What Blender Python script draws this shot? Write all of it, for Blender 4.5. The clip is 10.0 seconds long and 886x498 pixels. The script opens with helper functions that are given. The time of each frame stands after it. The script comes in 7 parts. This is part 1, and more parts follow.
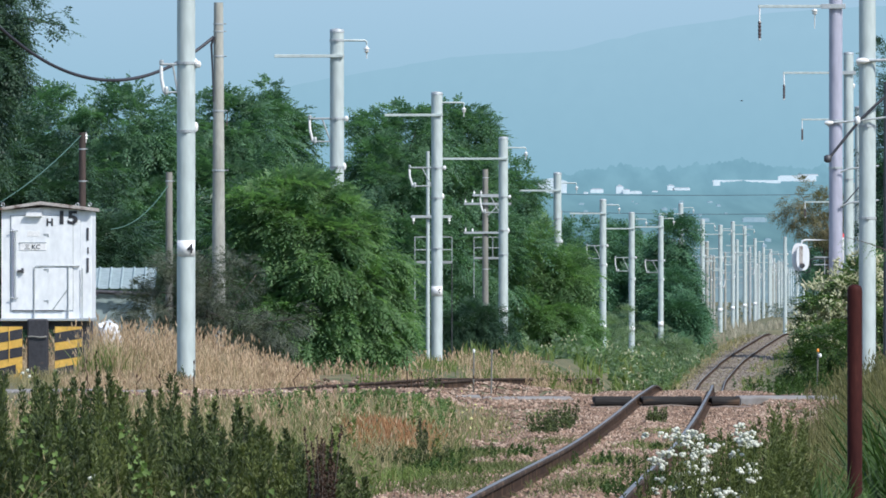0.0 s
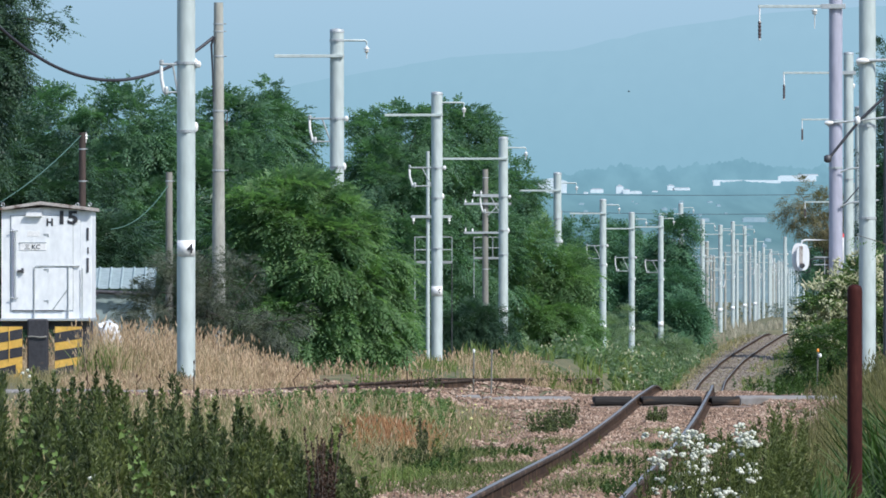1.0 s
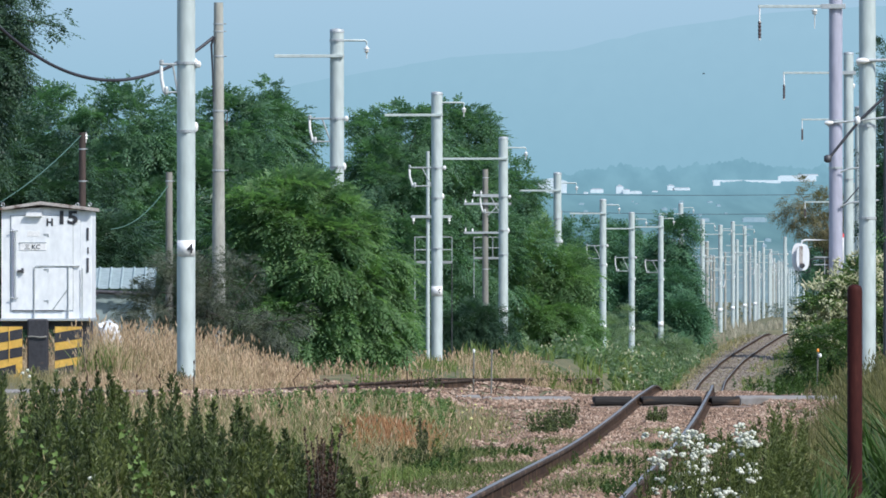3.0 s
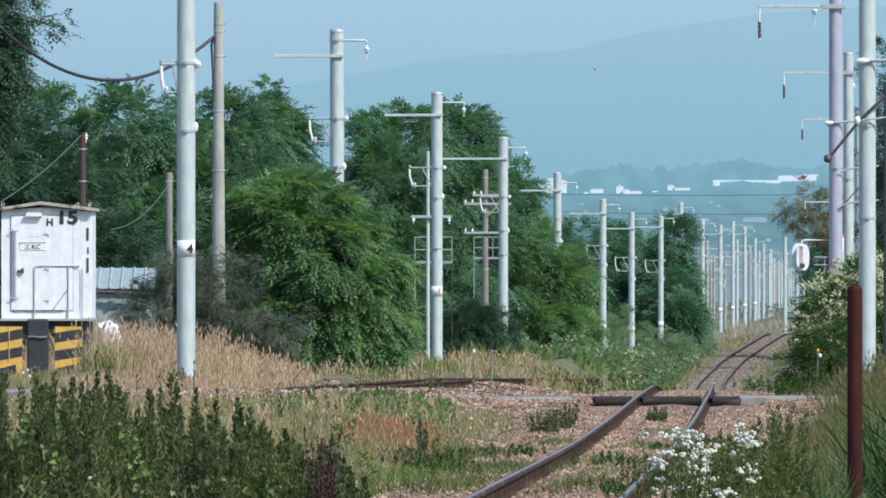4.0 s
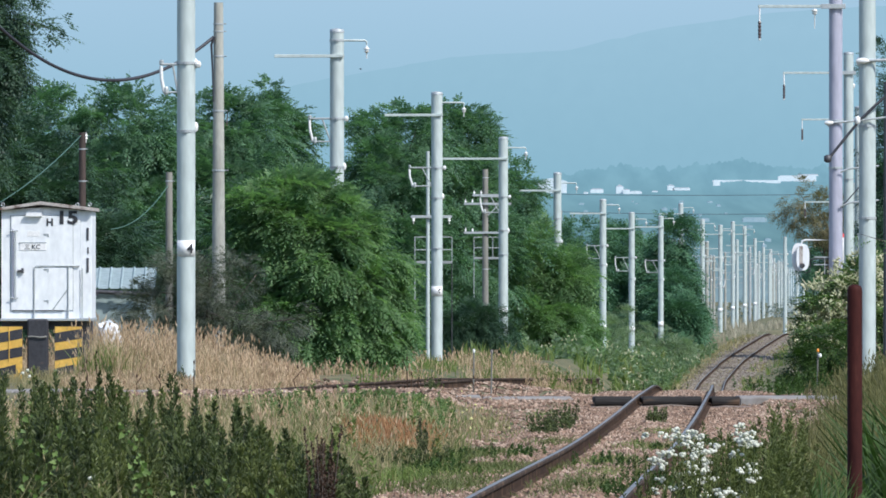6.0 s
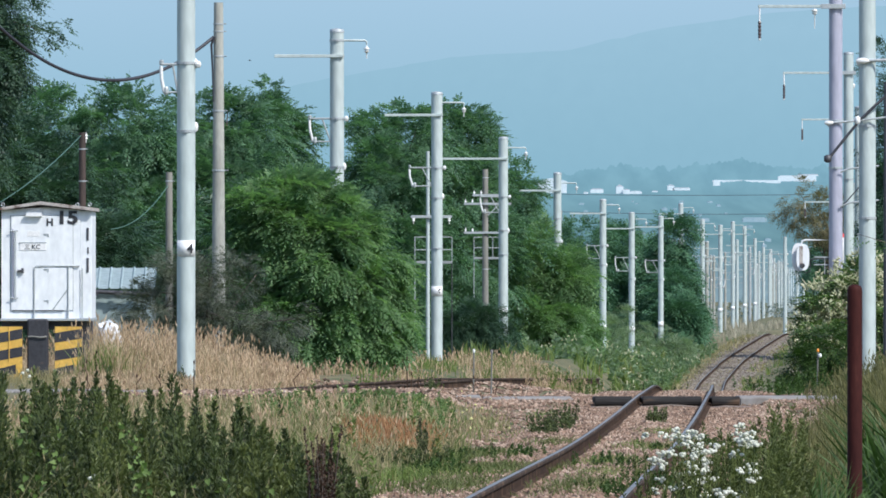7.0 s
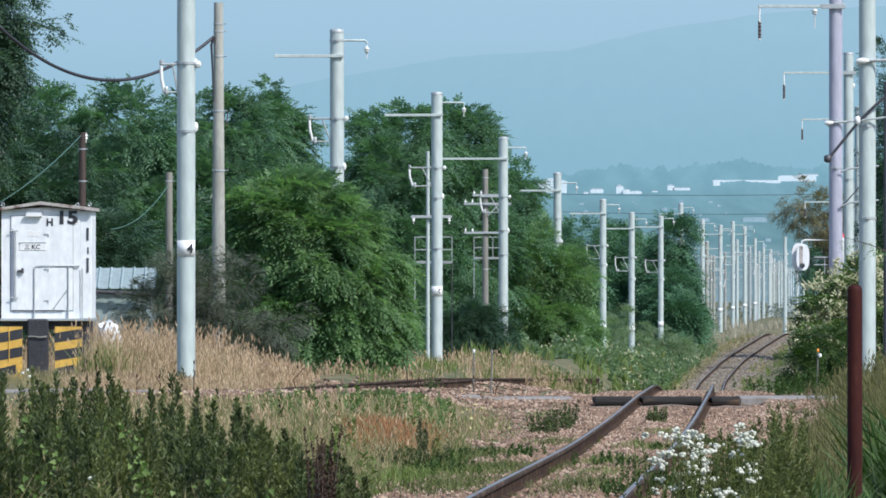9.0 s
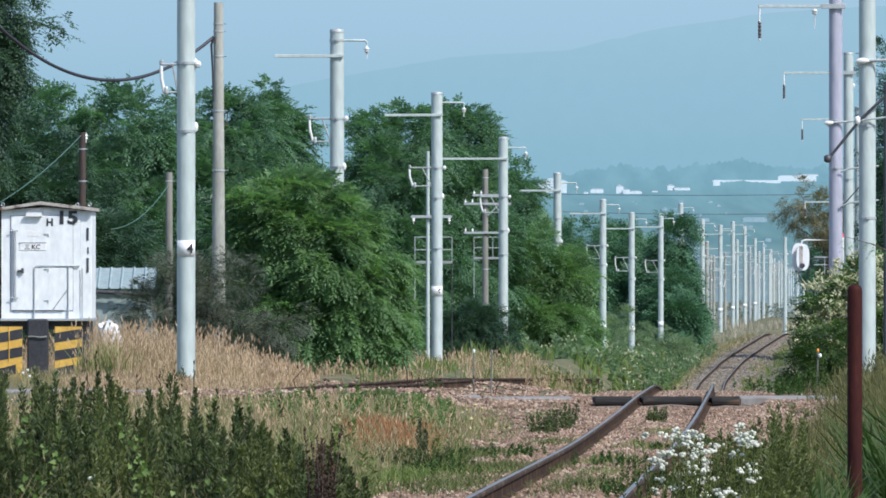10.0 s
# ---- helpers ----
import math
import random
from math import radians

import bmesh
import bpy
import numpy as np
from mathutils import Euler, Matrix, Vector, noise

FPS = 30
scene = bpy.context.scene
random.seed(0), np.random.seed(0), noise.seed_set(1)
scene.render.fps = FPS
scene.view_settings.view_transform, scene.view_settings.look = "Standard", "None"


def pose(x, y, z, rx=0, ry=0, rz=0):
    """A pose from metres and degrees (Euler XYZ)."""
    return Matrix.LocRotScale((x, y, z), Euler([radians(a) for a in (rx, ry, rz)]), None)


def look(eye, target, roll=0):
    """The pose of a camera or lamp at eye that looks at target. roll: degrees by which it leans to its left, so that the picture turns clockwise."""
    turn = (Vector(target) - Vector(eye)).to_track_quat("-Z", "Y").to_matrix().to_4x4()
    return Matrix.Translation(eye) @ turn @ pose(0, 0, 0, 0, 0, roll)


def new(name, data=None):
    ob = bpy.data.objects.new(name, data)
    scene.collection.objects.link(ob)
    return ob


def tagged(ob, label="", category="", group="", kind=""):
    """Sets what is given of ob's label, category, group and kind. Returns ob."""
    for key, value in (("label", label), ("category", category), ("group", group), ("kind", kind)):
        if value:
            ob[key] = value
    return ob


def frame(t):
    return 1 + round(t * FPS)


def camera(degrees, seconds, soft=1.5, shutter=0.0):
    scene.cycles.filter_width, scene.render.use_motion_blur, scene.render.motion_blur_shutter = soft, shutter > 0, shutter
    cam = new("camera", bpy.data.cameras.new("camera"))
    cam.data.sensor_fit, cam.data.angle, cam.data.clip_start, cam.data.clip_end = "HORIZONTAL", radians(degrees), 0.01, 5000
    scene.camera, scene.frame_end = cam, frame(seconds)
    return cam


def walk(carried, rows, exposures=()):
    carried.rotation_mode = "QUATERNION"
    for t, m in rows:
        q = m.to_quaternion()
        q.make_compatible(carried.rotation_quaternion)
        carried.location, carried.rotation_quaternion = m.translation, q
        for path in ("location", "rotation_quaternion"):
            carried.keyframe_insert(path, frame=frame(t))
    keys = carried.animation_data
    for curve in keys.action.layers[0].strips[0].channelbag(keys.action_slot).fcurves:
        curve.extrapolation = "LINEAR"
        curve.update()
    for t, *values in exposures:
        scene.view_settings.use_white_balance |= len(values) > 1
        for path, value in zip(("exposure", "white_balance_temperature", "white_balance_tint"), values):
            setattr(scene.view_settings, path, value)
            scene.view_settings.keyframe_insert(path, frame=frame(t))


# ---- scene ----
EYE = (0.0, 0.0, 2.05)
cam = camera(5.376, 10.0, soft=1.7)
STAND = look(EYE, (0.0, 100.0, 2.05 + 0.2036))
walk(cam, [(0.0, STAND), (10.0, STAND)], exposures=[(0.0, 0.02, 6250, 10), (10.0, 0.02, 6250, 10)])

# ---- light ----
SUN_FROM = Vector((0.64, -0.60, 0.88)).normalized()
world = bpy.data.worlds.new("sky")
scene.world = world
world.use_nodes = True
wn = world.node_tree
sky = wn.nodes.new("ShaderNodeTexSky")
sky.sky_type = "NISHITA"
sky.sun_disc = False
sky.sun_elevation = math.asin(SUN_FROM.z)
sky.sun_rotation = math.atan2(SUN_FROM.x, SUN_FROM.y)
sky.air_density, sky.dust_density, sky.ozone_density = 1.0, 1.2, 2.0
wn.links.new(sky.outputs[0], wn.nodes["Background"].inputs[0])
wn.nodes["Background"].inputs[1].default_value = 0.185
sun_data = bpy.data.lights.new("sun", "SUN")
sun_data.energy, sun_data.angle, sun_data.color = 4.2, radians(0.53), (1.0, 0.96, 0.88)
sun = new("sun", sun_data)
sun.matrix_world = look(SUN_FROM * 60, (0, 0, 0))


# ---- materials ----
def mat_base(name):
    m = bpy.data.materials.new(name)
    m.use_nodes = True
    t = m.node_tree
    return m, t, t.nodes["Principled BSDF"]


def ramp_node(t, stops, fac):
    r = t.nodes.new("ShaderNodeValToRGB")
    els = r.color_ramp.elements
    while len(els) < len(stops):
        els.new(0.5)
    for e, (p, c) in zip(els, stops):
        e.position, e.color = p, (*c, 1)
    t.links.new(fac, r.inputs[0])
    return r.outputs[0]


def noise_node(t, scale, detail=4.0, stretch=None):
    co = t.nodes.new("ShaderNodeTexCoord").outputs["Object"]
    if stretch:
        mp = t.nodes.new("ShaderNodeMapping")
        mp.inputs["Scale"].default_value = stretch
        t.links.new(co, mp.inputs[0])
        co = mp.outputs[0]
    n = t.nodes.new("ShaderNodeTexNoise")
    n.inputs["Scale"].default_value, n.inputs["Detail"].default_value = scale, detail
    t.links.new(co, n.inputs["Vector"])
    return n.outputs[0]


def blend(t, a, b, fac, how="MIX"):
    m = t.nodes.new("ShaderNodeMix")
    m.data_type, m.blend_type = "RGBA", how
    for sock, v in ((0, fac), (6, a), (7, b)):
        if isinstance(v, (int, float)):
            m.inputs[sock].default_value = v
        elif isinstance(v, tuple):
            m.inputs[sock].default_value = (*v, 1)
        else:
            t.links.new(v, m.inputs[sock])
    return m.outputs[2]


def bump(t, p, height, strength, distance):
    b = t.nodes.new("ShaderNodeBump")
    b.inputs["Strength"].default_value, b.inputs["Distance"].default_value = strength, distance
    t.links.new(height, b.inputs["Height"])
    t.links.new(b.outputs[0], p.inputs["Normal"])


def surface(name, dark, light, rough=0.6, metal=0.0, coarse=1.5, fine=25.0, stretch=None, stain=None, relief=0.01, stain_at=(0.5, 0.7)):
    """A weathered surface: two scales of noise between two colours, stains with a shape of their own, fine relief."""
    m, t, p = mat_base(name)
    a = ramp_node(t, [(0.3, dark), (0.7, light)], noise_node(t, coarse, 5, stretch))
    g = noise_node(t, fine, 3, stretch)
    c = blend(t, a, ramp_node(t, [(0.3, tuple(0.72 * v for v in dark)), (0.75, tuple(min(1, 1.12 * v) for v in light))], g), 0.4)
    if stain:
        s = ramp_node(t, [(stain_at[0], (0, 0, 0)), (stain_at[1], (1, 1, 1))], noise_node(t, coarse * 2.3, 6, stretch))
        c = blend(t, c, stain, s)
    t.links.new(c, p.inputs["Base Color"])
    p.inputs["Roughness"].default_value, p.inputs["Metallic"].default_value = rough, metal
    bump(t, p, g, 0.5, relief)
    return m


def foliage(name, dark, mid, light, patch=0.6, glow=0.3, rough=0.5, old=None):
    """Leaves: each leaflet has its own shade, drifting through the crown; some light passes through."""
    m, t, p = mat_base(name)
    geo = t.nodes.new("ShaderNodeNewGeometry")
    c1 = ramp_node(t, [(0.0, dark), (0.55, mid), (1.0, light)], geo.outputs["Random Per Island"])
    c2 = ramp_node(t, [(0.3, dark), (0.7, light)], noise_node(t, patch * 2.2, 4))
    c = blend(t, c1, c2, 0.62)
    if old:
        s = ramp_node(t, [(0.93, (0, 0, 0)), (0.95, (1, 1, 1))], geo.outputs["Random Per Island"])
        c = blend(t, c, old, s)
    t.links.new(c, p.inputs["Base Color"])
    p.inputs["Roughness"].default_value = rough
    p.inputs["Specular IOR Level"].default_value = 0.35
    tr = t.nodes.new("ShaderNodeBsdfTranslucent")
    t.links.new(blend(t, c, (1.0, 1.25, 0.6), 1.0, "MULTIPLY"), tr.inputs[0])
    mx = t.nodes.new("ShaderNodeMixShader")
    mx.inputs[0].default_value = glow
    t.links.new(p.outputs[0], mx.inputs[1])
    t.links.new(tr.outputs[0], mx.inputs[2])
    t.links.new(mx.outputs[0], t.nodes["Material Output"].inputs["Surface"])
    return m


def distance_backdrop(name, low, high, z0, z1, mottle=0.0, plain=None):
    """A far backdrop, the haze of miles of summer air painted into a plain glow, grading with height, a little mottled.
    """
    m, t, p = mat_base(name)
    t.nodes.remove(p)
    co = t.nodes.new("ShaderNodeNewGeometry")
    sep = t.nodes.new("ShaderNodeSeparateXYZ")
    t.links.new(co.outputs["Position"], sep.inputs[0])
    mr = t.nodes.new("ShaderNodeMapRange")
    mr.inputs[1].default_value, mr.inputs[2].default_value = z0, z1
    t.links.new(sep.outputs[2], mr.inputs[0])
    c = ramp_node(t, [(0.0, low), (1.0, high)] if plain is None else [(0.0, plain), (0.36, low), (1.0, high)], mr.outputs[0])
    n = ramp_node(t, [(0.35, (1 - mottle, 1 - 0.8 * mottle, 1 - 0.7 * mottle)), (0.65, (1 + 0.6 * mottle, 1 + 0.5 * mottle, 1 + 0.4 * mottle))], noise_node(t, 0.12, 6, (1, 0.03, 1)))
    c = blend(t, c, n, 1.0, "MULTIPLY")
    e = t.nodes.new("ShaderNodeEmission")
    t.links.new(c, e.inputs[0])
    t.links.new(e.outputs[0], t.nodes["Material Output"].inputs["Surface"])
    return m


M_POLE = surface("galvanised_pole", (0.43, 0.495, 0.485), (0.545, 0.61, 0.595), 0.55, 0.1, 0.7, 9, (1, 1, 0.25), (0.42, 0.45, 0.46), 0.002, (0.6, 0.8))
M_POLE_LILAC = surface("painted_pole", (0.38, 0.38, 0.47), (0.47, 0.47, 0.56), 0.5, 0.1, 0.7, 9, (1, 1, 0.25), (0.45, 0.44, 0.5), 0.002, (0.6, 0.8))
M_STEEL = surface("galvanised_steel", (0.36, 0.39, 0.40), (0.50, 0.53, 0.54), 0.5, 0.3, 3, 30, relief=0.002)
M_DARKSTEEL = surface("dark_steel", (0.05, 0.05, 0.06), (0.10, 0.10, 0.11), 0.5, 0.3, 3, 30, relief=0.002)
M_CONCRETE_POLE = surface("pole_concrete", (0.31, 0.315, 0.28), (0.44, 0.44, 0.395), 0.85, 0, 1.2, 20, (1, 1, 0.3), (0.27, 0.265, 0.235), 0.006)
M_CONCRETE = surface("concrete", (0.22, 0.21, 0.20), (0.33, 0.315, 0.30), 0.9, 0, 0.9, 12, None, (0.20, 0.17, 0.15), 0.01)
M_OLDWOOD = surface("weathered_wood", (0.14, 0.137, 0.122), (0.29, 0.283, 0.255), 0.85, 0, 1.5, 16, (1, 1, 0.15), (0.31, 0.295, 0.26), 0.01)
M_TARWOOD = surface("tarred_wood", (0.035, 0.025, 0.022), (0.09, 0.06, 0.05), 0.75, 0, 1.5, 16, (1, 1, 0.15), None, 0.01)
M_DECK = surface("tarred_deck", (0.020, 0.019, 0.019), (0.05, 0.047, 0.045), 0.75, 0, 2, 18, (0.2, 1, 1), (0.12, 0.08, 0.055), 0.012, (0.62, 0.72))
M_PORCELAIN = surface("porcelain", (0.78, 0.78, 0.77), (0.85, 0.85, 0.84), 0.2, 0, 4, 30, relief=0.001)
M_BROWNPORC = surface("brown_porcelain", (0.06, 0.04, 0.045), (0.10, 0.07, 0.07), 0.25, 0, 4, 30, relief=0.001)
M_WHITE = surface("white_paint", (0.76, 0.79, 0.82), (0.84, 0.86, 0.88), 0.5, 0, 1.3, 10, (1, 1, 0.5), (0.70, 0.72, 0.73), 0.003, (0.62, 0.85))
M_PLATE = surface("plate_white", (0.78, 0.78, 0.78), (0.86, 0.86, 0.86), 0.45, 0, 5, 40, relief=0.001)
M_INK = surface("black_lettering", (0.02, 0.02, 0.025), (0.045, 0.045, 0.05), 0.5, 0, 5, 40, relief=0.001)
M_YELLOW = surface("yellow_paint", (0.62, 0.36, 0.06), (0.76, 0.48, 0.11), 0.5, 0, 2.5, 18, None, (0.30, 0.17, 0.06), 0.004, (0.64, 0.76))
M_BLACK = surface("black_paint", (0.022, 0.022, 0.028), (0.05, 0.05, 0.058), 0.55, 0, 2.5, 18, None, (0.09, 0.065, 0.05), 0.004, (0.62, 0.75))
M_ROOFTRIM = surface("rusty_roof_edge", (0.34, 0.30, 0.28), (0.55, 0.51, 0.48), 0.75, 0.1, 3, 25, None, (0.10, 0.05, 0.035), 0.006)
M_RUST = surface("rusty_post", (0.034, 0.010, 0.009), (0.062, 0.017, 0.014), 0.65, 0.1, 6, 60, (1, 1, 0.3), (0.085, 0.03, 0.022), 0.003, (0.62, 0.78))
M_RAILHEAD = surface("rail_head", (0.16, 0.155, 0.145), (0.30, 0.29, 0.275), 0.42, 0.4, 0.5, 8, None, (0.19, 0.12, 0.08), 0.002)
M_RAILSIDE = surface("rusty_rail_head", (0.034, 0.023, 0.017), (0.075, 0.052, 0.039), 0.8, 0.1, 0.8, 12, None, (0.15, 0.10, 0.07), 0.003)
M_RAILWEB = surface("rail_web", (0.026, 0.015, 0.010), (0.056, 0.033, 0.022), 0.95, 0.0, 1.0, 16, None, (0.13, 0.08, 0.05), 0.006)
M_SHEET = surface("corrugated_sheet", (0.26, 0.34, 0.35), (0.38, 0.46, 0.47), 0.55, 0.1, 1.2, 10, None, (0.30, 0.30, 0.29), 0.003, (0.62, 0.8))
M_CABLE = surface("black_cable", (0.02, 0.02, 0.028), (0.045, 0.045, 0.055), 0.5, 0, 4, 30, relief=0.002)
M_WIREGREEN = surface("green_wire", (0.05, 0.12, 0.09), (0.09, 0.18, 0.13), 0.5, 0, 4, 30, relief=0.001)
M_RED = surface("red_paint", (0.55, 0.03, 0.03), (0.66, 0.06, 0.05), 0.5, 0, 4, 30, relief=0.001)
M_ORANGE = surface("orange_reflector", (0.85, 0.28, 0.03), (0.90, 0.36, 0.05), 0.35, 0, 4, 30, relief=0.001)
M_BARK = surface("bark", (0.055, 0.042, 0.034), (0.13, 0.105, 0.085), 0.9, 0, 3, 22, (1, 1, 0.3), None, 0.02)
for dull in (M_RUST, M_RAILSIDE, M_RAILWEB, M_DECK, M_CONCRETE):
    dull.node_tree.nodes["Principled BSDF"].inputs["Specular IOR Level"].default_value = 0.12


def stone_material(name, cols):
    m, t, p = mat_base(name)
    geo = t.nodes.new("ShaderNodeNewGeometry")
    c = ramp_node(t, [(i / (len(cols) - 1), c) for i, c in enumerate(cols)], geo.outputs["Random Per Island"])
    g = noise_node(t, 1.3, 7)
    c = blend(t, c, ramp_node(t, [(0.30, (0.50, 0.44, 0.40)), (0.52, (0.95, 0.90, 0.86)), (0.70, (1.30, 1.36, 1.40))], g), 1.0, "MULTIPLY")
    t.links.new(c, p.inputs["Base Color"])
    p.inputs["Roughness"].default_value = 0.9
    return m


M_STONES = stone_material("ballast_stone", [(0.050, 0.036, 0.028), (0.20, 0.130, 0.092), (0.31, 0.205, 0.150), (0.46, 0.36, 0.28), (0.12, 0.085, 0.066)])
M_STONES_DUSTY = stone_material("dusty_ballast_stone", [(0.10, 0.088, 0.070), (0.19, 0.168, 0.135), (0.26, 0.228, 0.185), (0.34, 0.305, 0.25)])
M_BED = surface("ballast_bed", (0.135, 0.098, 0.075), (0.265, 0.195, 0.150), 0.95, 0, 0.7, 26, None, (0.15, 0.13, 0.08), 0.05, (0.55, 0.7))
M_BEDFAR = surface("dusty_ballast_bed", (0.13, 0.105, 0.080), (0.265, 0.22, 0.172), 0.95, 0, 0.35, 9, None, (0.13, 0.12, 0.08), 0.05, (0.58, 0.7))
M_GROUND = surface("meadow_soil", (0.085, 0.085, 0.035), (0.20, 0.17, 0.085), 0.95, 0, 0.25, 6, None, (0.06, 0.085, 0.028), 0.05, (0.5, 0.62))
# Robinia greens are lifted and blued, putting the air's haze into the leaves.
L_ROBINIA = foliage("robinia_leaves", (0.046, 0.104, 0.074), (0.094, 0.200, 0.126), (0.200, 0.345, 0.192), 0.9, 0.45)
L_FRESH = foliage("fresh_robinia_leaves", (0.088, 0.170, 0.094), (0.148, 0.268, 0.126), (0.280, 0.420, 0.190), 1.4, 0.5)
L_DEEP = foliage("far_tree_leaves", (0.044, 0.118, 0.074), (0.074, 0.175, 0.098), (0.125, 0.25, 0.13), 0.4, 0.25)
# Dark greens; behind the cabin they carry the thicket's shade in the leaf colour.
L_SHADE = foliage("dark_and_shaded_leaves", (0.026, 0.060, 0.042), (0.048, 0.100, 0.064), (0.090, 0.165, 0.095), 0.7, 0.3)
# Darker copy of the robinia greens, with the crown's shade in the colour.
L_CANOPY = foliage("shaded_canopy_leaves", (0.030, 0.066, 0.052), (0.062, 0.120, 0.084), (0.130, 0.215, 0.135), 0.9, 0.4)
L_GREY = foliage("greyish_shrub_leaves", (0.040, 0.055, 0.042), (0.085, 0.105, 0.078), (0.20, 0.22, 0.165), 0.8, 0.3)
L_KNOT = foliage("knotweed_leaves", (0.07, 0.14, 0.05), (0.14, 0.235, 0.08), (0.26, 0.33, 0.13), 1.0, 0.3)
L_BLOSSOM = foliage("cream_blossom", (0.44, 0.42, 0.26), (0.60, 0.57, 0.39), (0.74, 0.71, 0.54), 1.5, 0.3)
L_BROWNTREE = foliage("browning_leaves", (0.07, 0.085, 0.035), (0.15, 0.15, 0.07), (0.30, 0.24, 0.14), 0.7, 0.3)
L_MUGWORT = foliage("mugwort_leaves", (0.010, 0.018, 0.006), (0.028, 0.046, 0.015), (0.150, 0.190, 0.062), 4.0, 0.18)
L_BINDWEED = foliage("bright_vine_leaves", (0.075, 0.135, 0.032), (0.135, 0.215, 0.055), (0.24, 0.32, 0.10), 3.0, 0.35)
L_DRY = foliage("dry_grass", (0.25, 0.145, 0.085), (0.54, 0.36, 0.235), (0.80, 0.62, 0.45), 1.3, 0.35, 0.7)
L_DUSTY = foliage("dusty_pale_grass", (0.24, 0.215, 0.165), (0.36, 0.32, 0.25), (0.50, 0.45, 0.36), 0.3, 0.25, 0.7)
L_REDDRY = foliage("russet_grass", (0.24, 0.10, 0.045), (0.40, 0.19, 0.085), (0.52, 0.29, 0.145), 2.0, 0.3, 0.7)
L_GRASS = foliage("green_grass", (0.055, 0.095, 0.022), (0.125, 0.19, 0.045), (0.25, 0.31, 0.09), 1.2, 0.35, 0.55, (0.34, 0.27, 0.14))
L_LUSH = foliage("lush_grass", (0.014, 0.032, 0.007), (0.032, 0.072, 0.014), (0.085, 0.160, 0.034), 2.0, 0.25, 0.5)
L_OLIVE = foliage("mixed_meadow_grass", (0.13, 0.125, 0.055), (0.29, 0.245, 0.125), (0.52, 0.43, 0.26), 0.6, 0.35, 0.65)
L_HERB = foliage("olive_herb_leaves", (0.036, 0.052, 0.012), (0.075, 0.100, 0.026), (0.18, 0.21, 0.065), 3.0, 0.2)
L_DOCK = foliage("dead_dock_seed", (0.030, 0.015, 0.009), (0.058, 0.030, 0.017), (0.10, 0.057, 0.034), 2.0, 0.1, 0.8)
# Distant scrub: the haze is mixed into the leaf colour as pale grey-blue.
L_HAZY = foliage("hazed_scrub_leaves", (0.15, 0.20, 0.20), (0.23, 0.28, 0.28), (0.33, 0.37, 0.37), 0.2, 0.2)
# Town walls and roofs carry the far haze as a bluish cast.
M_TOWN = surface("hazed_town_wall", (0.55, 0.62, 0.65), (0.70, 0.75, 0.78), 0.8, 0, 0.4, 2)
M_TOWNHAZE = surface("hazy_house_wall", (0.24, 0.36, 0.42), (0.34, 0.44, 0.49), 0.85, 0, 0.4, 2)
M_TOWNROOF = surface("hazed_town_roof", (0.36, 0.42, 0.46), (0.50, 0.50, 0.54), 0.85, 0, 0.4, 2)
L_SCRUB = foliage("pale_scrub_leaves", (0.12, 0.185, 0.115), (0.20, 0.285, 0.165), (0.33, 0.41, 0.26), 0.9, 0.48, 0.6)
L_BANK = foliage("bank_grass", (0.034, 0.041, 0.011), (0.083, 0.092, 0.026), (0.215, 0.200, 0.076), 1.6, 0.2, 0.65)
L_FLOWER = foliage("white_petals", (0.52, 0.52, 0.44), (0.66, 0.66, 0.58), (0.80, 0.79, 0.72), 3.0, 0.2, 0.6)
L_YELLOWFLOWER = foliage("pale_yellow_petals", (0.62, 0.56, 0.20), (0.70, 0.65, 0.28), (0.78, 0.74, 0.40), 3.0, 0.2, 0.6)


# ---- mesh tools ----
def mesh_from(name, verts, faces, material, smooth=False):
    """A mesh from arrays; faces is an array (n, k) or a list of such arrays."""
    groups = [np.asarray(f, dtype=np.int32) for f in (faces if isinstance(faces, list) else [faces]) if len(f)]
    me = bpy.data.meshes.new(name)
    verts = np.asarray(verts, dtype=np.float32)
    me.vertices.add(len(verts))
    me.vertices.foreach_set("co", verts.ravel())
    loops = np.concatenate([g.ravel() for g in groups])
    sizes = np.concatenate([np.full(len(g), g.shape[1], dtype=np.int32) for g in groups])
    me.loops.add(len(loops))
    me.loops.foreach_set("vertex_index", loops)
    me.polygons.add(len(sizes))
    me.polygons.foreach_set("loop_start", np.concatenate([[0], np.cumsum(sizes)[:-1]]).astype(np.int32))
    me.polygons.foreach_set("use_smooth", np.full(len(sizes), smooth))
    me.update(calc_edges=True)
    me.materials.append(material)
    return me


def thing(name, label, category, group="", at=(0, 0, 0), turn=0.0):
    ob = new(name)
    ob.matrix_basis = pose(*at, 0, 0, turn)
    ob.empty_display_size = 0.1
    return tagged(ob, label, category, group)


def part(name, me, parent, label="", kind=""):
    ob = new(name, me)
    ob.parent = parent
    return tagged(ob, label, kind=kind)


def solo(name, me, label, category="", kind="", group="", at=(0, 0, 0)):
    ob = new(name, me)
    ob.location = at
    return tagged(ob, label, category, group, kind)


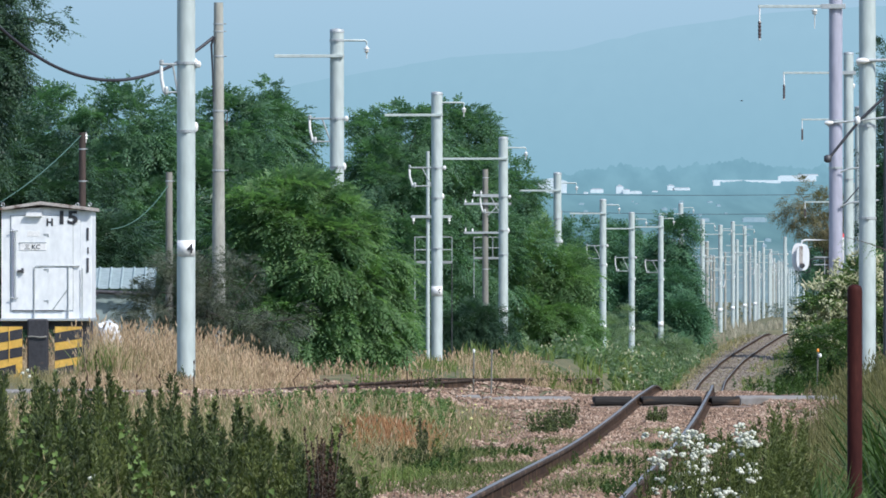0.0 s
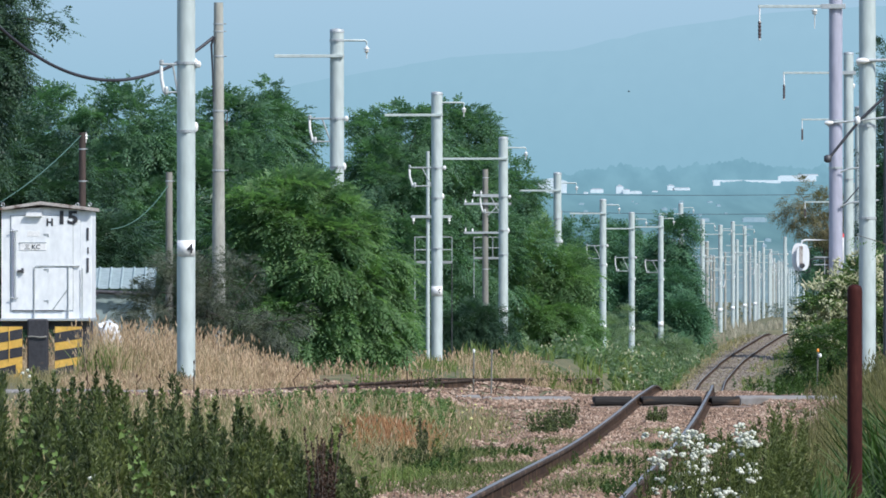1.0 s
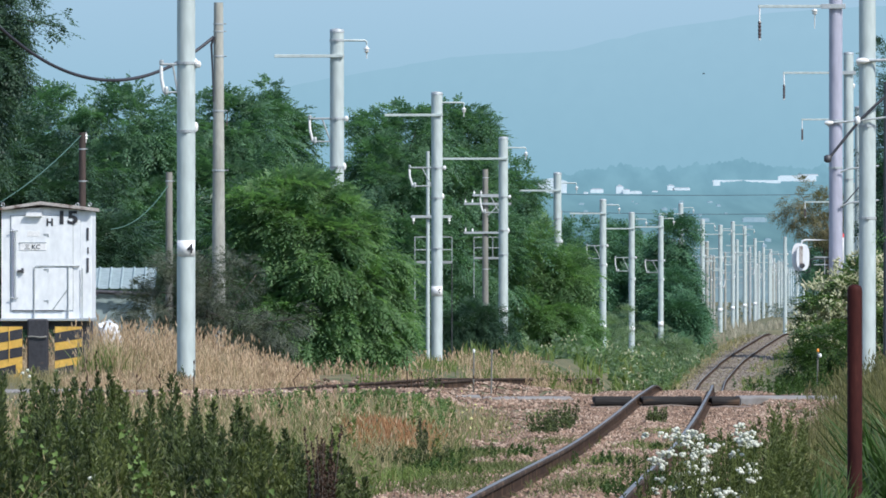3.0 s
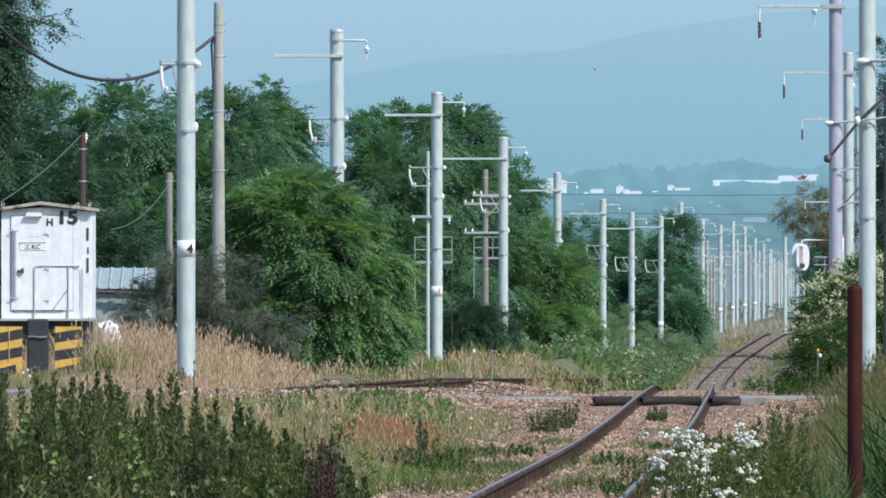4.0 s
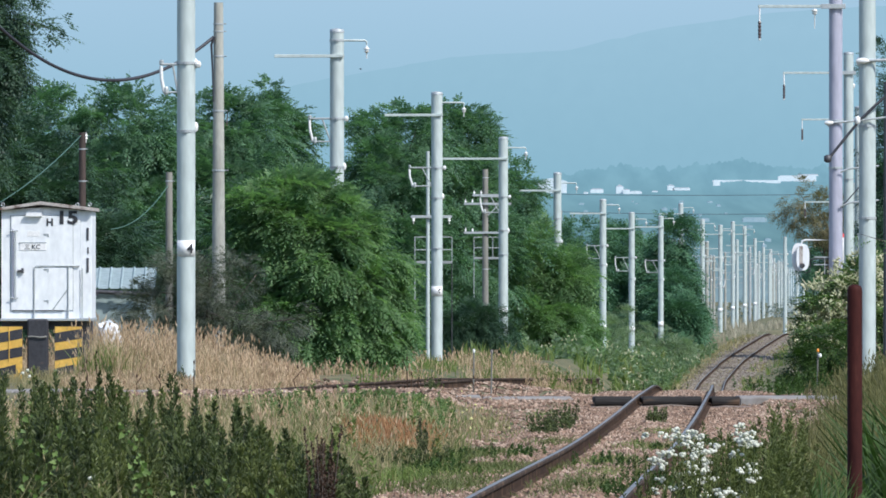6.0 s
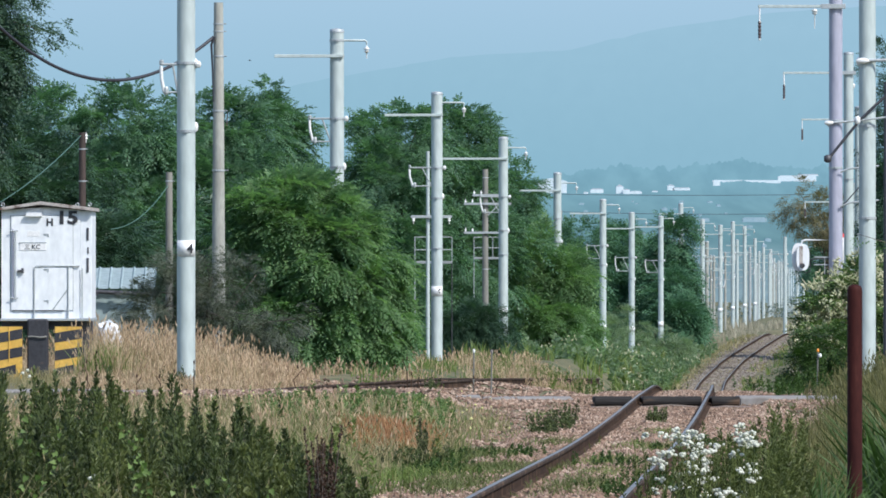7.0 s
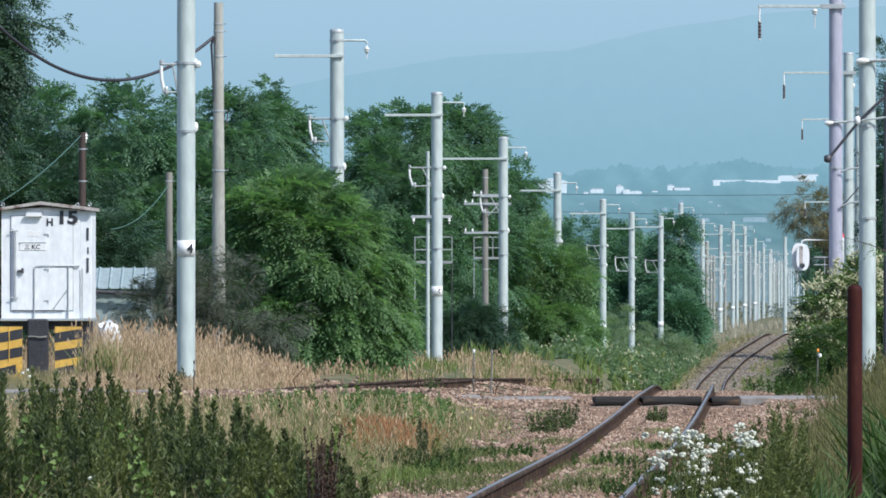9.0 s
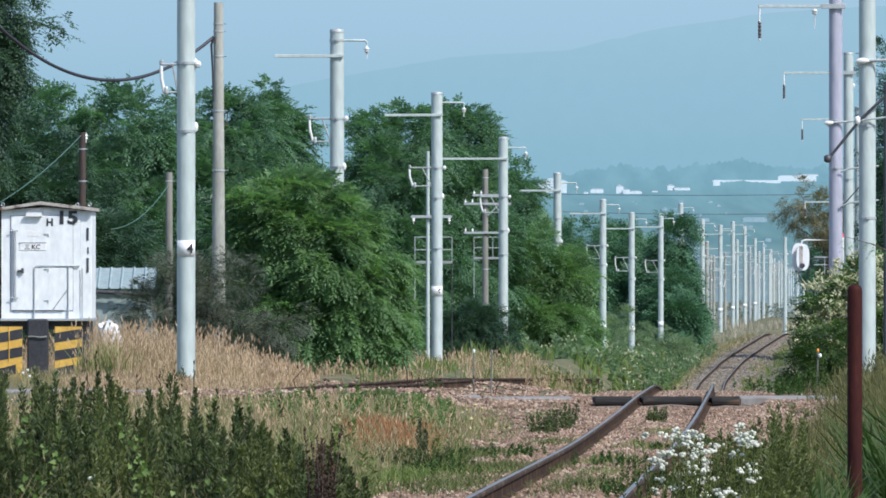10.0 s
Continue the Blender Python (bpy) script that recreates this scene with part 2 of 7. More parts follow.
class Shape:
    """Collects simple solids into one mesh."""

    def __init__(self):
        self.v, self.f3, self.f4, self.n = [], [], [], 0

    def add(self, v, f3=(), f4=()):
        self.v.append(np.asarray(v, float))
        if len(f3):
            self.f3.append(np.asarray(f3) + self.n)
        if len(f4):
            self.f4.append(np.asarray(f4) + self.n)
        self.n += len(v)
        return self

    def tube(self, pts, radii, sides=10, cap=True):
        pts = np.asarray(pts, float)
        radii = np.broadcast_to(np.asarray(radii, float), (len(pts),))
        tan = np.gradient(pts, axis=0)
        tan /= np.linalg.norm(tan, axis=1)[:, None] + 1e-9
        ref = np.array([0, 0, 1.0]) if abs(tan[0][2]) < 0.9 else np.array([1.0, 0, 0])
        a = np.cross(tan, ref)
        a /= np.linalg.norm(a, axis=1)[:, None] + 1e-9
        b = np.cross(tan, a)
        th = np.arange(sides) / sides * 2 * np.pi
        ring = pts[:, None] + radii[:, None, None] * (a[:, None] * np.cos(th)[None, :, None] + b[:, None] * np.sin(th)[None, :, None])
        v = ring.reshape(-1, 3)
        i, j = np.meshgrid(np.arange(len(pts) - 1), np.arange(sides), indexing="ij")
        k = (j + 1) % sides
        f4 = np.stack([i * sides + j, i * sides + k, (i + 1) * sides + k, (i + 1) * sides + j], -1).reshape(-1, 4)
        f3 = []
        if cap:
            k0 = len(v)
            v = np.concatenate([v, ring[0], ring[-1], pts[:1], pts[-1:]])
            c0, c1, k1 = len(v) - 2, len(v) - 1, k0 + sides
            f3 = [(c0, k0 + (q + 1) % sides, k0 + q) for q in range(sides)] + [(c1, k1 + q, k1 + (q + 1) % sides) for q in range(sides)]
        return self.add(v, f3, f4)

    def box(self, lo, hi, bev=0.006):
        """A box with chamfered edges."""
        lo, hi = np.asarray(lo, float), np.asarray(hi, float)
        c, h = (lo + hi) / 2, (hi - lo) / 2
        b = min(bev, 0.45 * h.min())
        bm = bmesh.new()
        bmesh.ops.create_cube(bm, size=2.0, matrix=Matrix.Translation(c) @ Matrix.Diagonal((*h, 1)))
        if b > 0:
            bmesh.ops.bevel(bm, geom=bm.edges[:], offset=b, segments=1, affect="EDGES")
        bm.verts.index_update()
        v = [tuple(x.co) for x in bm.verts]
        f4 = [[x.index for x in f.verts] for f in bm.faces if len(f.verts) == 4]
        f3 = [[x.index for x in f.verts] for f in bm.faces if len(f.verts) == 3]
        bm.free()
        return self.add(v, f3, f4)

    def lathe(self, at, prof, sides=10, axis=(0, 0, 1)):
        """A turned body: profile of (radius, height) along an axis from a point."""
        at, ax = np.asarray(at, float), np.asarray(axis, float)
        return self.tube([at + ax * h for _, h in prof], [max(r, 1e-4) for r, _ in prof], sides)

    def prism(self, poly, y0, y1):
        """A polygon in the x-z plane drawn out along y."""
        n = len(poly)
        v = [(x, y0, z) for x, z in poly] + [(x, y1, z) for x, z in poly]
        c0, c1 = np.mean(v[:n], 0), np.mean(v[n:], 0)
        v += [tuple(c0), tuple(c1)]
        f4 = [(i, (i + 1) % n, n + (i + 1) % n, n + i) for i in range(n)]
        f3 = [(2 * n, (i + 1) % n, i) for i in range(n)] + [(2 * n + 1, n + i, n + (i + 1) % n) for i in range(n)]
        return self.add(v, f3, f4)

    def mesh(self, name, material, smooth=False):
        return mesh_from(name, np.concatenate(self.v), [np.concatenate(f) for f in (self.f3, self.f4) if f], material, smooth)


def lettering(text, height, material, depth=0.004, bold=0.0):
    """Letters that stand upright and face -y, their lower left corner at the origin."""
    cu = bpy.data.curves.new("lettering", "FONT")
    cu.body, cu.size, cu.extrude, cu.offset = text, height / 0.7, depth, bold
    ob = bpy.data.objects.new("lettering", cu)
    me = bpy.data.meshes.new_from_object(ob)
    bpy.data.objects.remove(ob)
    me.transform(Matrix.Rotation(radians(90), 4, "X"))
    me.materials.clear()
    me.materials.append(material)
    return me


# ---- the lie of the land ----
TRACK_Y = np.array([20, 50, 70, 103, 128, 151, 170, 190, 203, 218, 240, 300, 370, 435, 470, 509, 545, 575, 598, 612, 640, 800, 1200])
TRACK_X = np.array([-1.0, 0.05, 0.77, 1.97, 2.87, 3.66, 4.28, 4.86, 5.24, 5.67, 6.30, 8.15, 10.35, 12.45, 13.85, 15.6, 17.8, 19.8, 21.2, 22.0, 24.0, 38, 80])
TRACK_Z = np.array([0.50, 0.45, 0.36, 0.12, 0.04, 0.0, -0.11, -0.27, -0.52, -0.88, -1.3, -2.1, -2.85, -3.12, -3.12, -2.93, -2.55, -2.18, -1.98, -2.3, -3.2, -3.3, -3.4])
LEFT_Y = np.array([0, 50, 100, 162, 262, 313, 371, 440, 490, 560, 700, 900, 1300, 5000])
LEFT_Z = np.array([0.5, 0.35, 0.10, 0.02, -0.55, -1.05, -1.65, -2.30, -2.72, -2.45, -2.6, -2.8, -3.2, -5])


def smooth_at(y, ys, vs):
    """A gliding curve through the given stations."""
    out = 0
    for off, w in ((-12, 0.15), (-6, 0.2), (0, 0.3), (6, 0.2), (12, 0.15)):
        s = off * np.clip(np.asarray(y, float) / 150, 0.3, 1.0)
        out = out + w * np.interp(y + s, ys, vs)
    return out


def track_x(y):
    return smooth_at(y, TRACK_Y, TRACK_X)


def track_z(y):
    return smooth_at(y, TRACK_Y, TRACK_Z)


def roughness_at(x, y):
    return 0.05 * np.sin(x * 2.1 + 0.7 * y) * np.sin(0.9 * y + 1.3 * x) + 0.06 * np.sin(x * 0.63 + 2) * np.sin(y * 0.37)


def siding_x(y):
    return np.interp(y, [140, 155, 175, 195, 215, 240], [-3.75, -2.62, -1.10, 0.42, 1.9, 3.6])


def siding_z(y):
    return np.interp(y, [140, 155, 195, 240], [0.08, 0.05, -0.22, -0.75])


def ground_z(x, y):
    x, y = np.asarray(x, float), np.asarray(y, float)
    side = x - track_x(y)
    lz = np.interp(y, LEFT_Y, LEFT_Z)
    trough = np.clip((x - siding_x(y) + 1.6) / 0.8, 0, 1) * np.clip((y - 155) / 4, 0, 1) * np.clip((245 - y) / 30, 0, 1)
    lz = lz * (1 - trough) + np.minimum(lz, siding_z(y) - 0.16) * trough
    near = np.clip((np.abs(side) - 1.6) / 2.6, 0, 1)
    near = near * near * (3 - 2 * near)
    other = np.where(side < 0, lz, np.where(y < 640, track_z(y) + 0.12, lz))
    base = (track_z(y) - 0.26) * (1 - near) + other * near
    berm = np.clip((y - 146.5) / 3.5, 0, 1) * np.clip((158 - y) / 3, 0, 1) * np.clip((np.abs(side) - 1.25) / 0.3, 0, 1) * (np.abs(x) < 12)
    slab = np.interp(x, [-10, -4, 0, 2, 6], [0.06, -0.01, -0.06, -0.09, -0.085])
    base = base + berm * np.maximum(slab - base, 0)
    return base + roughness_at(x, y) * (1 - 0.8 * berm) * np.clip((np.abs(side) - 1.2) / 1.5, 0.05, 1)


def ground_sheet():
    ys = np.concatenate([np.arange(-60, 40, 10), np.arange(40, 220, 1.0), np.arange(220, 700, 4.0), np.geomspace(700, 4900, 30)])
    xs = np.concatenate([-np.geomspace(3000, 24, 16), np.arange(-20, 26, 0.5), np.geomspace(28, 3000, 16)])
    gx, gy = np.meshgrid(xs, ys)
    v = np.stack([gx, gy, ground_z(gx, gy)], -1).reshape(-1, 3)
    i, j = np.meshgrid(np.arange(len(ys) - 1), np.arange(len(xs) - 1), indexing="ij")
    a = i * len(xs) + j
    f = np.stack([a, a + 1, a + len(xs) + 1, a + len(xs)], -1).reshape(-1, 4)
    solo("ground", mesh_from("ground", v, f, M_GROUND, True), "uneven meadow soil with sparse dry grass", "ground", "structure")


ground_sheet()


def ballast_bed(name, ys, width, material, label, seed, rough=0.02):
    cross = np.array([(-2.5, -0.42), (-2.0, -0.25), (-1.55, -0.12), (-0.85, -0.10), (-0.6, -0.115), (0, -0.08), (0.6, -0.115), (0.85, -0.10), (1.55, -0.12), (2.1, -0.2), (2.6, -0.42)])
    rng = np.random.default_rng(seed)
    v = []
    for y in ys:
        w = rng.normal(0, rough, len(cross))
        v.append(np.stack([track_x(y) + cross[:, 0] * (1 + rng.normal(0, 1.5 * rough)) * width, np.full(len(cross), y), track_z(y) - 0.04 + cross[:, 1] + w], -1))
    v = np.concatenate(v)
    n = len(cross)
    i, j = np.meshgrid(np.arange(len(ys) - 1), np.arange(n - 1), indexing="ij")
    a = i * n + j
    f = np.stack([a, a + 1, a + n + 1, a + n], -1).reshape(-1, 4)
    solo(name, mesh_from(name, v, f, material, True), label, "ballast", "structure")


ballast_bed("track_bed", np.arange(40, 231, 1.0), 1.0, M_BED, "low bank of reddish gravel ballast under the rails", 5, 0.006)
ballast_bed("track_bed", np.arange(230, 640, 4.0), 0.74, M_BEDFAR, "dusty pale ballast bed of the far track", 6, 0.003)


def stones(name, n, rng, y0, y1, half, size, label, sink=0.3, centre=track_x, level=None, material=None):
    """Loose broken stones: irregular eight-sided lumps."""
    y = y0 * (y1 / y0) ** rng.random(n)
    s = np.where(rng.random(n) < 0.5, np.clip(rng.normal(0, half * 0.5, n), -half * 1.25, half * 1.25), rng.uniform(-half * 1.25, half * 1.35, n))
    s = np.where(np.abs(np.abs(s) - 0.5665) < 0.09, s + 0.2 * np.sign(s), s)
    s = np.where((y > 147.6) & (y < 151.6) & (np.abs(s) < 1.35), s + 1.3 * np.sign(s), s)
    x = centre(y) + s
    cs = np.interp(s, [-2.5, -2.0, -1.55, -0.85, -0.6, 0, 0.6, 0.85, 1.55, 2.1, 2.6], [-0.46, -0.29, -0.15, -0.14, -0.16, -0.12, -0.16, -0.14, -0.15, -0.24, -0.46])
    z = np.maximum(track_z(y) + cs, ground_z(x, y)) if level is None else level(x, y)
    r = size * rng.uniform(0.45, 1.2, n)
    octa = np.array([(1, 0, 0), (0, 1, 0), (-1, 0, 0), (0, -1, 0), (0, 0, 1), (0, 0, -1)], float)
    tri = np.array([(0, 1, 4), (1, 2, 4), (2, 3, 4), (3, 0, 4), (1, 0, 5), (2, 1, 5), (3, 2, 5), (0, 3, 5)])
    th = rng.random(n) * 6.28
    v = octa[None] * (r[:, None] * rng.uniform(0.6, 1.25, (n, 6)))[:, :, None]
    v[:, :, 2] *= 0.75
    c, s2 = np.cos(th)[:, None], np.sin(th)[:, None]
    vx, vy = v[:, :, 0] * c - v[:, :, 1] * s2, v[:, :, 0] * s2 + v[:, :, 1] * c
    v[:, :, 0], v[:, :, 1] = vx + rng.normal(0, 0.2, (n, 6)) * r[:, None], vy
    v += np.stack([x, y, z + r * (0.5 - sink)], -1)[:, None]
    f = (tri[None] + (np.arange(n) * 6)[:, None, None]).reshape(-1, 3)
    return solo(name, mesh_from(name, v.reshape(-1, 3), f, material or M_STONES), label, "gravel", "stuff")


stones("ballast_stones", 88000, np.random.default_rng(7), 66, 195, 2.1, 0.034, "loose reddish broken ballast stones along the track")


stones("ballast_stones", 14000, np.random.default_rng(17), 195, 600, 1.7, 0.055, "dusty broken stones on the far track", material=M_STONES_DUSTY)
stones("shoulder_stones", 7000, np.random.default_rng(19), 172, 228, 1.5, 0.05, "pinkish stones between siding and main line", centre=lambda y: track_x(y) - 2.2, level=lambda x, y: ground_z(x, y))


# ---- rails ----
def rail_run(thing_name, label, xs_of, zs_of, y0, y1, step, worn):
    """One rail line: a flat-bottomed rail with its worn head and rusty web."""
    rail = thing(thing_name, label, "rail", "rails")
    ys = np.arange(y0, y1 + step, step)
    x, z = xs_of(ys), zs_of(ys)

    def run(profile):
        n = len(profile)
        pr = np.asarray(profile)
        v = np.stack([x[:, None] + pr[None, :, 0], np.broadcast_to(ys[:, None], (len(ys), n)), z[:, None] + pr[None, :, 1]], -1).reshape(-1, 3)
        i, j = np.meshgrid(np.arange(len(ys) - 1), np.arange(n), indexing="ij")
        k = (j + 1) % n
        return v, np.stack([i * n + j, (i + 1) * n + j, (i + 1) * n + k, i * n + k], -1).reshape(-1, 4)

    head = [(-0.032, -0.035), (-0.034, -0.010), (-0.026, 0.0), (0.026, 0.0), (0.034, -0.010), (0.032, -0.035)]
    web = [(-0.062, -0.150), (-0.062, -0.140), (-0.012, -0.125), (-0.010, -0.040), (-0.030, -0.034), (0.030, -0.034), (0.010, -0.040), (0.012, -0.125), (0.062, -0.140), (0.062, -0.150)]
    band = [(-0.019, -0.004), (-0.019, 0.002), (0.019, 0.002), (0.019, -0.004)]
    part("rail_head", mesh_from("rail_head", *run(head), M_RAILSIDE), rail, "rusty rounded rail head")
    part("running_band", mesh_from("running_band", *run(band), worn), rail, "worn grey running surface")
    part("rail_web", mesh_from("rail_web", *run(web), M_RAILWEB), rail, "rust-brown web and foot")
    return rail


for s in (-1, 1):
    rail_run("rail", "worn steel rail of the main line over the crossing",
             lambda y, s=s: track_x(y) + s * 0.5665, track_z, 40, 630, 2.0, M_RAILHEAD)


for s in (-1, 1):
    rail_run("rail", "rusty siding rail half sunk in weeds", lambda y, s=s: siding_x(y) + s * 0.5665, siding_z, 148, 236, 2.0, M_RAILWEB)


# ---- crossing path and deck ----
def crossing():
    rng = np.random.default_rng(2)
    slabs = tagged(new("crossing_path"), "weathered concrete slab path laid across both tracks", "path", kind="structure")
    x = -9.6
    while x < 6.0:
        w = rng.uniform(1.1, 1.5)
        if not (2.4 < x + w / 2 < 4.8):
            x1 = min(x + w, 2.42) if x < 2.4 else x + w
            z = float(np.interp((x + x1) / 2, [-10, -4, 0, 2, 6], [0.10, 0.03, -0.02, -0.05, -0.035])) + rng.normal(0, 0.006)
            y0 = 152 + (0.9 if x < -2 else 0)
            s = Shape().box((x + 0.012, y0, z - 0.22), (x1 - 0.012, y0 + 2.4, z), 0.02)
            part("slab", s.mesh("slab", M_CONCRETE), slabs)
            x = x1
        else:
            x = 4.77
    deck = thing("crossing_deck", "dark tarred timber crossing deck between and beside the rails", "crossing deck")
    xa, xb = float(track_x(151.5)) - 0.5665, float(track_x(151.5)) + 0.5665
    for a, b in ((2.43, xa - 0.07), (xa + 0.09, xb - 0.09), (xb + 0.07, 4.76)):
        pts = [(a + (b - a) * q, 151.38, -0.088 + 0.004 * math.sin(9 * q)) for q in (0, 0.02, 0.3, 0.6, 0.98, 1)]
        part("timber", Shape().tube(pts, [0.065, 0.084, 0.086, 0.084, 0.085, 0.065], 12).mesh("timber", M_DECK), deck, "rounded dark front timber")
        for k in range(5):
            y = 151.72 + k * 0.42
            part("plank", Shape().box((a, y - 0.2, -0.13), (b, y + 0.2, -0.035 - 0.004 * (k % 2)), 0.012).mesh("plank", M_DECK), deck)


crossing()


# ---- catenary poles ----
def insulator(shape, at, h=0.22, r=0.05):
    prof = [(0.012, 0), (0.014, -0.04), (r * 0.5, -0.05), (r, -0.09), (r * 0.45, -0.11), (r * 0.8, -0.15), (r * 0.35, -0.17), (0.012, -0.2), (0.012, -h)]
    return shape.lathe(at, prof, 8)


def catenary_pole(label, x, y, z0, top, r=0.158, paint=None, arm=None, hook=None, bracket=None, plate=None, text="", bands=(), lugs=(), group="steel catenary poles"):
    """A tubular steel mast. arm: (reach, height) of the pale outrigger; hook: (reach, height) of the arm that carries the bell insulator;
    bracket: (reach, upper, lower) of the feeder bracket; plate: height of the number plate; heights are above sea of the plan."""
    paint = paint or M_POLE
    p = thing("catenary_pole", label, "pole", group, (x, y, z0))
    h = top - z0 - 0.08
    sides = 20 if y < 330 else 12
    part("shaft", Shape().tube([(0, 0, -0.3), (0, 0, h * 0.5), (0, 0, h)], [r, r, r * 0.985], sides).mesh("shaft", paint, True), p)
    part("cap", Shape().lathe((0, 0, h - 0.02), [(r * 1.03, 0), (r * 1.03, 0.05), (r * 0.9, 0.08), (0.02, 0.1)], sides).mesh("cap", M_STEEL, True), p)
    part("footing", Shape().lathe((0, 0, -0.25), [(r * 1.5, 0), (r * 1.5, 0.24), (r * 1.4, 0.28), (r * 1.0, 0.29)], 14).mesh("footing", M_CONCRETE), p, "round concrete footing")
    for b in bands:
        part("band", Shape().lathe((0, 0, b - z0 - 0.025), [(r, 0), (r * 1.06, 0.002), (r * 1.06, 0.048), (r, 0.05)], sides).box((-0.03, -r * 1.25, b - z0 - 0.03), (0.03, -r * 0.95, b - z0 + 0.03)).mesh("band", M_STEEL), p, "galvanised clamp band")
    for b, s in lugs:
        part("lug", Shape().lathe((s * r * 1.0, 0, b - z0), [(0.015, -0.09), (0.045, -0.06), (0.055, 0.02), (0.035, 0.06), (0.015, 0.08)], 8).mesh("lug", M_PORCELAIN, True), p, "white porcelain lug")
    if arm:
        for reach, a in (arm if isinstance(arm, list) else [arm]):
            z = a - z0
            lo, hi = (reach, r * 0.9) if reach < 0 else (-r * 0.9, reach)
            part("arm", Shape().box((lo, -0.05 - r, z - 0.035), (hi, 0.04 - r, z + 0.035)).mesh("arm", M_POLE), p, "pale square outrigger arm")
    if hook:
        for reach, a in (hook if isinstance(hook, list) else [hook]):
            z, e = a - z0, abs(reach)
            sg = 1 if reach > 0 else -1
            s = Shape().tube([(sg * r * 0.9, 0, z), (sg * (e - 0.04), 0, z), (reach, 0, z - 0.03), (reach, 0, z - 0.12)], 0.025, 8)
            arm_part = part("hook_arm", s.mesh("hook_arm", M_POLE, True), p, "white bent arm")
            part("insulator", insulator(Shape(), (reach, 0, z - 0.1), 0.3, 0.075).mesh("insulator", M_PORCELAIN, True), arm_part, "white bell insulator")
    if bracket:
        reach, up, low = bracket
        up, low = up - z0, low - z0
        sg = 1 if reach > 0 else -1
        s = Shape().tube([(sg * r * 0.9, -0.05, up), (reach, -0.05, up)], 0.022, 8)
        s.tube([(sg * r * 0.9, -0.05, low), (reach * 0.95, -0.05, low)], 0.018, 8)
        s.tube([(reach * 0.55, -0.05, up), (sg * r * 0.9, -0.05, low)], 0.018, 8)
        frame_part = part("bracket", s.mesh("bracket", M_STEEL, True), p, "triangular feeder bracket")
        s = Shape().tube([(reach * 1.02, -0.05, up - 0.03), (reach * 1.0, -0.05, (up + low) / 2), (reach * 0.9, -0.05, low + 0.02)], 0.03, 8)
        part("insulator", s.mesh("insulator", M_PORCELAIN, True), frame_part, "white rod insulator")
        part("clamp", Shape().lathe((reach * 0.82, -0.05, low + 0.02), [(0.03, -0.06), (0.045, -0.03), (0.045, 0.05), (0.03, 0.08)], 8).mesh("clamp", M_STEEL), frame_part, "grey wire clamp")
        part("clamp", Shape().lathe((reach, -0.05, up + 0.02), [(0.02, -0.04), (0.04, -0.02), (0.04, 0.04), (0.02, 0.06)], 8).mesh("clamp", M_STEEL), frame_part, "grey wire clamp")
        part("end_nut", Shape().lathe((-sg * r, -0.05, up), [(0.03, 0), (0.06, 0.03), (0.06, 0.08), (0.02, 0.1)], 8, (-sg, 0, 0)).mesh("end_nut", M_PORCELAIN), frame_part)
    if plate:
        z, pr = plate - z0, r * 1.02
        th = np.linspace(-1.15, 1.15, 9)
        v = [(pr * math.sin(a), -pr * math.cos(a), z + dz) for dz in (-0.14, 0.14) for a in th] + [((pr + 0.006) * math.sin(a), -(pr + 0.006) * math.cos(a), z + dz) for dz in (-0.14, 0.14) for a in th]
        f = [(18 + k, 19 + k, 28 + k, 27 + k) for k in range(8)] + [(k, 9 + k, 10 + k, 1 + k) for k in range(8)] + [(k, k + 1, 19 + k, 18 + k) for k in range(8)] + [(9 + k, 27 + k, 28 + k, 10 + k) for k in range(8)]
        pl = part("number_plate", mesh_from("number_plate", v, np.array(f), M_PLATE, True), p, "white wrapped plate")
        if text:
            me = lettering(text, 0.15, M_INK, 0.004, 0.006)
            me.transform(Matrix.Translation((0.02, -pr - 0.010, z - 0.075)))
            part("lettering", me, pl)
    return p


LILAC_FAR = "pale steel pole behind the browning tree"


def row_x(y):
    return -4.41 + 0.0425 * (y - 162)


STEEL = "pale galvanised steel catenary pole"
catenary_pole(STEEL + " standing in dry grass by the path", -4.41, 162, 0.0, 7.75, arm=(-1.4, 7.2), bracket=(-0.42, 5.55, 5.07), plate=2.39, text="4", bands=(5.57, 4.40), lugs=((4.48, 1), (5.57, 1)))
catenary_pole(STEEL + " rising out of a leafy bush", -2.36, 210, -0.1, 7.39, arm=(-1.39, 6.77), hook=(0.66, 7.12), bracket=(-0.6, 5.38, 4.87), bands=(5.38, 7.12, 6.77, 4.3), lugs=((4.32, 1),))
catenary_pole(STEEL + " with number plate in weeds", -0.17, 262, -0.55, 6.96, arm=(-1.45, 6.3), hook=(0.75, 6.65), bracket=(-0.75, 4.84, 4.33), plate=1.41, text="6", bands=(6.3, 4.84, 4.0, 2.6), lugs=((4.05, 1),))
catenary_pole(STEEL + " half behind scrub", 2.0, 313, -1.05, 6.42, arm=(-2.1, 5.68), hook=(0.75, 6.05), bracket=(-0.75, 4.42, 3.9), plate=0.6, bands=(4.42, 3.3, 2.5), lugs=((3.3, 1),))
catenary_pole(STEEL + " above a robinia thicket", 4.5, 371, -1.65, 5.83, arm=(-1.5, 5.1), hook=(0.75, 5.4), bands=(4.0, 3.1), lugs=((3.1, 1),))
catenary_pole(STEEL + " above shrubs", 7.46, 440, -2.3, 5.29, arm=(-1.55, 4.6), hook=(0.75, 5.0), bracket=(-0.75, 3.1, 2.5), plate=-0.7, bands=(3.1, 2.2), lugs=((2.2, 1),))
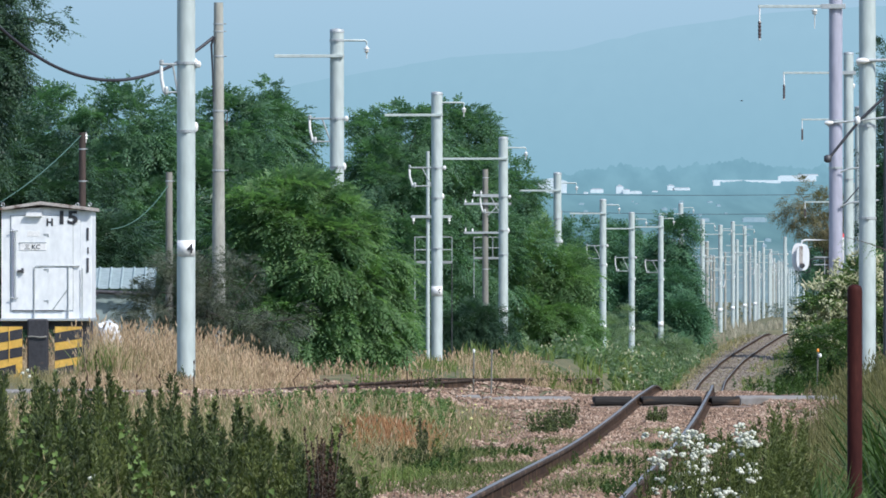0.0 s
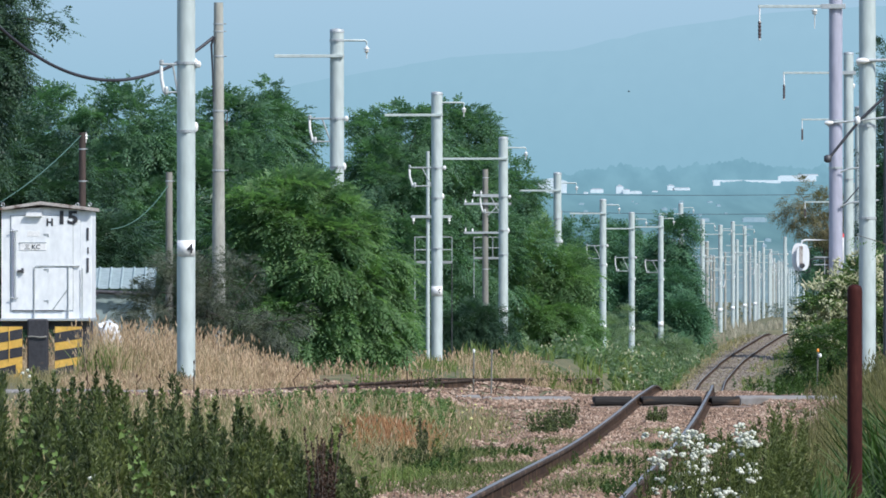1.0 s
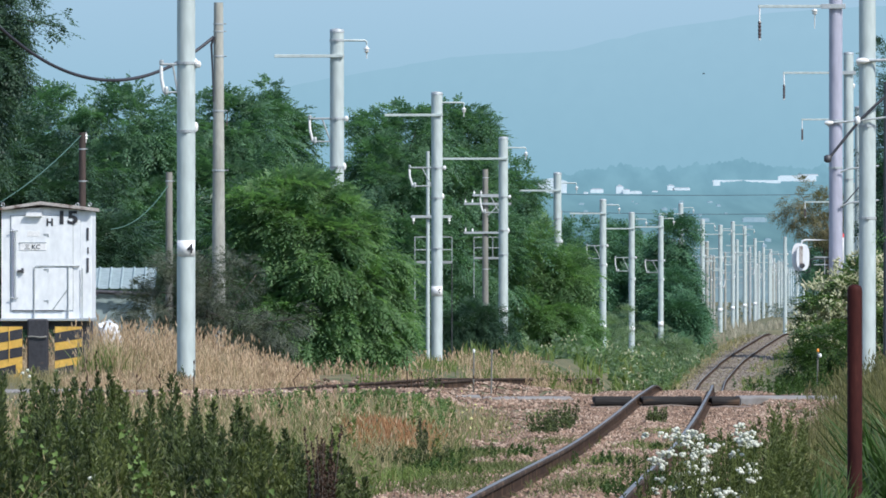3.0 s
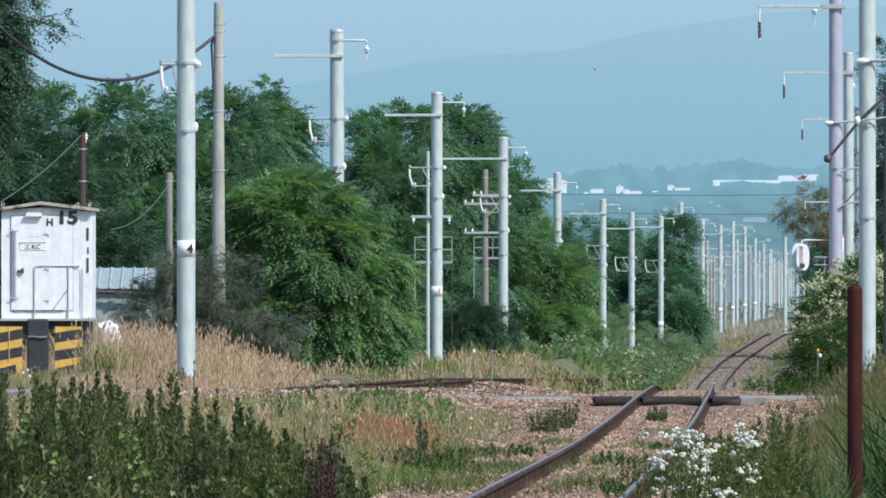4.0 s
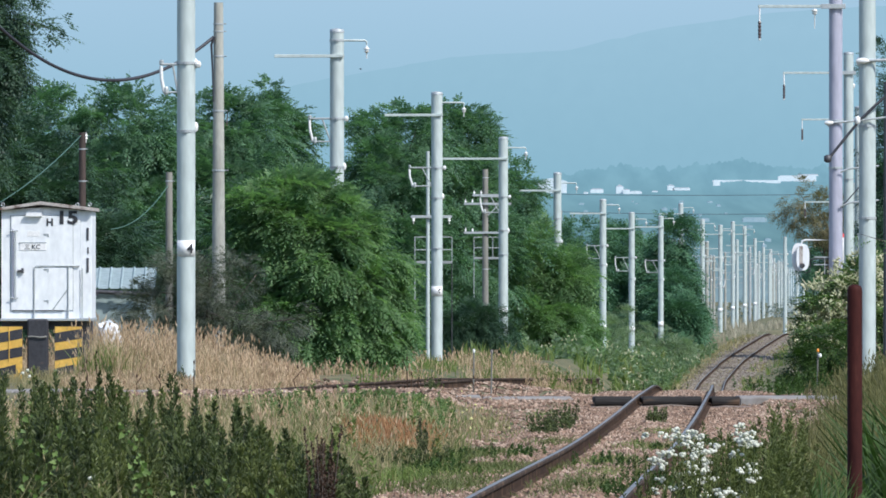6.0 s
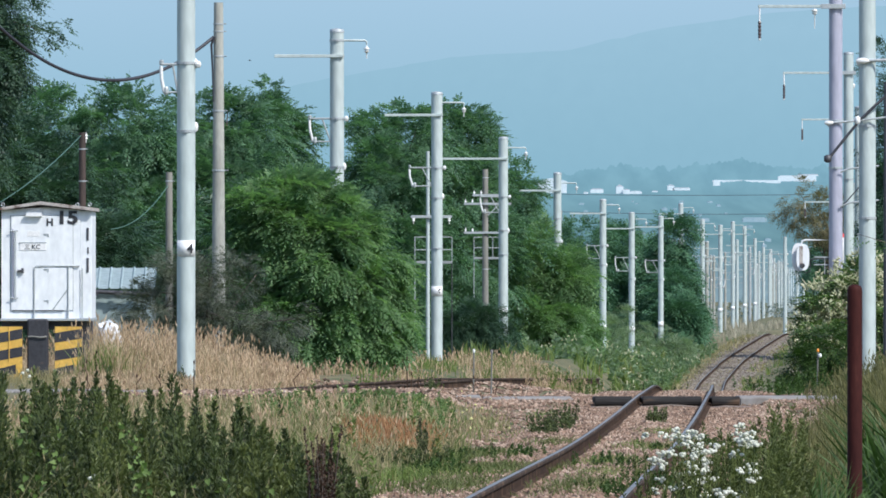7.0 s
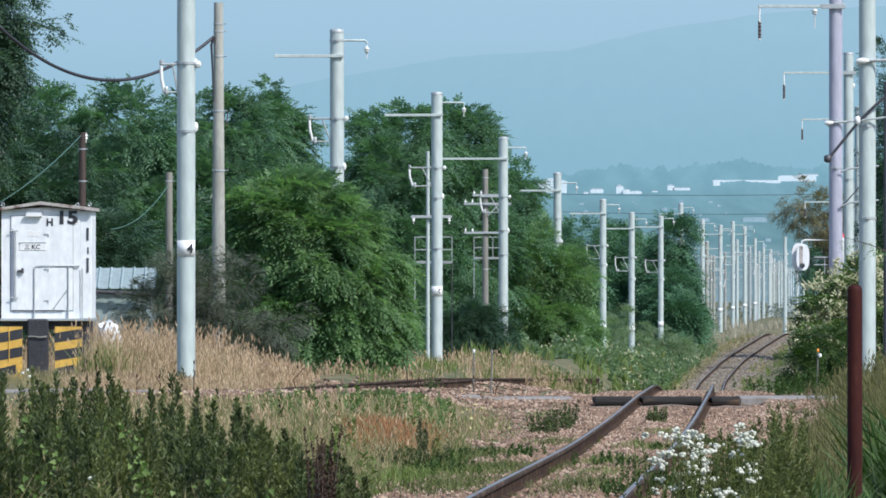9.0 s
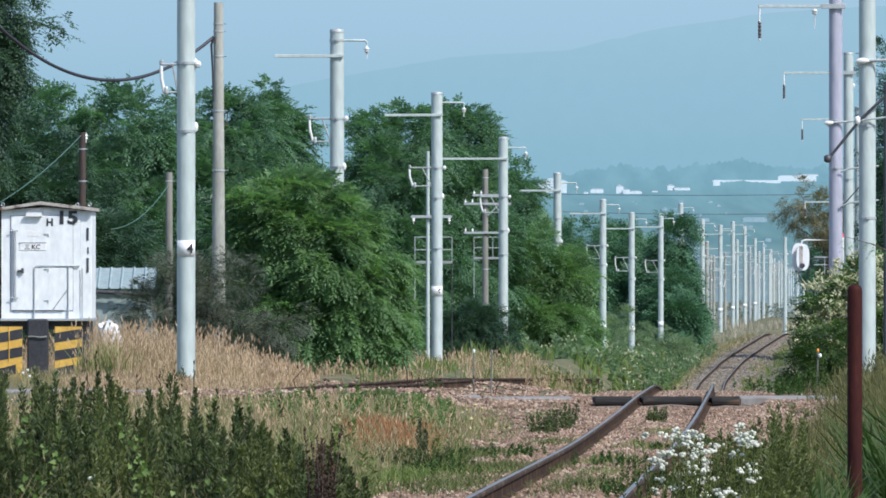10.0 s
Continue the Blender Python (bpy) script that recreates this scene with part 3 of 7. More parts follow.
catenary_pole(STEEL + " on the scrubby slope", 9.8, 490, -2.78, 4.98, arm=(-1.5, 4.1), hook=(0.75, 4.6), bracket=(-0.85, 2.6, 1.9), plate=-1.1, bands=(2.6, 1.5), lugs=((1.5, 1),))
catenary_pole(STEEL + " before dark trees", 12.7, 550, -2.45, 5.11, arm=(-1.5, 4.45), hook=(0.75, 4.95), bracket=(-0.9, 2.5, 1.8), plate=-1.2, bands=(2.5, 1.4), lugs=((1.4, 1),))
for fx, fy, top in ((15.13, 600, 6.2), (16.99, 618, 5.27), (19.99, 680, 5.19), (22.12, 720, 5.63), (25.26, 790, 5.6), (28.43, 860, 4.78), (31.58, 930, 4.17), (34.04, 980, 4.05), (40.9, 1150, 3.0), (45.0, 1250, 2.6), (49.0, 1350, 2.2), (52.0, 1420, 2.0), (55.3, 1500, 1.9), (60.0, 1600, 1.7), (64, 1700, 1.6), (72.8, 1900, 1.4)):
    z0 = float(ground_z(fx, fy))
    catenary_pole("slim pale steel pole in the distant row beside the line", fx, fy, z0 - 0.2, top, arm=(-1.4, top - 0.7), hook=(0.8, top - 0.3) if fy < 1000 else None, bracket=(-0.8, top - 2.4, top - 3.1) if fy < 1200 else None, plate=z0 + 1.6 if fy < 900 else None, group="distant catenary poles")
for fx, fy, top in ((18.6, 655, 3.0), (21.3, 712, 3.3), (24.9, 800, 2.9), (26.2, 815, 3.6), (29.3, 880, 2.5), (31.0, 940, 3.1), (36.0, 1030, 2.4), (39.2, 1110, 2.7), (42.0, 1180, 1.9), (48.2, 1330, 2.0), (17.4, 606, 2.9)):
    z0 = float(ground_z(fx, fy))
    catenary_pole("thin dark wooden pole crowded into the distant row", fx, fy, z0 - 0.2, top, r=0.085, paint=M_CONCRETE_POLE if fy % 20 else M_STEEL, arm=[(-0.7, top - 0.4), (0.7, top - 1.0)], bracket=(0.7, top - 1.6, top - 2.1), group="distant catenary poles")
# the row on the other side of the line
for fx, fy, top in ((23.2, 640, 4.2), (27.6, 760, 3.6), (33.0, 880, 3.3), (38.2, 1000, 3.0), (44.3, 1120, 2.4), (52.5, 1300, 2.0), (58.0, 1420, 1.8)):
    z0 = float(ground_z(fx, fy))
    catenary_pole("slim grey pole of the far row beside the line", fx, fy, z0 - 0.2, top, r=0.12, bracket=(-0.9, top - 1.2, top - 1.8), group="distant catenary poles")
for fx, fy, top, mat_ in ((17.9, 640, 3.9, M_CONCRETE_POLE), (20.6, 700, 4.0, M_STEEL), (24.0, 770, 4.4, M_POLE), (27.0, 830, 3.9, M_STEEL), (30.3, 905, 3.7, M_POLE), (33.2, 960, 3.6, M_POLE), (37.2, 1060, 3.2, M_POLE), (43.0, 1200, 2.9, M_POLE), (47.0, 1300, 2.4, M_POLE), (50.2, 1380, 2.3, M_POLE), (57.5, 1550, 1.9, M_POLE), (62.0, 1650, 1.6, M_POLE)):
    z0 = float(ground_z(fx, fy))
    catenary_pole("grey pole crowded into the distant row", fx, fy, z0 - 0.2, top, r=0.13, paint=mat_, arm=[(-0.9, top - 0.5), (0.9, top - 1.1)], group="distant catenary poles")
catenary_pole(LILAC_FAR, 20.5, 470, float(ground_z(20.5, 470)) - 0.1, 6.3, r=0.15, bands=(5.4,), group="tall catenary poles")
catenary_pole(LILAC_FAR, 22.9, 530, float(ground_z(22.9, 530)) - 0.1, 6.0, r=0.15, bands=(5.1,), group="tall catenary poles")
LILAC = "lilac-grey painted steel catenary pole"
rz = lambda x, y: float(ground_z(x, y)) - 0.1
catenary_pole(LILAC + " beside the flowering bush", 8.05, 179, rz(8.05, 179), 8.9, r=0.16, paint=M_POLE, bands=(5.98, 4.75, 3.0), lugs=((5.98, -1),), group="tall catenary poles")
catenary_pole(LILAC + " with a long hanger arm", 9.2, 221, rz(9.2, 221), 9.2, r=0.16, paint=M_POLE_LILAC, bands=(8.15, 5.5, 4.4), lugs=((5.45, -1),), group="tall catenary poles")
catenary_pole(LILAC + " behind its neighbours", 12.98, 302, rz(12.98, 302), 8.98, r=0.16, paint=M_POLE, bands=(8.3, 4.9), lugs=((7.9, 1),), group="tall catenary poles")
catenary_pole(LILAC + " half hidden by its row", 16.3, 370, rz(16.3, 370), 8.41, r=0.16, paint=M_POLE, bands=(7.9,), group="tall catenary poles")


# ---- foliage tools ----
def unit(v):
    return v / (np.linalg.norm(v, axis=-1, keepdims=True) + 1e-9)


def pinnate(rng, pos, way, length, pairs=4, leaf=0.35, slim=0.40, droop=0.35):
    """Feathered leaves: a curved rib with pairs of pointed leaflets and one at the tip."""
    n = len(pos)
    a = unit(way)
    s = unit(np.cross(a, np.array([0, 0, 1.0]) + 0.28 * rng.normal(size=(n, 3))))
    nn = np.cross(s, a)
    nn = np.where(nn[:, 2:3] < 0, -nn, nn)
    quads = []
    L = length[:, None]
    for k in range(pairs + 1):
        ends = ((0,),) if k == pairs else ((-1,), (1,))
        for (e,) in ends:
            t = (k + 0.6 + 0.25 * e) / (pairs + 0.6)
            base = pos + a * L * t - np.array([0, 0, 1.0]) * L * droop * t * t
            out = (a * 0.45 + s * e * 0.85 if e else a) + 0.16 * rng.normal(size=(n, 3)) - np.array([0, 0, 0.35])
            out = unit(out) * L * leaf * (1.0 - 0.25 * abs(t - 0.45)) * rng.uniform(0.8, 1.15, (n, 1))
            wid = unit(np.cross(out, nn + 0.13 * rng.normal(size=(n, 3)))) * L * leaf * slim * 0.5
            quads.append(np.stack([base, base + out * 0.42 + wid, base + out, base + out * 0.42 - wid], 1))
    q = np.stack(quads, 1).reshape(-1, 3)
    return q, np.arange(len(q)).reshape(-1, 4)


def crown_points(rng, lobes, clumps, per, clump_r, flat=0.65):
    """Clumps on and in the lobes, sprays in the clumps: their places and the way they point."""
    lobes = np.asarray(lobes, float)
    w = lobes[:, 3] * lobes[:, 4] + lobes[:, 3] * lobes[:, 5]
    pick = rng.choice(len(lobes), clumps, p=w / w.sum())
    d = unit(rng.normal(size=(clumps, 3)) + np.array([0, -0.15, 0.15]))
    depth = 1.0 - 0.55 * rng.random(clumps) ** 2.0
    jut = 1 + 0.17 * rng.normal(size=clumps)
    c = lobes[pick, :3] + d * lobes[pick, 3:6] * (depth * jut)[:, None]
    cr = clump_r * rng.uniform(0.6, 1.35, clumps)
    idx = np.repeat(np.arange(clumps), per)
    e = unit(rng.normal(size=(len(idx), 3)))
    off = e * (cr[idx] * rng.random(len(idx)) ** 0.6)[:, None] * np.array([1, 1, flat])
    way = 0.55 * e + 1.0 * d[idx] + np.array([0, 0, -0.30]) + 0.22 * rng.normal(size=e.shape)
    return c[idx] + off, way, c


def tree(name, label, category, base, lobes, leaves, seed, clumps, per, clump_r, leaf_len, pairs=4, trunk_r=0.14, group="", limb_count=10, slim=0.34, stems=1, droop=0.42):
    """A tree or bush: trunk and limbs reaching into the lobes, and a crown of feathered leaves."""
    rng = np.random.default_rng(seed)
    t = thing(name, label, category, group, base)
    lob = np.asarray(lobes, float).copy()
    lob[:, :3] -= np.asarray(base)
    pos, way, centres = crown_points(rng, lob, int(1.3 * clumps), int(1.15 * per), clump_r * 0.92)
    floor_z = 0.12
    keep = pos[:, 2] > floor_z
    pos, way = pos[keep], way[keep]
    v, f = pinnate(rng, pos, way, leaf_len * rng.uniform(0.7, 1.25, len(pos)), pairs, slim=slim, droop=droop)
    part("crown", mesh_from("crown", v, f, leaves), t, kind="stuff")
    s = Shape()
    mid = lob[:, :3].mean(0)
    for q in range(stems):
        foot = np.array([rng.normal(0, 0.25), rng.normal(0, 0.25), -0.2]) * (1 if stems > 1 else 0) + np.array([0, 0, -0.15])
        fork = np.array([mid[0] * 0.5 + rng.normal(0, 0.3) * (stems > 1), mid[1] * 0.5, mid[2] * 0.55])
        s.tube([foot, foot * 0.5 + fork * 0.5 + rng.normal(0, 0.08, 3), fork, mid + rng.normal(0, 0.2, 3)], [trunk_r * 1.25, trunk_r, trunk_r * 0.75, trunk_r * 0.35], 8)
    part("trunk", s.mesh("trunk", M_BARK, True), t)
    high = [q for q in rng.permutation(len(centres)) if centres[q][2] > 0.4][:limb_count]
    for q in high:
        e = centres[q]
        st = mid * np.array([0.5, 0.5, 0.55]) + (mid * np.array([0.5, 0.5, 0.45])) * rng.random()
        m = (st + e) / 2 + np.array([0, 0, 0.12]) + rng.normal(0, 0.12, 3)
        part("limb", Shape().tube([st, m, e], [trunk_r * 0.35, trunk_r * 0.2, 0.012], 5).mesh("limb", M_BARK, True), t)
    return t


def blades(rng, x, y, z, height, width, lean=0.25, curl=0.4):
    """Grass blades: two bent segments each."""
    n = len(x)
    th = rng.random(n) * 6.283
    ld = np.stack([np.cos(th), np.sin(th), np.zeros(n)], -1) * (height * lean * rng.uniform(0.1, 1.6, n))[:, None]
    wd = rng.random(n) * 6.283
    side = np.stack([np.cos(wd), 0.3 * np.sin(wd), np.zeros(n)], -1)
    side = unit(side) * (width * rng.uniform(0.6, 1.3, n) / 2)[:, None]
    b = np.stack([x, y, z - 0.03], -1)
    up = np.stack([np.zeros(n), np.zeros(n), height], -1)
    m = b + up * 0.55 + ld * 0.35
    tip = b + up * (1 - curl * 0.15 * rng.random(n))[:, None] + ld * (1 + curl)
    v = np.stack([b - side, b + side, m + side * 0.8, m - side * 0.8, tip], 1).reshape(-1, 3)
    k = np.arange(n)[:, None] * 5
    return v, k + np.array([[0, 1, 2, 3]]), k + np.array([[3, 2, 4]])


def plumes(rng, tips, length, width, tilt=0.3):
    """Seed heads: a slim four-sided spindle on each tip."""
    n = len(tips)
    d = unit(np.stack([rng.normal(0, tilt, n), rng.normal(0, tilt, n), np.ones(n)], -1))
    a = unit(np.cross(d, np.array([0.3, 1, 0.1]))) * (width * rng.uniform(0.6, 1.3, n))[:, None]
    b = np.cross(d, a)
    L = d * (length * rng.uniform(0.6, 1.3, n))[:, None]
    m = tips + L * 0.35
    v = np.stack([tips, m + a, m + b, m - a, m - b, tips + L], 1).reshape(-1, 3)
    k = np.arange(n)[:, None] * 6
    tri = np.array([(0, 2, 1), (0, 3, 2), (0, 4, 3), (0, 1, 4), (5, 1, 2), (5, 2, 3), (5, 3, 4), (5, 4, 1)])
    return v, (k[:, :, None] + tri[None]).reshape(-1, 3)


def grass(name, label, rng, x, y, height, width, leaves, plume=0.0, lean=0.25, plume_w=0.012, plume_l=0.14, z=None):
    z = ground_z(x, y) if z is None else z
    v, q, t3 = blades(rng, x, y, z, height, width, lean)
    faces = [t3, q]
    if plume > 0:
        pick = rng.random(len(x)) < plume
        tips = v.reshape(-1, 5, 3)[pick, 4]
        pv, pf = plumes(rng, tips - np.array([0, 0, 0.05]), plume_l, plume_w)
        faces = [np.concatenate([t3, pf + len(v)]), q]
        v = np.concatenate([v, pv])
    return solo(name, mesh_from(name, v, faces, leaves), label, "grass", "stuff")


def scatter(rng, n, x0, x1, y0, y1):
    """Uneven scatter over a patch: tufts of tufts."""
    k = max(4, n // 14)
    cx, cy = rng.uniform(x0, x1, k), rng.uniform(y0, y1, k)
    i = rng.integers(0, k, n)
    return cx[i] + rng.normal(0, 0.10, n), cy[i] + rng.normal(0, 0.25, n)


def leafy_stalks(rng, x, y, z, height, leaf_len, per, spread=0.3, taper=0.75, slim=0.3, fork=0):
    """Weeds: upright stalks with narrow leaves all round, shorter towards the tip. Returns leaf and stalk geometry."""
    n = len(x)
    lean = np.stack([rng.normal(0, 0.07, n), rng.normal(0, 0.07, n), np.zeros(n)], -1) * height[:, None]
    base = np.stack([x, y, z], -1)
    idx = np.repeat(np.arange(n), per)
    t = rng.random(len(idx)) ** 0.85
    th = rng.random(len(idx)) * 6.283
    p = base[idx] + lean[idx] * (t * t)[:, None] + np.stack([0 * t, 0 * t, t * height[idx]], -1)
    reach = leaf_len * (1 - taper * t) * rng.uniform(0.6, 1.3, len(idx))
    out = np.stack([np.cos(th), np.sin(th), spread + 0.9 * t + rng.normal(0, 0.25, len(idx))], -1)
    out = unit(out) * reach[:, None]
    wid = unit(np.cross(out, rng.normal(size=out.shape) + np.array([0, 0, 1.5]))) * (reach * slim / 2)[:, None]
    tipd = np.array([0, 0, -0.25]) * reach[:, None]
    v = np.stack([p, p + out * 0.5 + wid, p + out + tipd, p + out * 0.5 - wid], 1).reshape(-1, 3)
    s = Shape()
    for i in range(n):
        s.tube([base[i] - (0, 0, 0.05), base[i] + lean[i] * 0.25 + (0, 0, height[i] * 0.5), base[i] + lean[i] + (0, 0, height[i])], [0.007, 0.005, 0.002], 4, False)
    return v, np.arange(len(v)).reshape(-1, 4), s


# ---- trees beside the line ----
def G(x, y):
    return float(ground_z(x, y))


ROB = "leafy green robinia"
tree("bush", "dense bright green robinia bush hiding a pole base", "bush", (-2.3, 200, G(-2.3, 200)),
     [(-3.2, 200, 2.75, 1.15, 1.3, 1.15), (-2.5, 199.6, 2.1, 1.25, 1.3, 1.3), (-1.85, 199.8, 1.35, 0.9, 1.1, 1.2), (-3.7, 200.4, 1.5, 0.95, 1.0, 1.3), (-2.8, 199.2, 0.9, 1.3, 0.9, 1.0), (-1.5, 200.0, 0.5, 0.65, 0.9, 0.75), (-2.3, 199.5, 0.3, 0.9, 0.9, 0.6)],
     L_FRESH, 11, 320, 40, 0.32, 0.40, 8, 0.09, "robinia", 20, slim=0.27, stems=4, droop=0.42)
tree("tree", ROB + " tree in the roadside thicket", "tree", (-10.5, 285, G(-10.5, 285)),
     [(-11.6, 285, 5.75, 1.9, 1.8, 1.5), (-9.6, 284, 5.9, 1.7, 1.7, 1.5), (-10.8, 283, 3.6, 2.2, 1.8, 2.0), (-9.0, 284, 2.3, 1.8, 1.6, 1.9)], L_ROBINIA, 12, 200, 34, 0.5, 0.44, 5, 0.16, "robinia")
tree("tree", ROB + " tree in the roadside thicket", "tree", (-7.3, 290, G(-7.3, 290)),
     [(-7.9, 290, 5.95, 1.6, 1.7, 1.6), (-6.4, 290, 5.8, 1.3, 1.6, 1.6), (-7.2, 288, 3.6, 2.2, 1.8, 2.2), (-6.6, 287, 1.7, 1.8, 1.5, 1.7)], L_ROBINIA, 13, 200, 34, 0.5, 0.44, 5, 0.16, "robinia")
tree("tree", ROB + " tree in the roadside thicket", "tree", (-4.6, 295, G(-4.6, 295)),
     [(-5.35, 295, 5.9, 1.05, 1.6, 1.6), (-4.7, 295, 5.2, 0.6, 1.0, 1.2), (-4.9, 293, 3.3, 1.5, 1.6, 1.7), (-4.4, 292, 1.6, 1.6, 1.5, 1.7)], L_ROBINIA, 14, 180, 34, 0.5, 0.44, 5, 0.15, "robinia")
# Shade behind the cabin is put into this crown's darker leaf colour.
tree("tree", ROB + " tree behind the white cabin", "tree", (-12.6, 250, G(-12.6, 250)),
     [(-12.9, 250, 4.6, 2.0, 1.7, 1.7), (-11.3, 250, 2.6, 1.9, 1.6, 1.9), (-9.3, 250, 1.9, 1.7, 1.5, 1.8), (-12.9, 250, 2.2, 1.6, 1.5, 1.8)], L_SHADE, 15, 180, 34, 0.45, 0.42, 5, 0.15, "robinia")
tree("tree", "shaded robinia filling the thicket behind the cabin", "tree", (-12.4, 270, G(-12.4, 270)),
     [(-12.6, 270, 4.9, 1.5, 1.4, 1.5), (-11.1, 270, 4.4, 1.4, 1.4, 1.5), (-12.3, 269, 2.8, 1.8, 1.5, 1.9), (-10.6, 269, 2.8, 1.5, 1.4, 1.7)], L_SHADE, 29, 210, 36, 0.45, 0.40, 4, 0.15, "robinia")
tree("tree", ROB + " tree standing behind the poles", "tree", (-2.2, 345, G(-2.2, 345)),
     [(-2.35, 345, 6.45, 0.95, 1.5, 1.4), (-0.9, 345, 6.6, 1.4, 1.5, 1.4), (-2.0, 343, 4.6, 2.2, 1.8, 2.2), (-1.6, 342, 1.9, 2.2, 1.6, 2.2)], L_ROBINIA, 16, 190, 32, 0.52, 0.48, 4, 0.17, "robinia")
tree("tree", ROB + " tree standing behind the poles", "tree", (0.9, 350, G(0.9, 350)),
     [(0.4, 350, 6.65, 1.2, 1.5, 1.4), (1.3, 350, 6.2, 0.85, 1.2, 1.4), (0.6, 348, 4.4, 1.5, 1.7, 2.0), (1.2, 347, 1.9, 2.0, 1.6, 2.3)], L_ROBINIA, 17, 190, 32, 0.52, 0.48, 4, 0.17, "robinia")
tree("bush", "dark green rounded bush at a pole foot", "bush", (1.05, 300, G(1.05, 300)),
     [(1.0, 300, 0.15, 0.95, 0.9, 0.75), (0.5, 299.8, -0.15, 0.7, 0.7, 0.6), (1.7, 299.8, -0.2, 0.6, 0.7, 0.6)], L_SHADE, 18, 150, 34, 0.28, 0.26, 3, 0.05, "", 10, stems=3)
tree("tree", ROB + " tree leaning over the thicket", "tree", (3.2, 380, G(3.2, 380)),
     [(3.0, 380, 4.6, 1.0, 1.2, 1.2), (2.9, 380, 2.6, 1.3, 1.3, 1.9), (3.8, 379, 1.8, 1.3, 1.2, 1.9)], L_ROBINIA, 19, 140, 34, 0.45, 0.44, 4, 0.12, "robinia")
tree("bush", "bright green robinia thicket below the poles", "bush", (4.2, 350, G(4.2, 350)),
     [(3.3, 350, 1.9, 1.0, 1.1, 1.5), (4.4, 350, 1.4, 0.95, 1.1, 1.4), (3.6, 349, -0.2, 1.2, 1.1, 1.3), (4.9, 349.5, -0.5, 0.7, 1.0, 1.0)], L_FRESH, 20, 180, 36, 0.4, 0.42, 4, 0.08, "robinia", 14, stems=4)
tree("bush", "green sapling thicket on the slope", "bush", (6.2, 400, G(6.2, 400)),
     [(5.2, 400, 0.4, 0.9, 1.0, 1.5), (5.8, 400, -0.7, 0.7, 1.0, 1.0), (5.4, 399, -1.1, 0.9, 0.9, 0.9)], L_FRESH, 21, 120, 34, 0.4, 0.42, 3, 0.07, "robinia", 10, stems=3)
for i, (tx, ty, tt, tw) in enumerate(((8.4, 560, 5.0, 1.9), (10.6, 570, 4.7, 1.8), (12.4, 575, 4.2, 1.9), (13.6, 562, 4.8, 1.4), (13.6, 556, 1.9, 1.25), (14.3, 566, 2.4, 0.85), (13.7, 553, 0.2, 1.05), (11.9, 566, 1.8, 2.0), (9.2, 566, 1.9, 2.0), (11.0, 580, 3.4, 1.8), (13.0, 582, 3.6, 1.6))):
    gz = G(tx, ty)
    mid_z = (tt + gz) / 2
    tree("tree", "dark dense broadleaf tree of the far thicket", "tree", (tx, ty, gz),
         [(tx, ty, tt - tw * 0.75, tw * 0.8, tw * 0.8, tw * 0.75), (tx - tw * 0.35, ty - 0.5, mid_z, tw * 0.9, tw * 0.9, (tt - gz) * 0.32), (tx + tw * 0.4, ty - 0.6, gz + 1.2, tw * 0.85, tw * 0.9, 1.5)],
         L_DEEP, 30 + i, 120, 28, 0.6, 0.6, 3, 0.16, "far thicket")
for i, (tx, ty, tt, tw) in enumerate(((6.3, 430, -1.0, 0.8), (8.4, 462, 0.1, 0.8), (11.3, 504, -0.9, 1.3), (5.7, 415, -0.6, 0.8), (10.0, 505, -1.0, 1.0), (8.7, 478, -0.6, 0.8))):
    gz = G(tx, ty)
    wild = np.random.default_rng(300 + i)
    lobes = [(tx + wild.normal(0, tw * 0.7), ty + wild.normal(0, 0.5), gz + (tt - gz) * q, tw * wild.uniform(0.3, 0.55), 0.6, max(0.25, (tt - gz) * 0.25)) for q in (0.1, 0.15, 0.25, 0.3, 0.45, 0.6, 0.8)]
    tree("bush", "pale green scrub at the pole feet", "bush", (tx, ty, gz), lobes, L_SCRUB, 50 + i, 85, 22, 0.24, 0.28, 2, 0.03, "scrub", 6, stems=3)


def slope_scrub():
    """Waist-high herbs and brambles on the slope between poles and track."""
    rng = np.random.default_rng(41)
    n = 620
    y = rng.uniform(300, 545, n)
    q = rng.random(n)
    x = (row_x(y) - 0.6) * q + (track_x(y) - 1.7) * (1 - q)
    h = rng.uniform(0.25, 0.85, n) * (0.65 + 0.5 * np.sin(x * 1.7 + y * 0.11) ** 2) * (0.55 + 0.6 * q)
    h = h * np.where((np.abs(x - 0.020 * y) < 0.55) & (y < 492), 0.4, 1.0)  # trodden strip past the pole feet
    v, f, s = leafy_stalks(rng, x, y, ground_z(x, y), h, 0.30, 44, 0.5, 0.35, 0.42)
    solo("slope_scrub", mesh_from("slope_scrub", v, f, L_SCRUB), "pale green herbs and brambles on the slope", "scrub", "stuff")
    k = rng.random(n) < 0.12
    p = np.repeat(np.stack([x, y, ground_z(x, y) + h * 0.95], -1)[k], 5, 0) + rng.normal(0, 0.12, (5 * k.sum(), 3))
    v, f = plumes(rng, p, 0.16, 0.035, 0.8)
    solo("slope_blossom", mesh_from("slope_blossom", v, f, L_BLOSSOM), "cream blossom heads over the slope herbs", "flowers", "stuff")


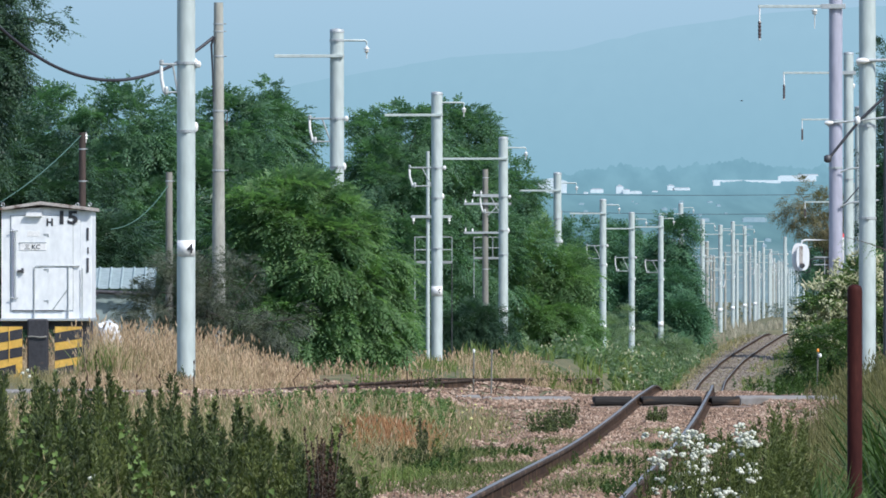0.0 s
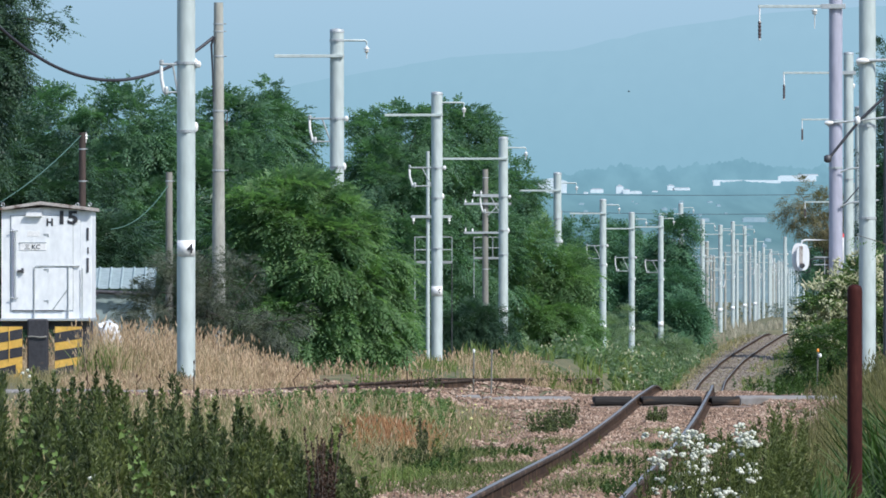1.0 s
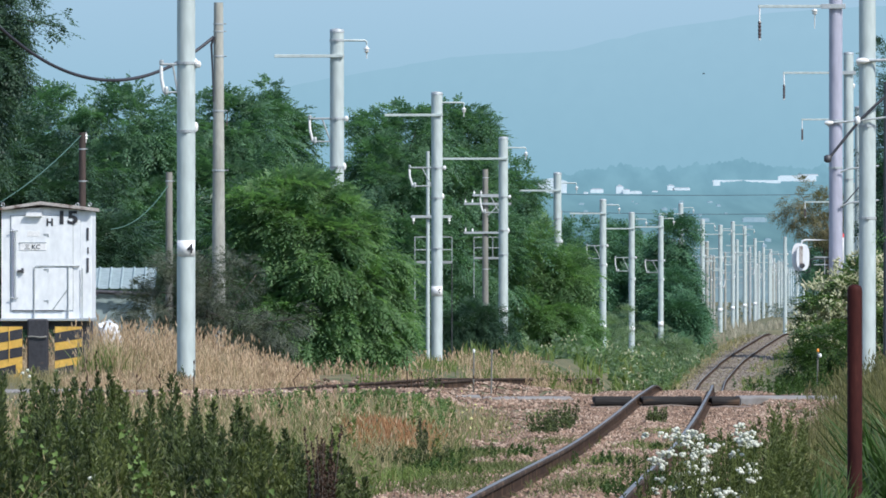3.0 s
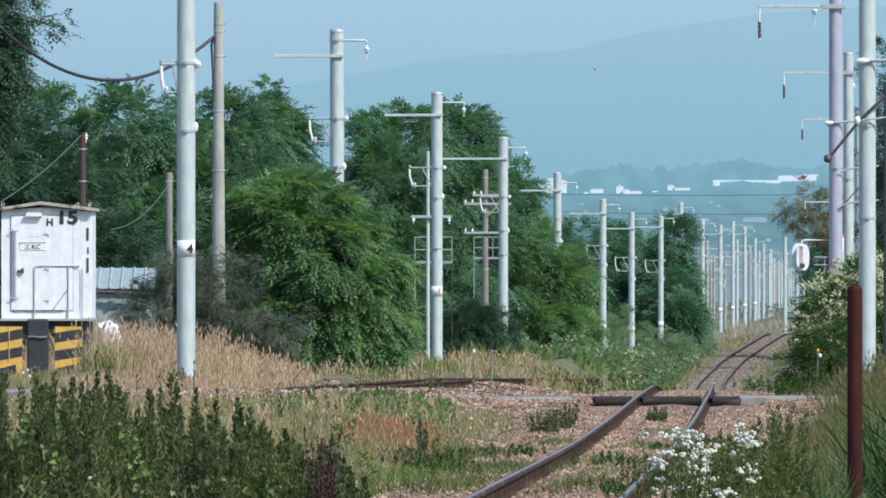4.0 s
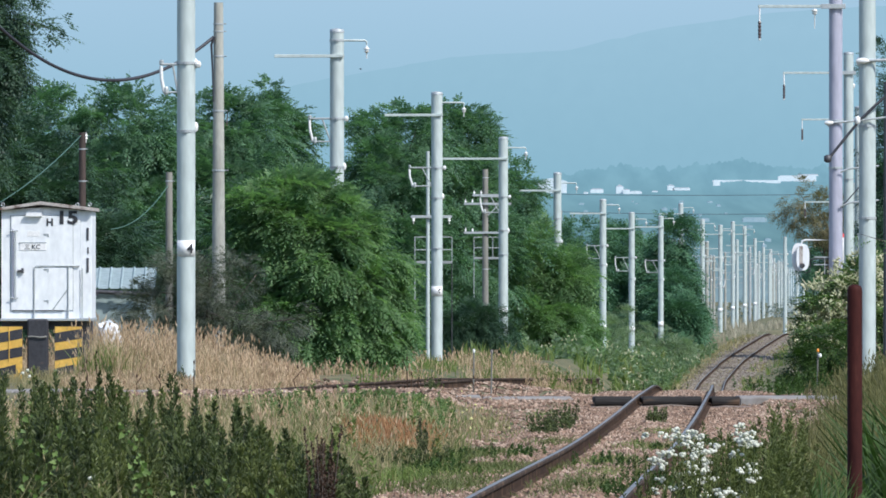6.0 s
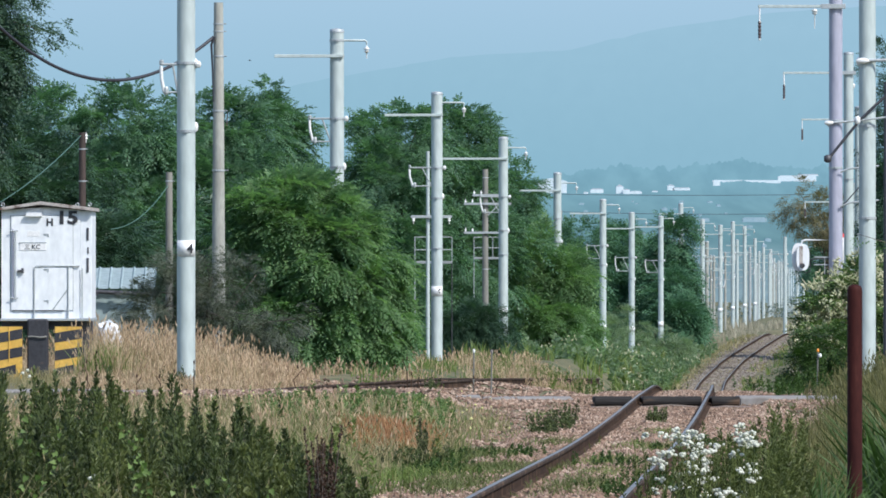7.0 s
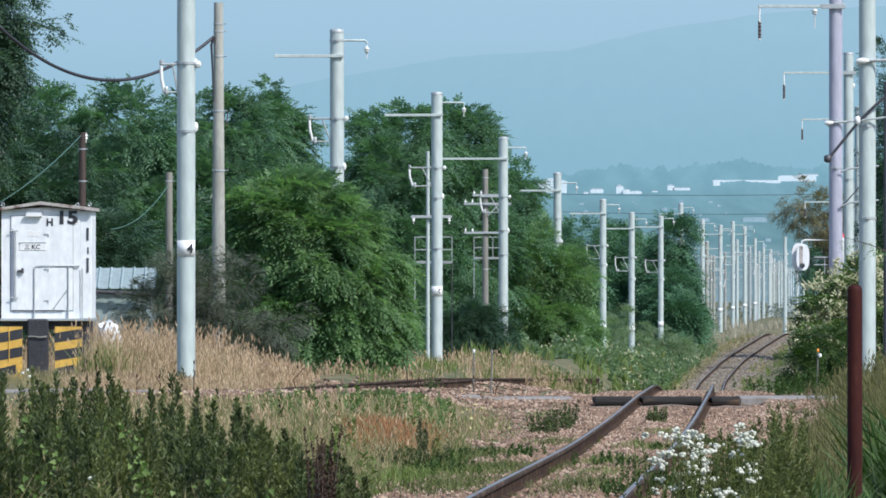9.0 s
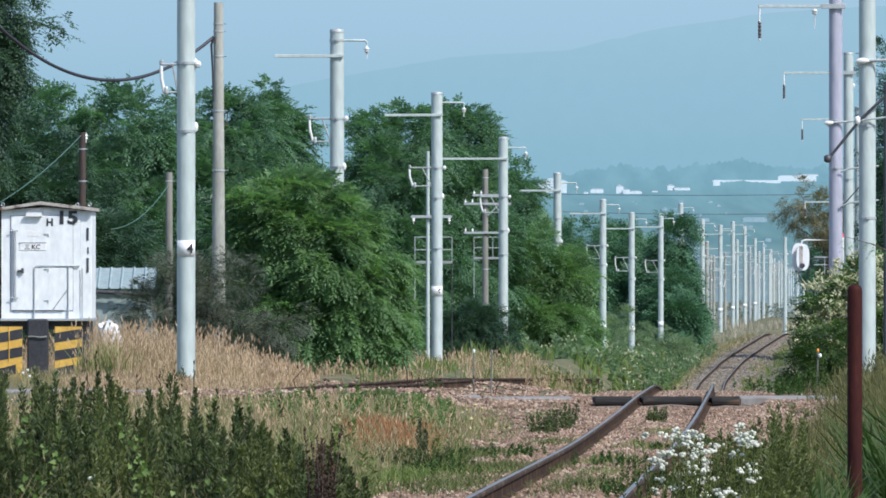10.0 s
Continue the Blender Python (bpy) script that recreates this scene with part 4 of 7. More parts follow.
slope_scrub()
tree("bush", "greyish twiggy shrub with small leaves", "bush", (-4.7, 186, G(-4.7, 186)),
     [(-4.9, 186, 1.5, 0.9, 0.9, 0.85), (-4.25, 186, 1.45, 0.8, 0.9, 0.85), (-5.6, 186, 0.85, 0.65, 0.8, 0.6), (-3.5, 185.6, 0.65, 0.6, 0.7, 0.5), (-4.4, 185.5, 0.7, 0.9, 0.7, 0.6), (-6.0, 186, 1.2, 0.4, 0.6, 0.5), (-5.4, 186, 1.75, 0.6, 0.7, 0.5), (-3.3, 185.4, 0.9, 0.7, 0.7, 0.55)], L_GREY, 22, 250, 38, 0.22, 0.13, 3, 0.04, "", 30, stems=6)
tree("bush", "knotweed bush with cream blossom sprays", "bush", (9.2, 212, G(9.2, 212)),
     [(8.9, 212, 0.85, 0.8, 0.9, 0.85), (9.5, 212, 1.25, 0.85, 0.9, 0.95), (8.5, 211.6, 0.5, 0.5, 0.8, 0.5), (9.9, 211.6, 0.5, 0.8, 0.8, 0.9)], L_KNOT, 23, 120, 32, 0.28, 0.26, 3, 0.04, "", 16, 0.6, stems=5)
tree("tree", "sparse browning tree beyond the tall poles", "tree", (20.4, 486, G(20.4, 486)),
     [(18.5, 486, 5.0, 1.0, 1.0, 1.3), (19.3, 486, 4.6, 1.1, 1.0, 1.5), (20.2, 486, 4.0, 1.0, 1.0, 1.6)], L_BROWNTREE, 24, 80, 24, 0.42, 0.34, 3, 0.1, "", 12)
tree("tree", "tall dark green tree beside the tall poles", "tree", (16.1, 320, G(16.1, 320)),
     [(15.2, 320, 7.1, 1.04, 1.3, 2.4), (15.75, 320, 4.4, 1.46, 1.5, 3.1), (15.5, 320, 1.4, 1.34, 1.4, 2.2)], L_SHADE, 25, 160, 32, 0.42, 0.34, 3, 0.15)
# Added mostly behind the poles so that its shadow bands the far rails.
tree("tree", "broad dark tree shading the far rails", "tree", (22.4, 521, G(22.4, 521)),
     [(21.3, 522, 2.4, 1.4, 1.6, 1.3), (22.9, 522, 2.8, 1.6, 1.6, 1.6), (22.6, 521, 0.6, 1.6, 1.4, 1.8), (22.6, 521, -1.2, 1.5, 1.3, 1.3), (23.7, 522, 5.2, 1.3, 1.8, 1.4), (24.3, 522, 6.6, 1.3, 1.8, 1.3), (24.0, 522, 2.2, 1.5, 1.5, 2.0)], L_DEEP, 28, 420, 34, 0.5, 0.5, 3, 0.14)
tree("bush", "dark green bush on the bank beside the track", "bush", (7.7, 205, G(7.7, 205)),
     [(7.8, 205, -0.1, 0.55, 0.8, 0.45), (8.4, 205, 0.15, 0.7, 0.8, 0.55)], L_LUSH, 26, 60, 28, 0.25, 0.22, 3, 0.04, "", 8, stems=3)

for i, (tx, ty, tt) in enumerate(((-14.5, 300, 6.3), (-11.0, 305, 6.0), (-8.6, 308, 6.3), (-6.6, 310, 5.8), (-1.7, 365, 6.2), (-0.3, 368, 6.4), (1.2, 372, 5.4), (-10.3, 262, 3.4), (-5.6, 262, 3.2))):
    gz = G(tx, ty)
    # Nearer crowns get the darker greens in place of thicket shade.
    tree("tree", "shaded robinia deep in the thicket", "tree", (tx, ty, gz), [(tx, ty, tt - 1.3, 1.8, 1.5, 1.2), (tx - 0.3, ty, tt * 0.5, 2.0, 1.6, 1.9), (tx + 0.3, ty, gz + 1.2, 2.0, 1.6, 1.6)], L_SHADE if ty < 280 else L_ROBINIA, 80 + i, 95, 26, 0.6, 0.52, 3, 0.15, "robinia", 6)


def far_scrub():
    rng = np.random.default_rng(33)
    n = 4200
    y = rng.uniform(920, 1950, n)
    x = track_x(np.minimum(y, 1150)) + (y > 1150) * (y - 1150) * 0.045 + rng.normal(0, 1, n) * 14
    x = np.where(np.abs(x - track_x(y)) < 3, x + 7 * np.sign(rng.normal(size=n)), x)
    base = np.stack([x, y, ground_z(x, y)], -1)
    k = 16
    p = np.repeat(base, k, 0) + np.stack([rng.normal(0, 1.0, n * k), rng.normal(0, 1.0, n * k), rng.uniform(0, 1.0, n * k) * np.repeat(np.interp(y, [760, 1000, 1900], [0.5, 1.1, 2.2]), k)], -1)
    v, f = pinnate(rng, p, rng.normal(size=p.shape) + np.array([0, 0, 0.5]), rng.uniform(0.35, 0.75, n * k), 1, 0.6, 0.7)
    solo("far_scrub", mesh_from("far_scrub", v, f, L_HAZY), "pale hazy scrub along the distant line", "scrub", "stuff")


far_scrub()


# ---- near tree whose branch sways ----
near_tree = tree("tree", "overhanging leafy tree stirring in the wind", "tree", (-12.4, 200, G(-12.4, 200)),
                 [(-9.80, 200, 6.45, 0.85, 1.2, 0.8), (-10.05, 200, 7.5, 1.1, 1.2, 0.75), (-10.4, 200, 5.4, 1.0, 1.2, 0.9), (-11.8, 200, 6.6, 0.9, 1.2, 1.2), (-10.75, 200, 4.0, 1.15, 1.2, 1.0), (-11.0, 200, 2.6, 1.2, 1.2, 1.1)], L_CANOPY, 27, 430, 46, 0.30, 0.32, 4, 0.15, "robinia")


def swaying_branch():
    rng = np.random.default_rng(71)
    b = new("branch")
    b.parent = near_tree
    pivot = Vector((-10.33, 200, 7.25)) - near_tree.location
    b.matrix_basis = Matrix.Translation(pivot)
    pts = np.array([(0, 0, 0), (0.6, 0, 0.19), (1.27, 0, 0.13), (1.9, 0, 0.0), (2.2, 0, -0.06)])
    part("limb", Shape().tube(pts, [0.03, 0.024, 0.017, 0.01, 0.005], 6).mesh("limb", M_BARK, True), b)
    t = rng.random(150)
    p = np.stack([np.interp(t, np.linspace(0, 1, 5), pts[:, k]) for k in range(3)], -1) + rng.normal(0, 0.15, (150, 3))
    w = np.stack([rng.normal(0.5, 0.5, 150), rng.normal(0, 0.6, 150), rng.normal(0.1, 0.5, 150)], -1)
    v, f = pinnate(rng, p, w, rng.uniform(0.22, 0.38, 150), 4)
    part("leaves", mesh_from("leaves", v, f, L_CANOPY), b)
    return b


branch = swaying_branch()


def bank_sapling():
    """A young tree on the bank; one twig leans out and sways."""
    rng = np.random.default_rng(73)
    base = (9.5, 170, G(9.5, 170))
    t = thing("sapling", "young green tree on the bank with one leaning twig", "tree", "", base)
    h = 2.9 - base[2]
    part("trunk", Shape().tube([(0, 0, -0.1), (0.03, 0, h * 0.5), (-0.02, 0, h)], [0.05, 0.035, 0.012], 7).mesh("trunk", M_BARK, True), t)
    p = np.stack([rng.normal(0.1, 0.22, 220), rng.normal(0, 0.25, 220), rng.uniform(0.35, 1.0, 220) * h], -1)
    v, f = pinnate(rng, p, rng.normal(size=p.shape), rng.uniform(0.2, 0.34, 220), 4, slim=0.32)
    part("crown", mesh_from("crown", v, f, L_ROBINIA), t, kind="stuff")
    b = new("branch")
    b.parent = t
    b.matrix_basis = Matrix.Translation((-0.55, -0.1, 2.02 - base[2]))
    pts = np.array([(0.55, 0, -0.15), (0, 0, 0), (-0.7, 0, 0.22), (-1.3, 0, 0.46), (-1.74, 0, 0.58)])
    part("limb", Shape().tube(pts, [0.022, 0.018, 0.013, 0.009, 0.004], 6).mesh("limb", M_BARK, True), b)
    q = np.concatenate([rng.random(46) * 0.62, rng.uniform(0.6, 1.0, 14)])
    p = np.stack([np.interp(q, np.linspace(0, 1, 5), pts[:, k]) for k in range(3)], -1) + rng.normal(0, 0.04, (60, 3))
    w = np.stack([rng.normal(-0.6, 0.4, 60), rng.normal(0, 0.4, 60), rng.normal(-0.35, 0.35, 60)], -1)
    v, f = pinnate(rng, p, w, rng.uniform(0.14, 0.28, 60), 4, slim=0.30)
    part("leaves", mesh_from("leaves", v, f, L_FRESH), b)
    return b


twig = bank_sapling()


# ---- white equipment cabin ----
def cabin():
    x0, x1, y0, y1 = -8.19, -6.73, 175.0, 177.2
    cx = (x0 + x1) / 2
    c = thing("equipment_cabin", "white painted steel trackside cabin raised on a dark frame", "cabin", "", (cx, y0, 0.02))
    w = (x1 - x0) / 2
    b, t = 1.10, 3.12
    part("body", Shape().prism([(-w, b), (w, b), (w, t), (0, t + 0.10), (-w, t)], 0.0, y1 - y0).mesh("body", M_WHITE), c)
    side = Shape().box((w, 0.02, b), (w + 0.21, y1 - y0, t - 0.02), 0.01)
    part("side_cladding", side.mesh("side_cladding", M_WHITE), c, "white ribbed side panel")
    for k, (z0, z1) in enumerate(((2.55, 2.78), (2.30, 2.42), (1.95, 2.22))):
        part("vent", Shape().box((w + 0.12 + 0.015 * (k % 2), 0.0, z0), (w + 0.16, 0.03, z1)).mesh("vent", M_DARKSTEEL), c, "dark vent slot")
    roof = Shape().prism([(-w - 0.06, t - 0.02), (-w - 0.06, t + 0.03), (0, t + 0.15), (w + 0.27, t + 0.03), (w + 0.27, t - 0.03), (0, t + 0.09)], -0.12, y1 - y0 + 0.12)
    rf = part("roof", roof.mesh("roof", M_ROOFTRIM), c, "low gabled roof with a rusty brown edge")
    for sx in (-w + 0.03, w - 0.05, w + 0.18):
        part("lifting_eye", Shape().tube([(sx + 0.03 * math.cos(a), -0.05, t + 0.09 + 0.03 * math.sin(a)) for a in np.linspace(0, 6.28, 9)], 0.01, 6).mesh("lifting_eye", M_STEEL), rf)
    door = part("door", Shape().box((-w + 0.18, -0.025, b + 0.15), (w - 0.14, 0.004, t - 0.12), 0.01).mesh("door", M_WHITE), c, "white steel door")
    seam = Shape()
    for lo, hi in (((-w + 0.165, b + 0.135), (-w + 0.178, t - 0.11)), ((w - 0.138, b + 0.135), (w - 0.125, t - 0.11)), ((-w + 0.165, t - 0.118), (w - 0.125, t - 0.106))):
        seam.box((lo[0], -0.012, lo[1]), (hi[0], -0.002, hi[1]), 0)
    part("door_seam", seam.mesh("door_seam", M_STEEL), door, "grey gap round the door")
    part("hinge_bar", Shape().tube([(-w + 0.26, -0.07, b + 0.38), (-w + 0.26, -0.07, t - 0.40)], 0.016, 8).tube([(-w + 0.16, -0.06, b + 0.38), (-w + 0.31, -0.06, b + 0.38)], 0.014, 6).tube([(-w + 0.16, -0.06, t - 0.40), (-w + 0.31, -0.06, t - 0.40)], 0.014, 6).mesh("hinge_bar", M_STEEL), door)
    part("lock_rail", Shape().box((-w + 0.20, -0.05, b + 0.34), (-w + 0.225, -0.01, t - 0.36)).mesh("lock_rail", M_POLE_LILAC), door)
    part("handle", Shape().box((-w + 0.30, -0.08, b + 0.86), (-w + 0.42, -0.02, b + 0.90)).box((-w + 0.37, -0.09, b + 0.84), (-w + 0.42, -0.04, b + 0.93)).mesh("handle", M_DARKSTEEL), door, "dark steel handle")
    part("lower_seam", Shape().box((-w + 0.2, -0.032, b + 0.135), (w - 0.30, -0.004, b + 0.15), 0.003).mesh("lower_seam", M_DARKSTEEL), door)
    for z in (t - 0.62 + 0.15, b + 0.9, b + 0.32):
        part("latch", Shape().box((0.06, -0.04, z), (0.15, -0.02, z + 0.022), 0.004).box((0.13, -0.04, z - 0.035), (0.15, -0.02, z), 0.004).mesh("latch", M_STEEL), door)
    part("rain_hood", Shape().prism([(-0.28, t - 0.13), (0.03, t - 0.13), (0.02, t - 0.06), (-0.26, t - 0.06)], -0.12, -0.02).mesh("rain_hood", M_PLATE), c, "small white hood")
    part("notice", Shape().box((-0.25, -0.03, t - 0.50), (-0.02, -0.024, t - 0.40), 0.002).mesh("notice", M_PLATE), door, "blank white notice")
    sign = part("sign", Shape().box((-0.39, -0.035, t - 0.76), (0.10, -0.022, t - 0.62), 0.003).mesh("sign", M_PLATE), door, "framed white sign")
    part("sign_frame", Shape().box((-0.40, -0.042, t - 0.625), (0.11, -0.02, t - 0.605), 0.003).mesh("sign_frame", M_STEEL), sign)
    me = lettering("KC", 0.085, M_INK, 0.002, 0.001)
    me.transform(Matrix.Translation((-0.17, -0.038, t - 0.735)))
    part("lettering", me, sign)
    bars = Shape()
    for z, half in ((0.66, 0.035), (0.695, 0.028), (0.73, 0.05)):
        bars.box((-0.25 - half, -0.038, t - z - 0.006), (-0.25 + half, -0.034, t - z + 0.006), 0)
    part("strokes", bars.mesh("strokes", M_INK), sign)
    me = lettering("15", 0.23, M_INK, 0.003, 0.012)
    me.transform(Matrix.Diagonal((1.25, 1, 1, 1)))
    me.transform(Matrix.Translation((0.285, -0.032, t - 0.26)))
    part("number", me, c, "bold black painted figures")
    me = lettering("H", 0.13, M_INK, 0.003, 0.006)
    me.transform(Matrix.Translation((0.10, -0.032, t - 0.30)))
    part("letter", me, c)
    rail = Shape().tube([(-0.12, -0.035, b - 0.02), (-0.12, -0.035, b + 0.93), (-0.08, -0.035, b + 0.97), (w - 0.02, -0.035, b + 0.97), (w - 0.02, -0.02, b + 0.97)], 0.014, 8)
    rail.tube([(w - 0.22, -0.035, b + 0.97), (w - 0.22, -0.035, b - 0.02)], 0.014, 8).tube([(w - 0.22, -0.035, b + 0.55), (w - 0.52, -0.035, b + 0.14)], 0.012, 8).tube([(w + 0.04, -0.035, b + 0.93), (w + 0.04, -0.035, b)], 0.012, 8)
    part("handrail", rail.mesh("handrail", M_STEEL, True), c, "bent pipe handrail")
    part("sill", Shape().box((-w - 0.02, -0.2, b - 0.05), (w + 0.24, y1 - y0, b), 0.008).mesh("sill", M_STEEL), c, "grey step sill")
    fr = Shape().box((-w, 0.05, b - 0.2), (w + 0.2, 0.25, b - 0.05), 0.01)
    for sx in (-w + 0.08, w + 0.1):
        for yy in (0.05, y1 - y0 - 0.3):
            part("leg", Shape().box((sx - 0.06, yy, -0.05), (sx + 0.06, yy + 0.2, b - 0.05 - (0.15 if yy < 1 else 0)), 0.01).mesh("leg", M_DARKSTEEL), c, "dark steel leg")
    part("support_beam", fr.mesh("support_beam", M_DARKSTEEL), c, "dark steel beam")
    g = part("buffer_column", Shape().box((-0.24, -0.32, -0.08), (0.15, -0.05, b - 0.01), 0.03).mesh("buffer_column", M_BLACK), c, "black steel column")
    part("rope", Shape().tube([(-0.22 + 0.07 * k, -0.35 - 0.006 * (k % 2), 0.76 + 0.01 * math.sin(k * 1.4)) for k in range(6)], 0.017, 6).mesh("rope", M_OLDWOOD), g, "twisted rope")
    for sx, sg in ((-0.75, -1), (0.275, 1)):
        # striped guard, tapering downwards on its outer side
        gw = 0.42 if sg < 0 else 0.50
        poly = [(sx, -0.02), (sx + (0.24 if sg > 0 else gw), -0.02), (sx + gw, 0.40), (sx + gw, 0.95), (sx, 0.95)]
        gd = part("guard_board", Shape().prism(poly, -0.30, -0.24).mesh("guard_board", M_YELLOW), c, "yellow board with black slanted stripes")
        for k in range(3):
            z = 0.70 - 0.33 * k
            wk = gw if z > 0.35 else gw * 0.72
            part("stripe", Shape().prism([(sx - 0.002, z - 0.05), (sx + wk, z + 0.03), (sx + wk, z + 0.21), (sx - 0.002, z + 0.13)], -0.306, -0.29).mesh("stripe", M_BLACK), gd)
        if sg < 0:
            part("rib", Shape().box((sx + 0.17, -0.318, 0.30), (sx + 0.185, -0.298, 0.95)).mesh("rib", M_YELLOW), gd)


cabin()


def shed():
    s = thing("shed", "low shed with blue-grey corrugated metal sheets and a sagging gutter", "shed", "", (-7.0, 205, G(-7, 205)))
    x0, x1 = -0.75, 0.75
    n = 24
    xs = np.linspace(x0, x1, n * 2 + 1)

    def corr(ylow, zlow, yhigh, zhigh, name, label):
        z = 0.035 * np.where(np.arange(len(xs)) % 8 == 0, 1.0, 0.0)
        v = np.concatenate([np.stack([xs, np.full(len(xs), ylow), zlow + z], -1), np.stack([xs, np.full(len(xs), yhigh), zhigh + z], -1)])
        v2 = v - np.array([0, -0.008, 0.008])
        m = len(xs)
        a = np.arange(m - 1)
        f = np.concatenate([np.stack([a, a + 1, a + m + 1, a + m], -1), np.stack([a + 2 * m, a + 3 * m, a + 3 * m + 1, a + 2 * m + 1], -1)])
        part(name, mesh_from(name, np.concatenate([v, v2]), f, M_SHEET), s, label)

    corr(-0.15, 1.85, 1.4, 2.30, "roof", "corrugated sheet roof")
    corr(0.02, 0.0, 0.0, 1.80, "front_sheet", "corrugated wall sheet")
    part("wall", Shape().box((x0 + 0.03, 0.04, 0), (x1 - 0.03, 1.3, 1.5)).mesh("wall", M_OLDWOOD), s, "plain boarded core")
    part("gutter", Shape().tube([(x0, -0.2, 1.80), (x0 + 0.5, -0.2, 1.77), (x0 + 0.9, -0.2, 1.75), (x1, -0.2, 1.72)], 0.045, 8).mesh("gutter", M_DARKSTEEL), s, "dark sagging gutter")
    for q in (0.1, 0.42, 0.7):
        part("ridge_bracket", Shape().box((x0 + q * 1.5, -0.27, 1.70), (x0 + q * 1.5 + 0.12, -0.14, 1.80)).mesh("ridge_bracket", M_DARKSTEEL), s)
    part("door_post", Shape().box((x0 - 0.1, -0.1, 0), (x0 - 0.02, 0.1, 1.7)).mesh("door_post", M_WHITE), s, "whitish corner post")


shed()


def white_sack():
    rng = np.random.default_rng(12)
    prof = [(0.16, 0.0), (0.21, 0.15), (0.22, 0.55), (0.21, 0.85), (0.17, 0.98), (0.10, 1.04), (0.01, 1.06)]
    s = Shape().lathe((0, 0, 0), prof, 14)
    s.v = [q + rng.normal(0, 0.030, q.shape) for q in s.v]
    z = G(-6.34, 180)
    solo("white_sack", s.mesh("white_sack", M_WHITE), "crumpled white plastic sack standing in dry grass", "sack", at=(-6.34, 180, z))


white_sack()


# ---- other posts and poles ----
def plain_pole(name, label, x, y, top, r0, r1, material, bands=(), group=""):
    z0 = G(x, y)
    p = thing(name, label, "pole", group, (x, y, z0))
    h = top - z0
    part("shaft", Shape().tube([(0, 0, -0.4), (0, 0, h * 0.5), (0, 0, h)], [r0, (r0 + r1) / 2, r1], 14).mesh("shaft", material, True), p)
    for b in bands:
        r = r1 + (r0 - r1) * (top - b) / h
        part("band", Shape().lathe((0, 0, b - z0), [(r, 0), (r * 1.1, 0.004), (r * 1.1, 0.03), (r, 0.034)], 14).tube([(r * 1.05, 0, b - z0 + 0.02), (r * 1.6, -0.02, b - z0 + 0.02)], 0.012, 6).mesh("band", M_STEEL), p, "steel band with a bolt")
    return p


plain_pole("utility_pole", "tapering weathered concrete utility pole with steel bands", -4.52, 190, 7.4, 0.155, 0.095, M_CONCRETE_POLE, (6.95, 6.8, 6.3, 5.2, 4.0))
w1 = plain_pole("utility_pole", "dark tarred wooden pole behind the cabin", -8.98, 235, 5.43, 0.10, 0.085, M_TARWOOD, (5.0, 4.2))
part("insulator", insulator(Shape(), (0.09, 0, 5.43 - w1.location.z), 0.25, 0.05).mesh("insulator", M_PORCELAIN), w1, "white insulator")
plain_pole("utility_pole", "grey weathered wooden pole among trees", -6.82, 235, 4.44, 0.10, 0.085, M_OLDWOOD, (4.2,))
# A pole in shadow; the shade is put into its dark steel colour.
plain_pole("utility_pole", "slim steel pole coloured dark as if in the shade of trees", 9.40, 200, 6.0, 0.07, 0.06, M_DARKSTEEL)
plain_pole("mast", "thin pale steel mast", -0.44, 275, 5.46, 0.06, 0.05, M_POLE, (4.9, 3.6))
op = plain_pole("utility_pole", "old grey wooden pole with cross-arms", 1.48, 330, 5.51, 0.12, 0.10, M_OLDWOOD, (5.2, 2.0))
zo = op.location.z
for lo, hi, z in ((-0.45, 0.75, 4.6), (-0.75, 0.9, 4.30), (-0.75, 0.75, 3.29)):
    bar = part("cross_arm", Shape().box((lo, -0.17, z - zo - 0.04), (hi, -0.09, z - zo + 0.04)).mesh("cross_arm", M_STEEL), op, "pale cross-arm")
    for q in (lo + 0.06, lo + 0.3):
        part("insulator", insulator(Shape(), (q, -0.13, z - zo + 0.17), 0.14, 0.045).mesh("insulator", M_PORCELAIN), bar, "white insulator")
part("brace", Shape().tube([(0.1, -0.13, 3.9 - zo), (0.5, -0.13, 4.3 - zo)], 0.02, 6).mesh("brace", M_STEEL), op)


def step_cage(x, y, z, w, h, pole_x, zbase):
    """A maintenance platform: a pipe cage on one slim leg."""
    c = thing("pole_platform", "small grey pipe platform with guard rails", "platform", "", (x, y, zbase))
    z -= zbase
    for sx in (-w / 2, -w / 6, w / 6, w / 2):
        part("upright", Shape().tube([(sx, 0, z), (sx, 0, z + h)], 0.016, 6).mesh("upright", M_STEEL), c)
    for sz in (0.03, h * 0.5, h):
        part("guard_rail", Shape().tube([(-w / 2, 0, z + sz), (w / 2, 0, z + sz)], 0.016, 6).mesh("guard_rail", M_STEEL), c)
    part("floor_plate", Shape().box((-w / 2, 0, z - 0.03), (w / 2, 0.5, z + 0.02)).mesh("floor_plate", M_STEEL), c)
    part("leg", Shape().tube([(-w / 2, 0.1, 0), (-w / 2, 0.1, z)], 0.018, 6).mesh("leg", M_STEEL), c)
    part("leg", Shape().tube([(w / 2, 0.4, -0.1), (w / 2, 0.4, z)], 0.016, 6).mesh("leg", M_DARKSTEEL), c)


step_cage(-0.29, 285, 2.22, 1.12, 0.77, 0, G(-0.29, 285))
step_cage(1.6, 335, 2.4, 1.0, 0.75, 0, G(1.6, 335))
mx = thing("cross_beam", "pale beam with white insulators on the thin mast", "cross-arm", "", (-0.44, 274.9, 3.55))
part("beam", Shape().box((-0.5, -0.04, -0.04), (0.7, 0.04, 0.04)).mesh("beam", M_STEEL), mx)
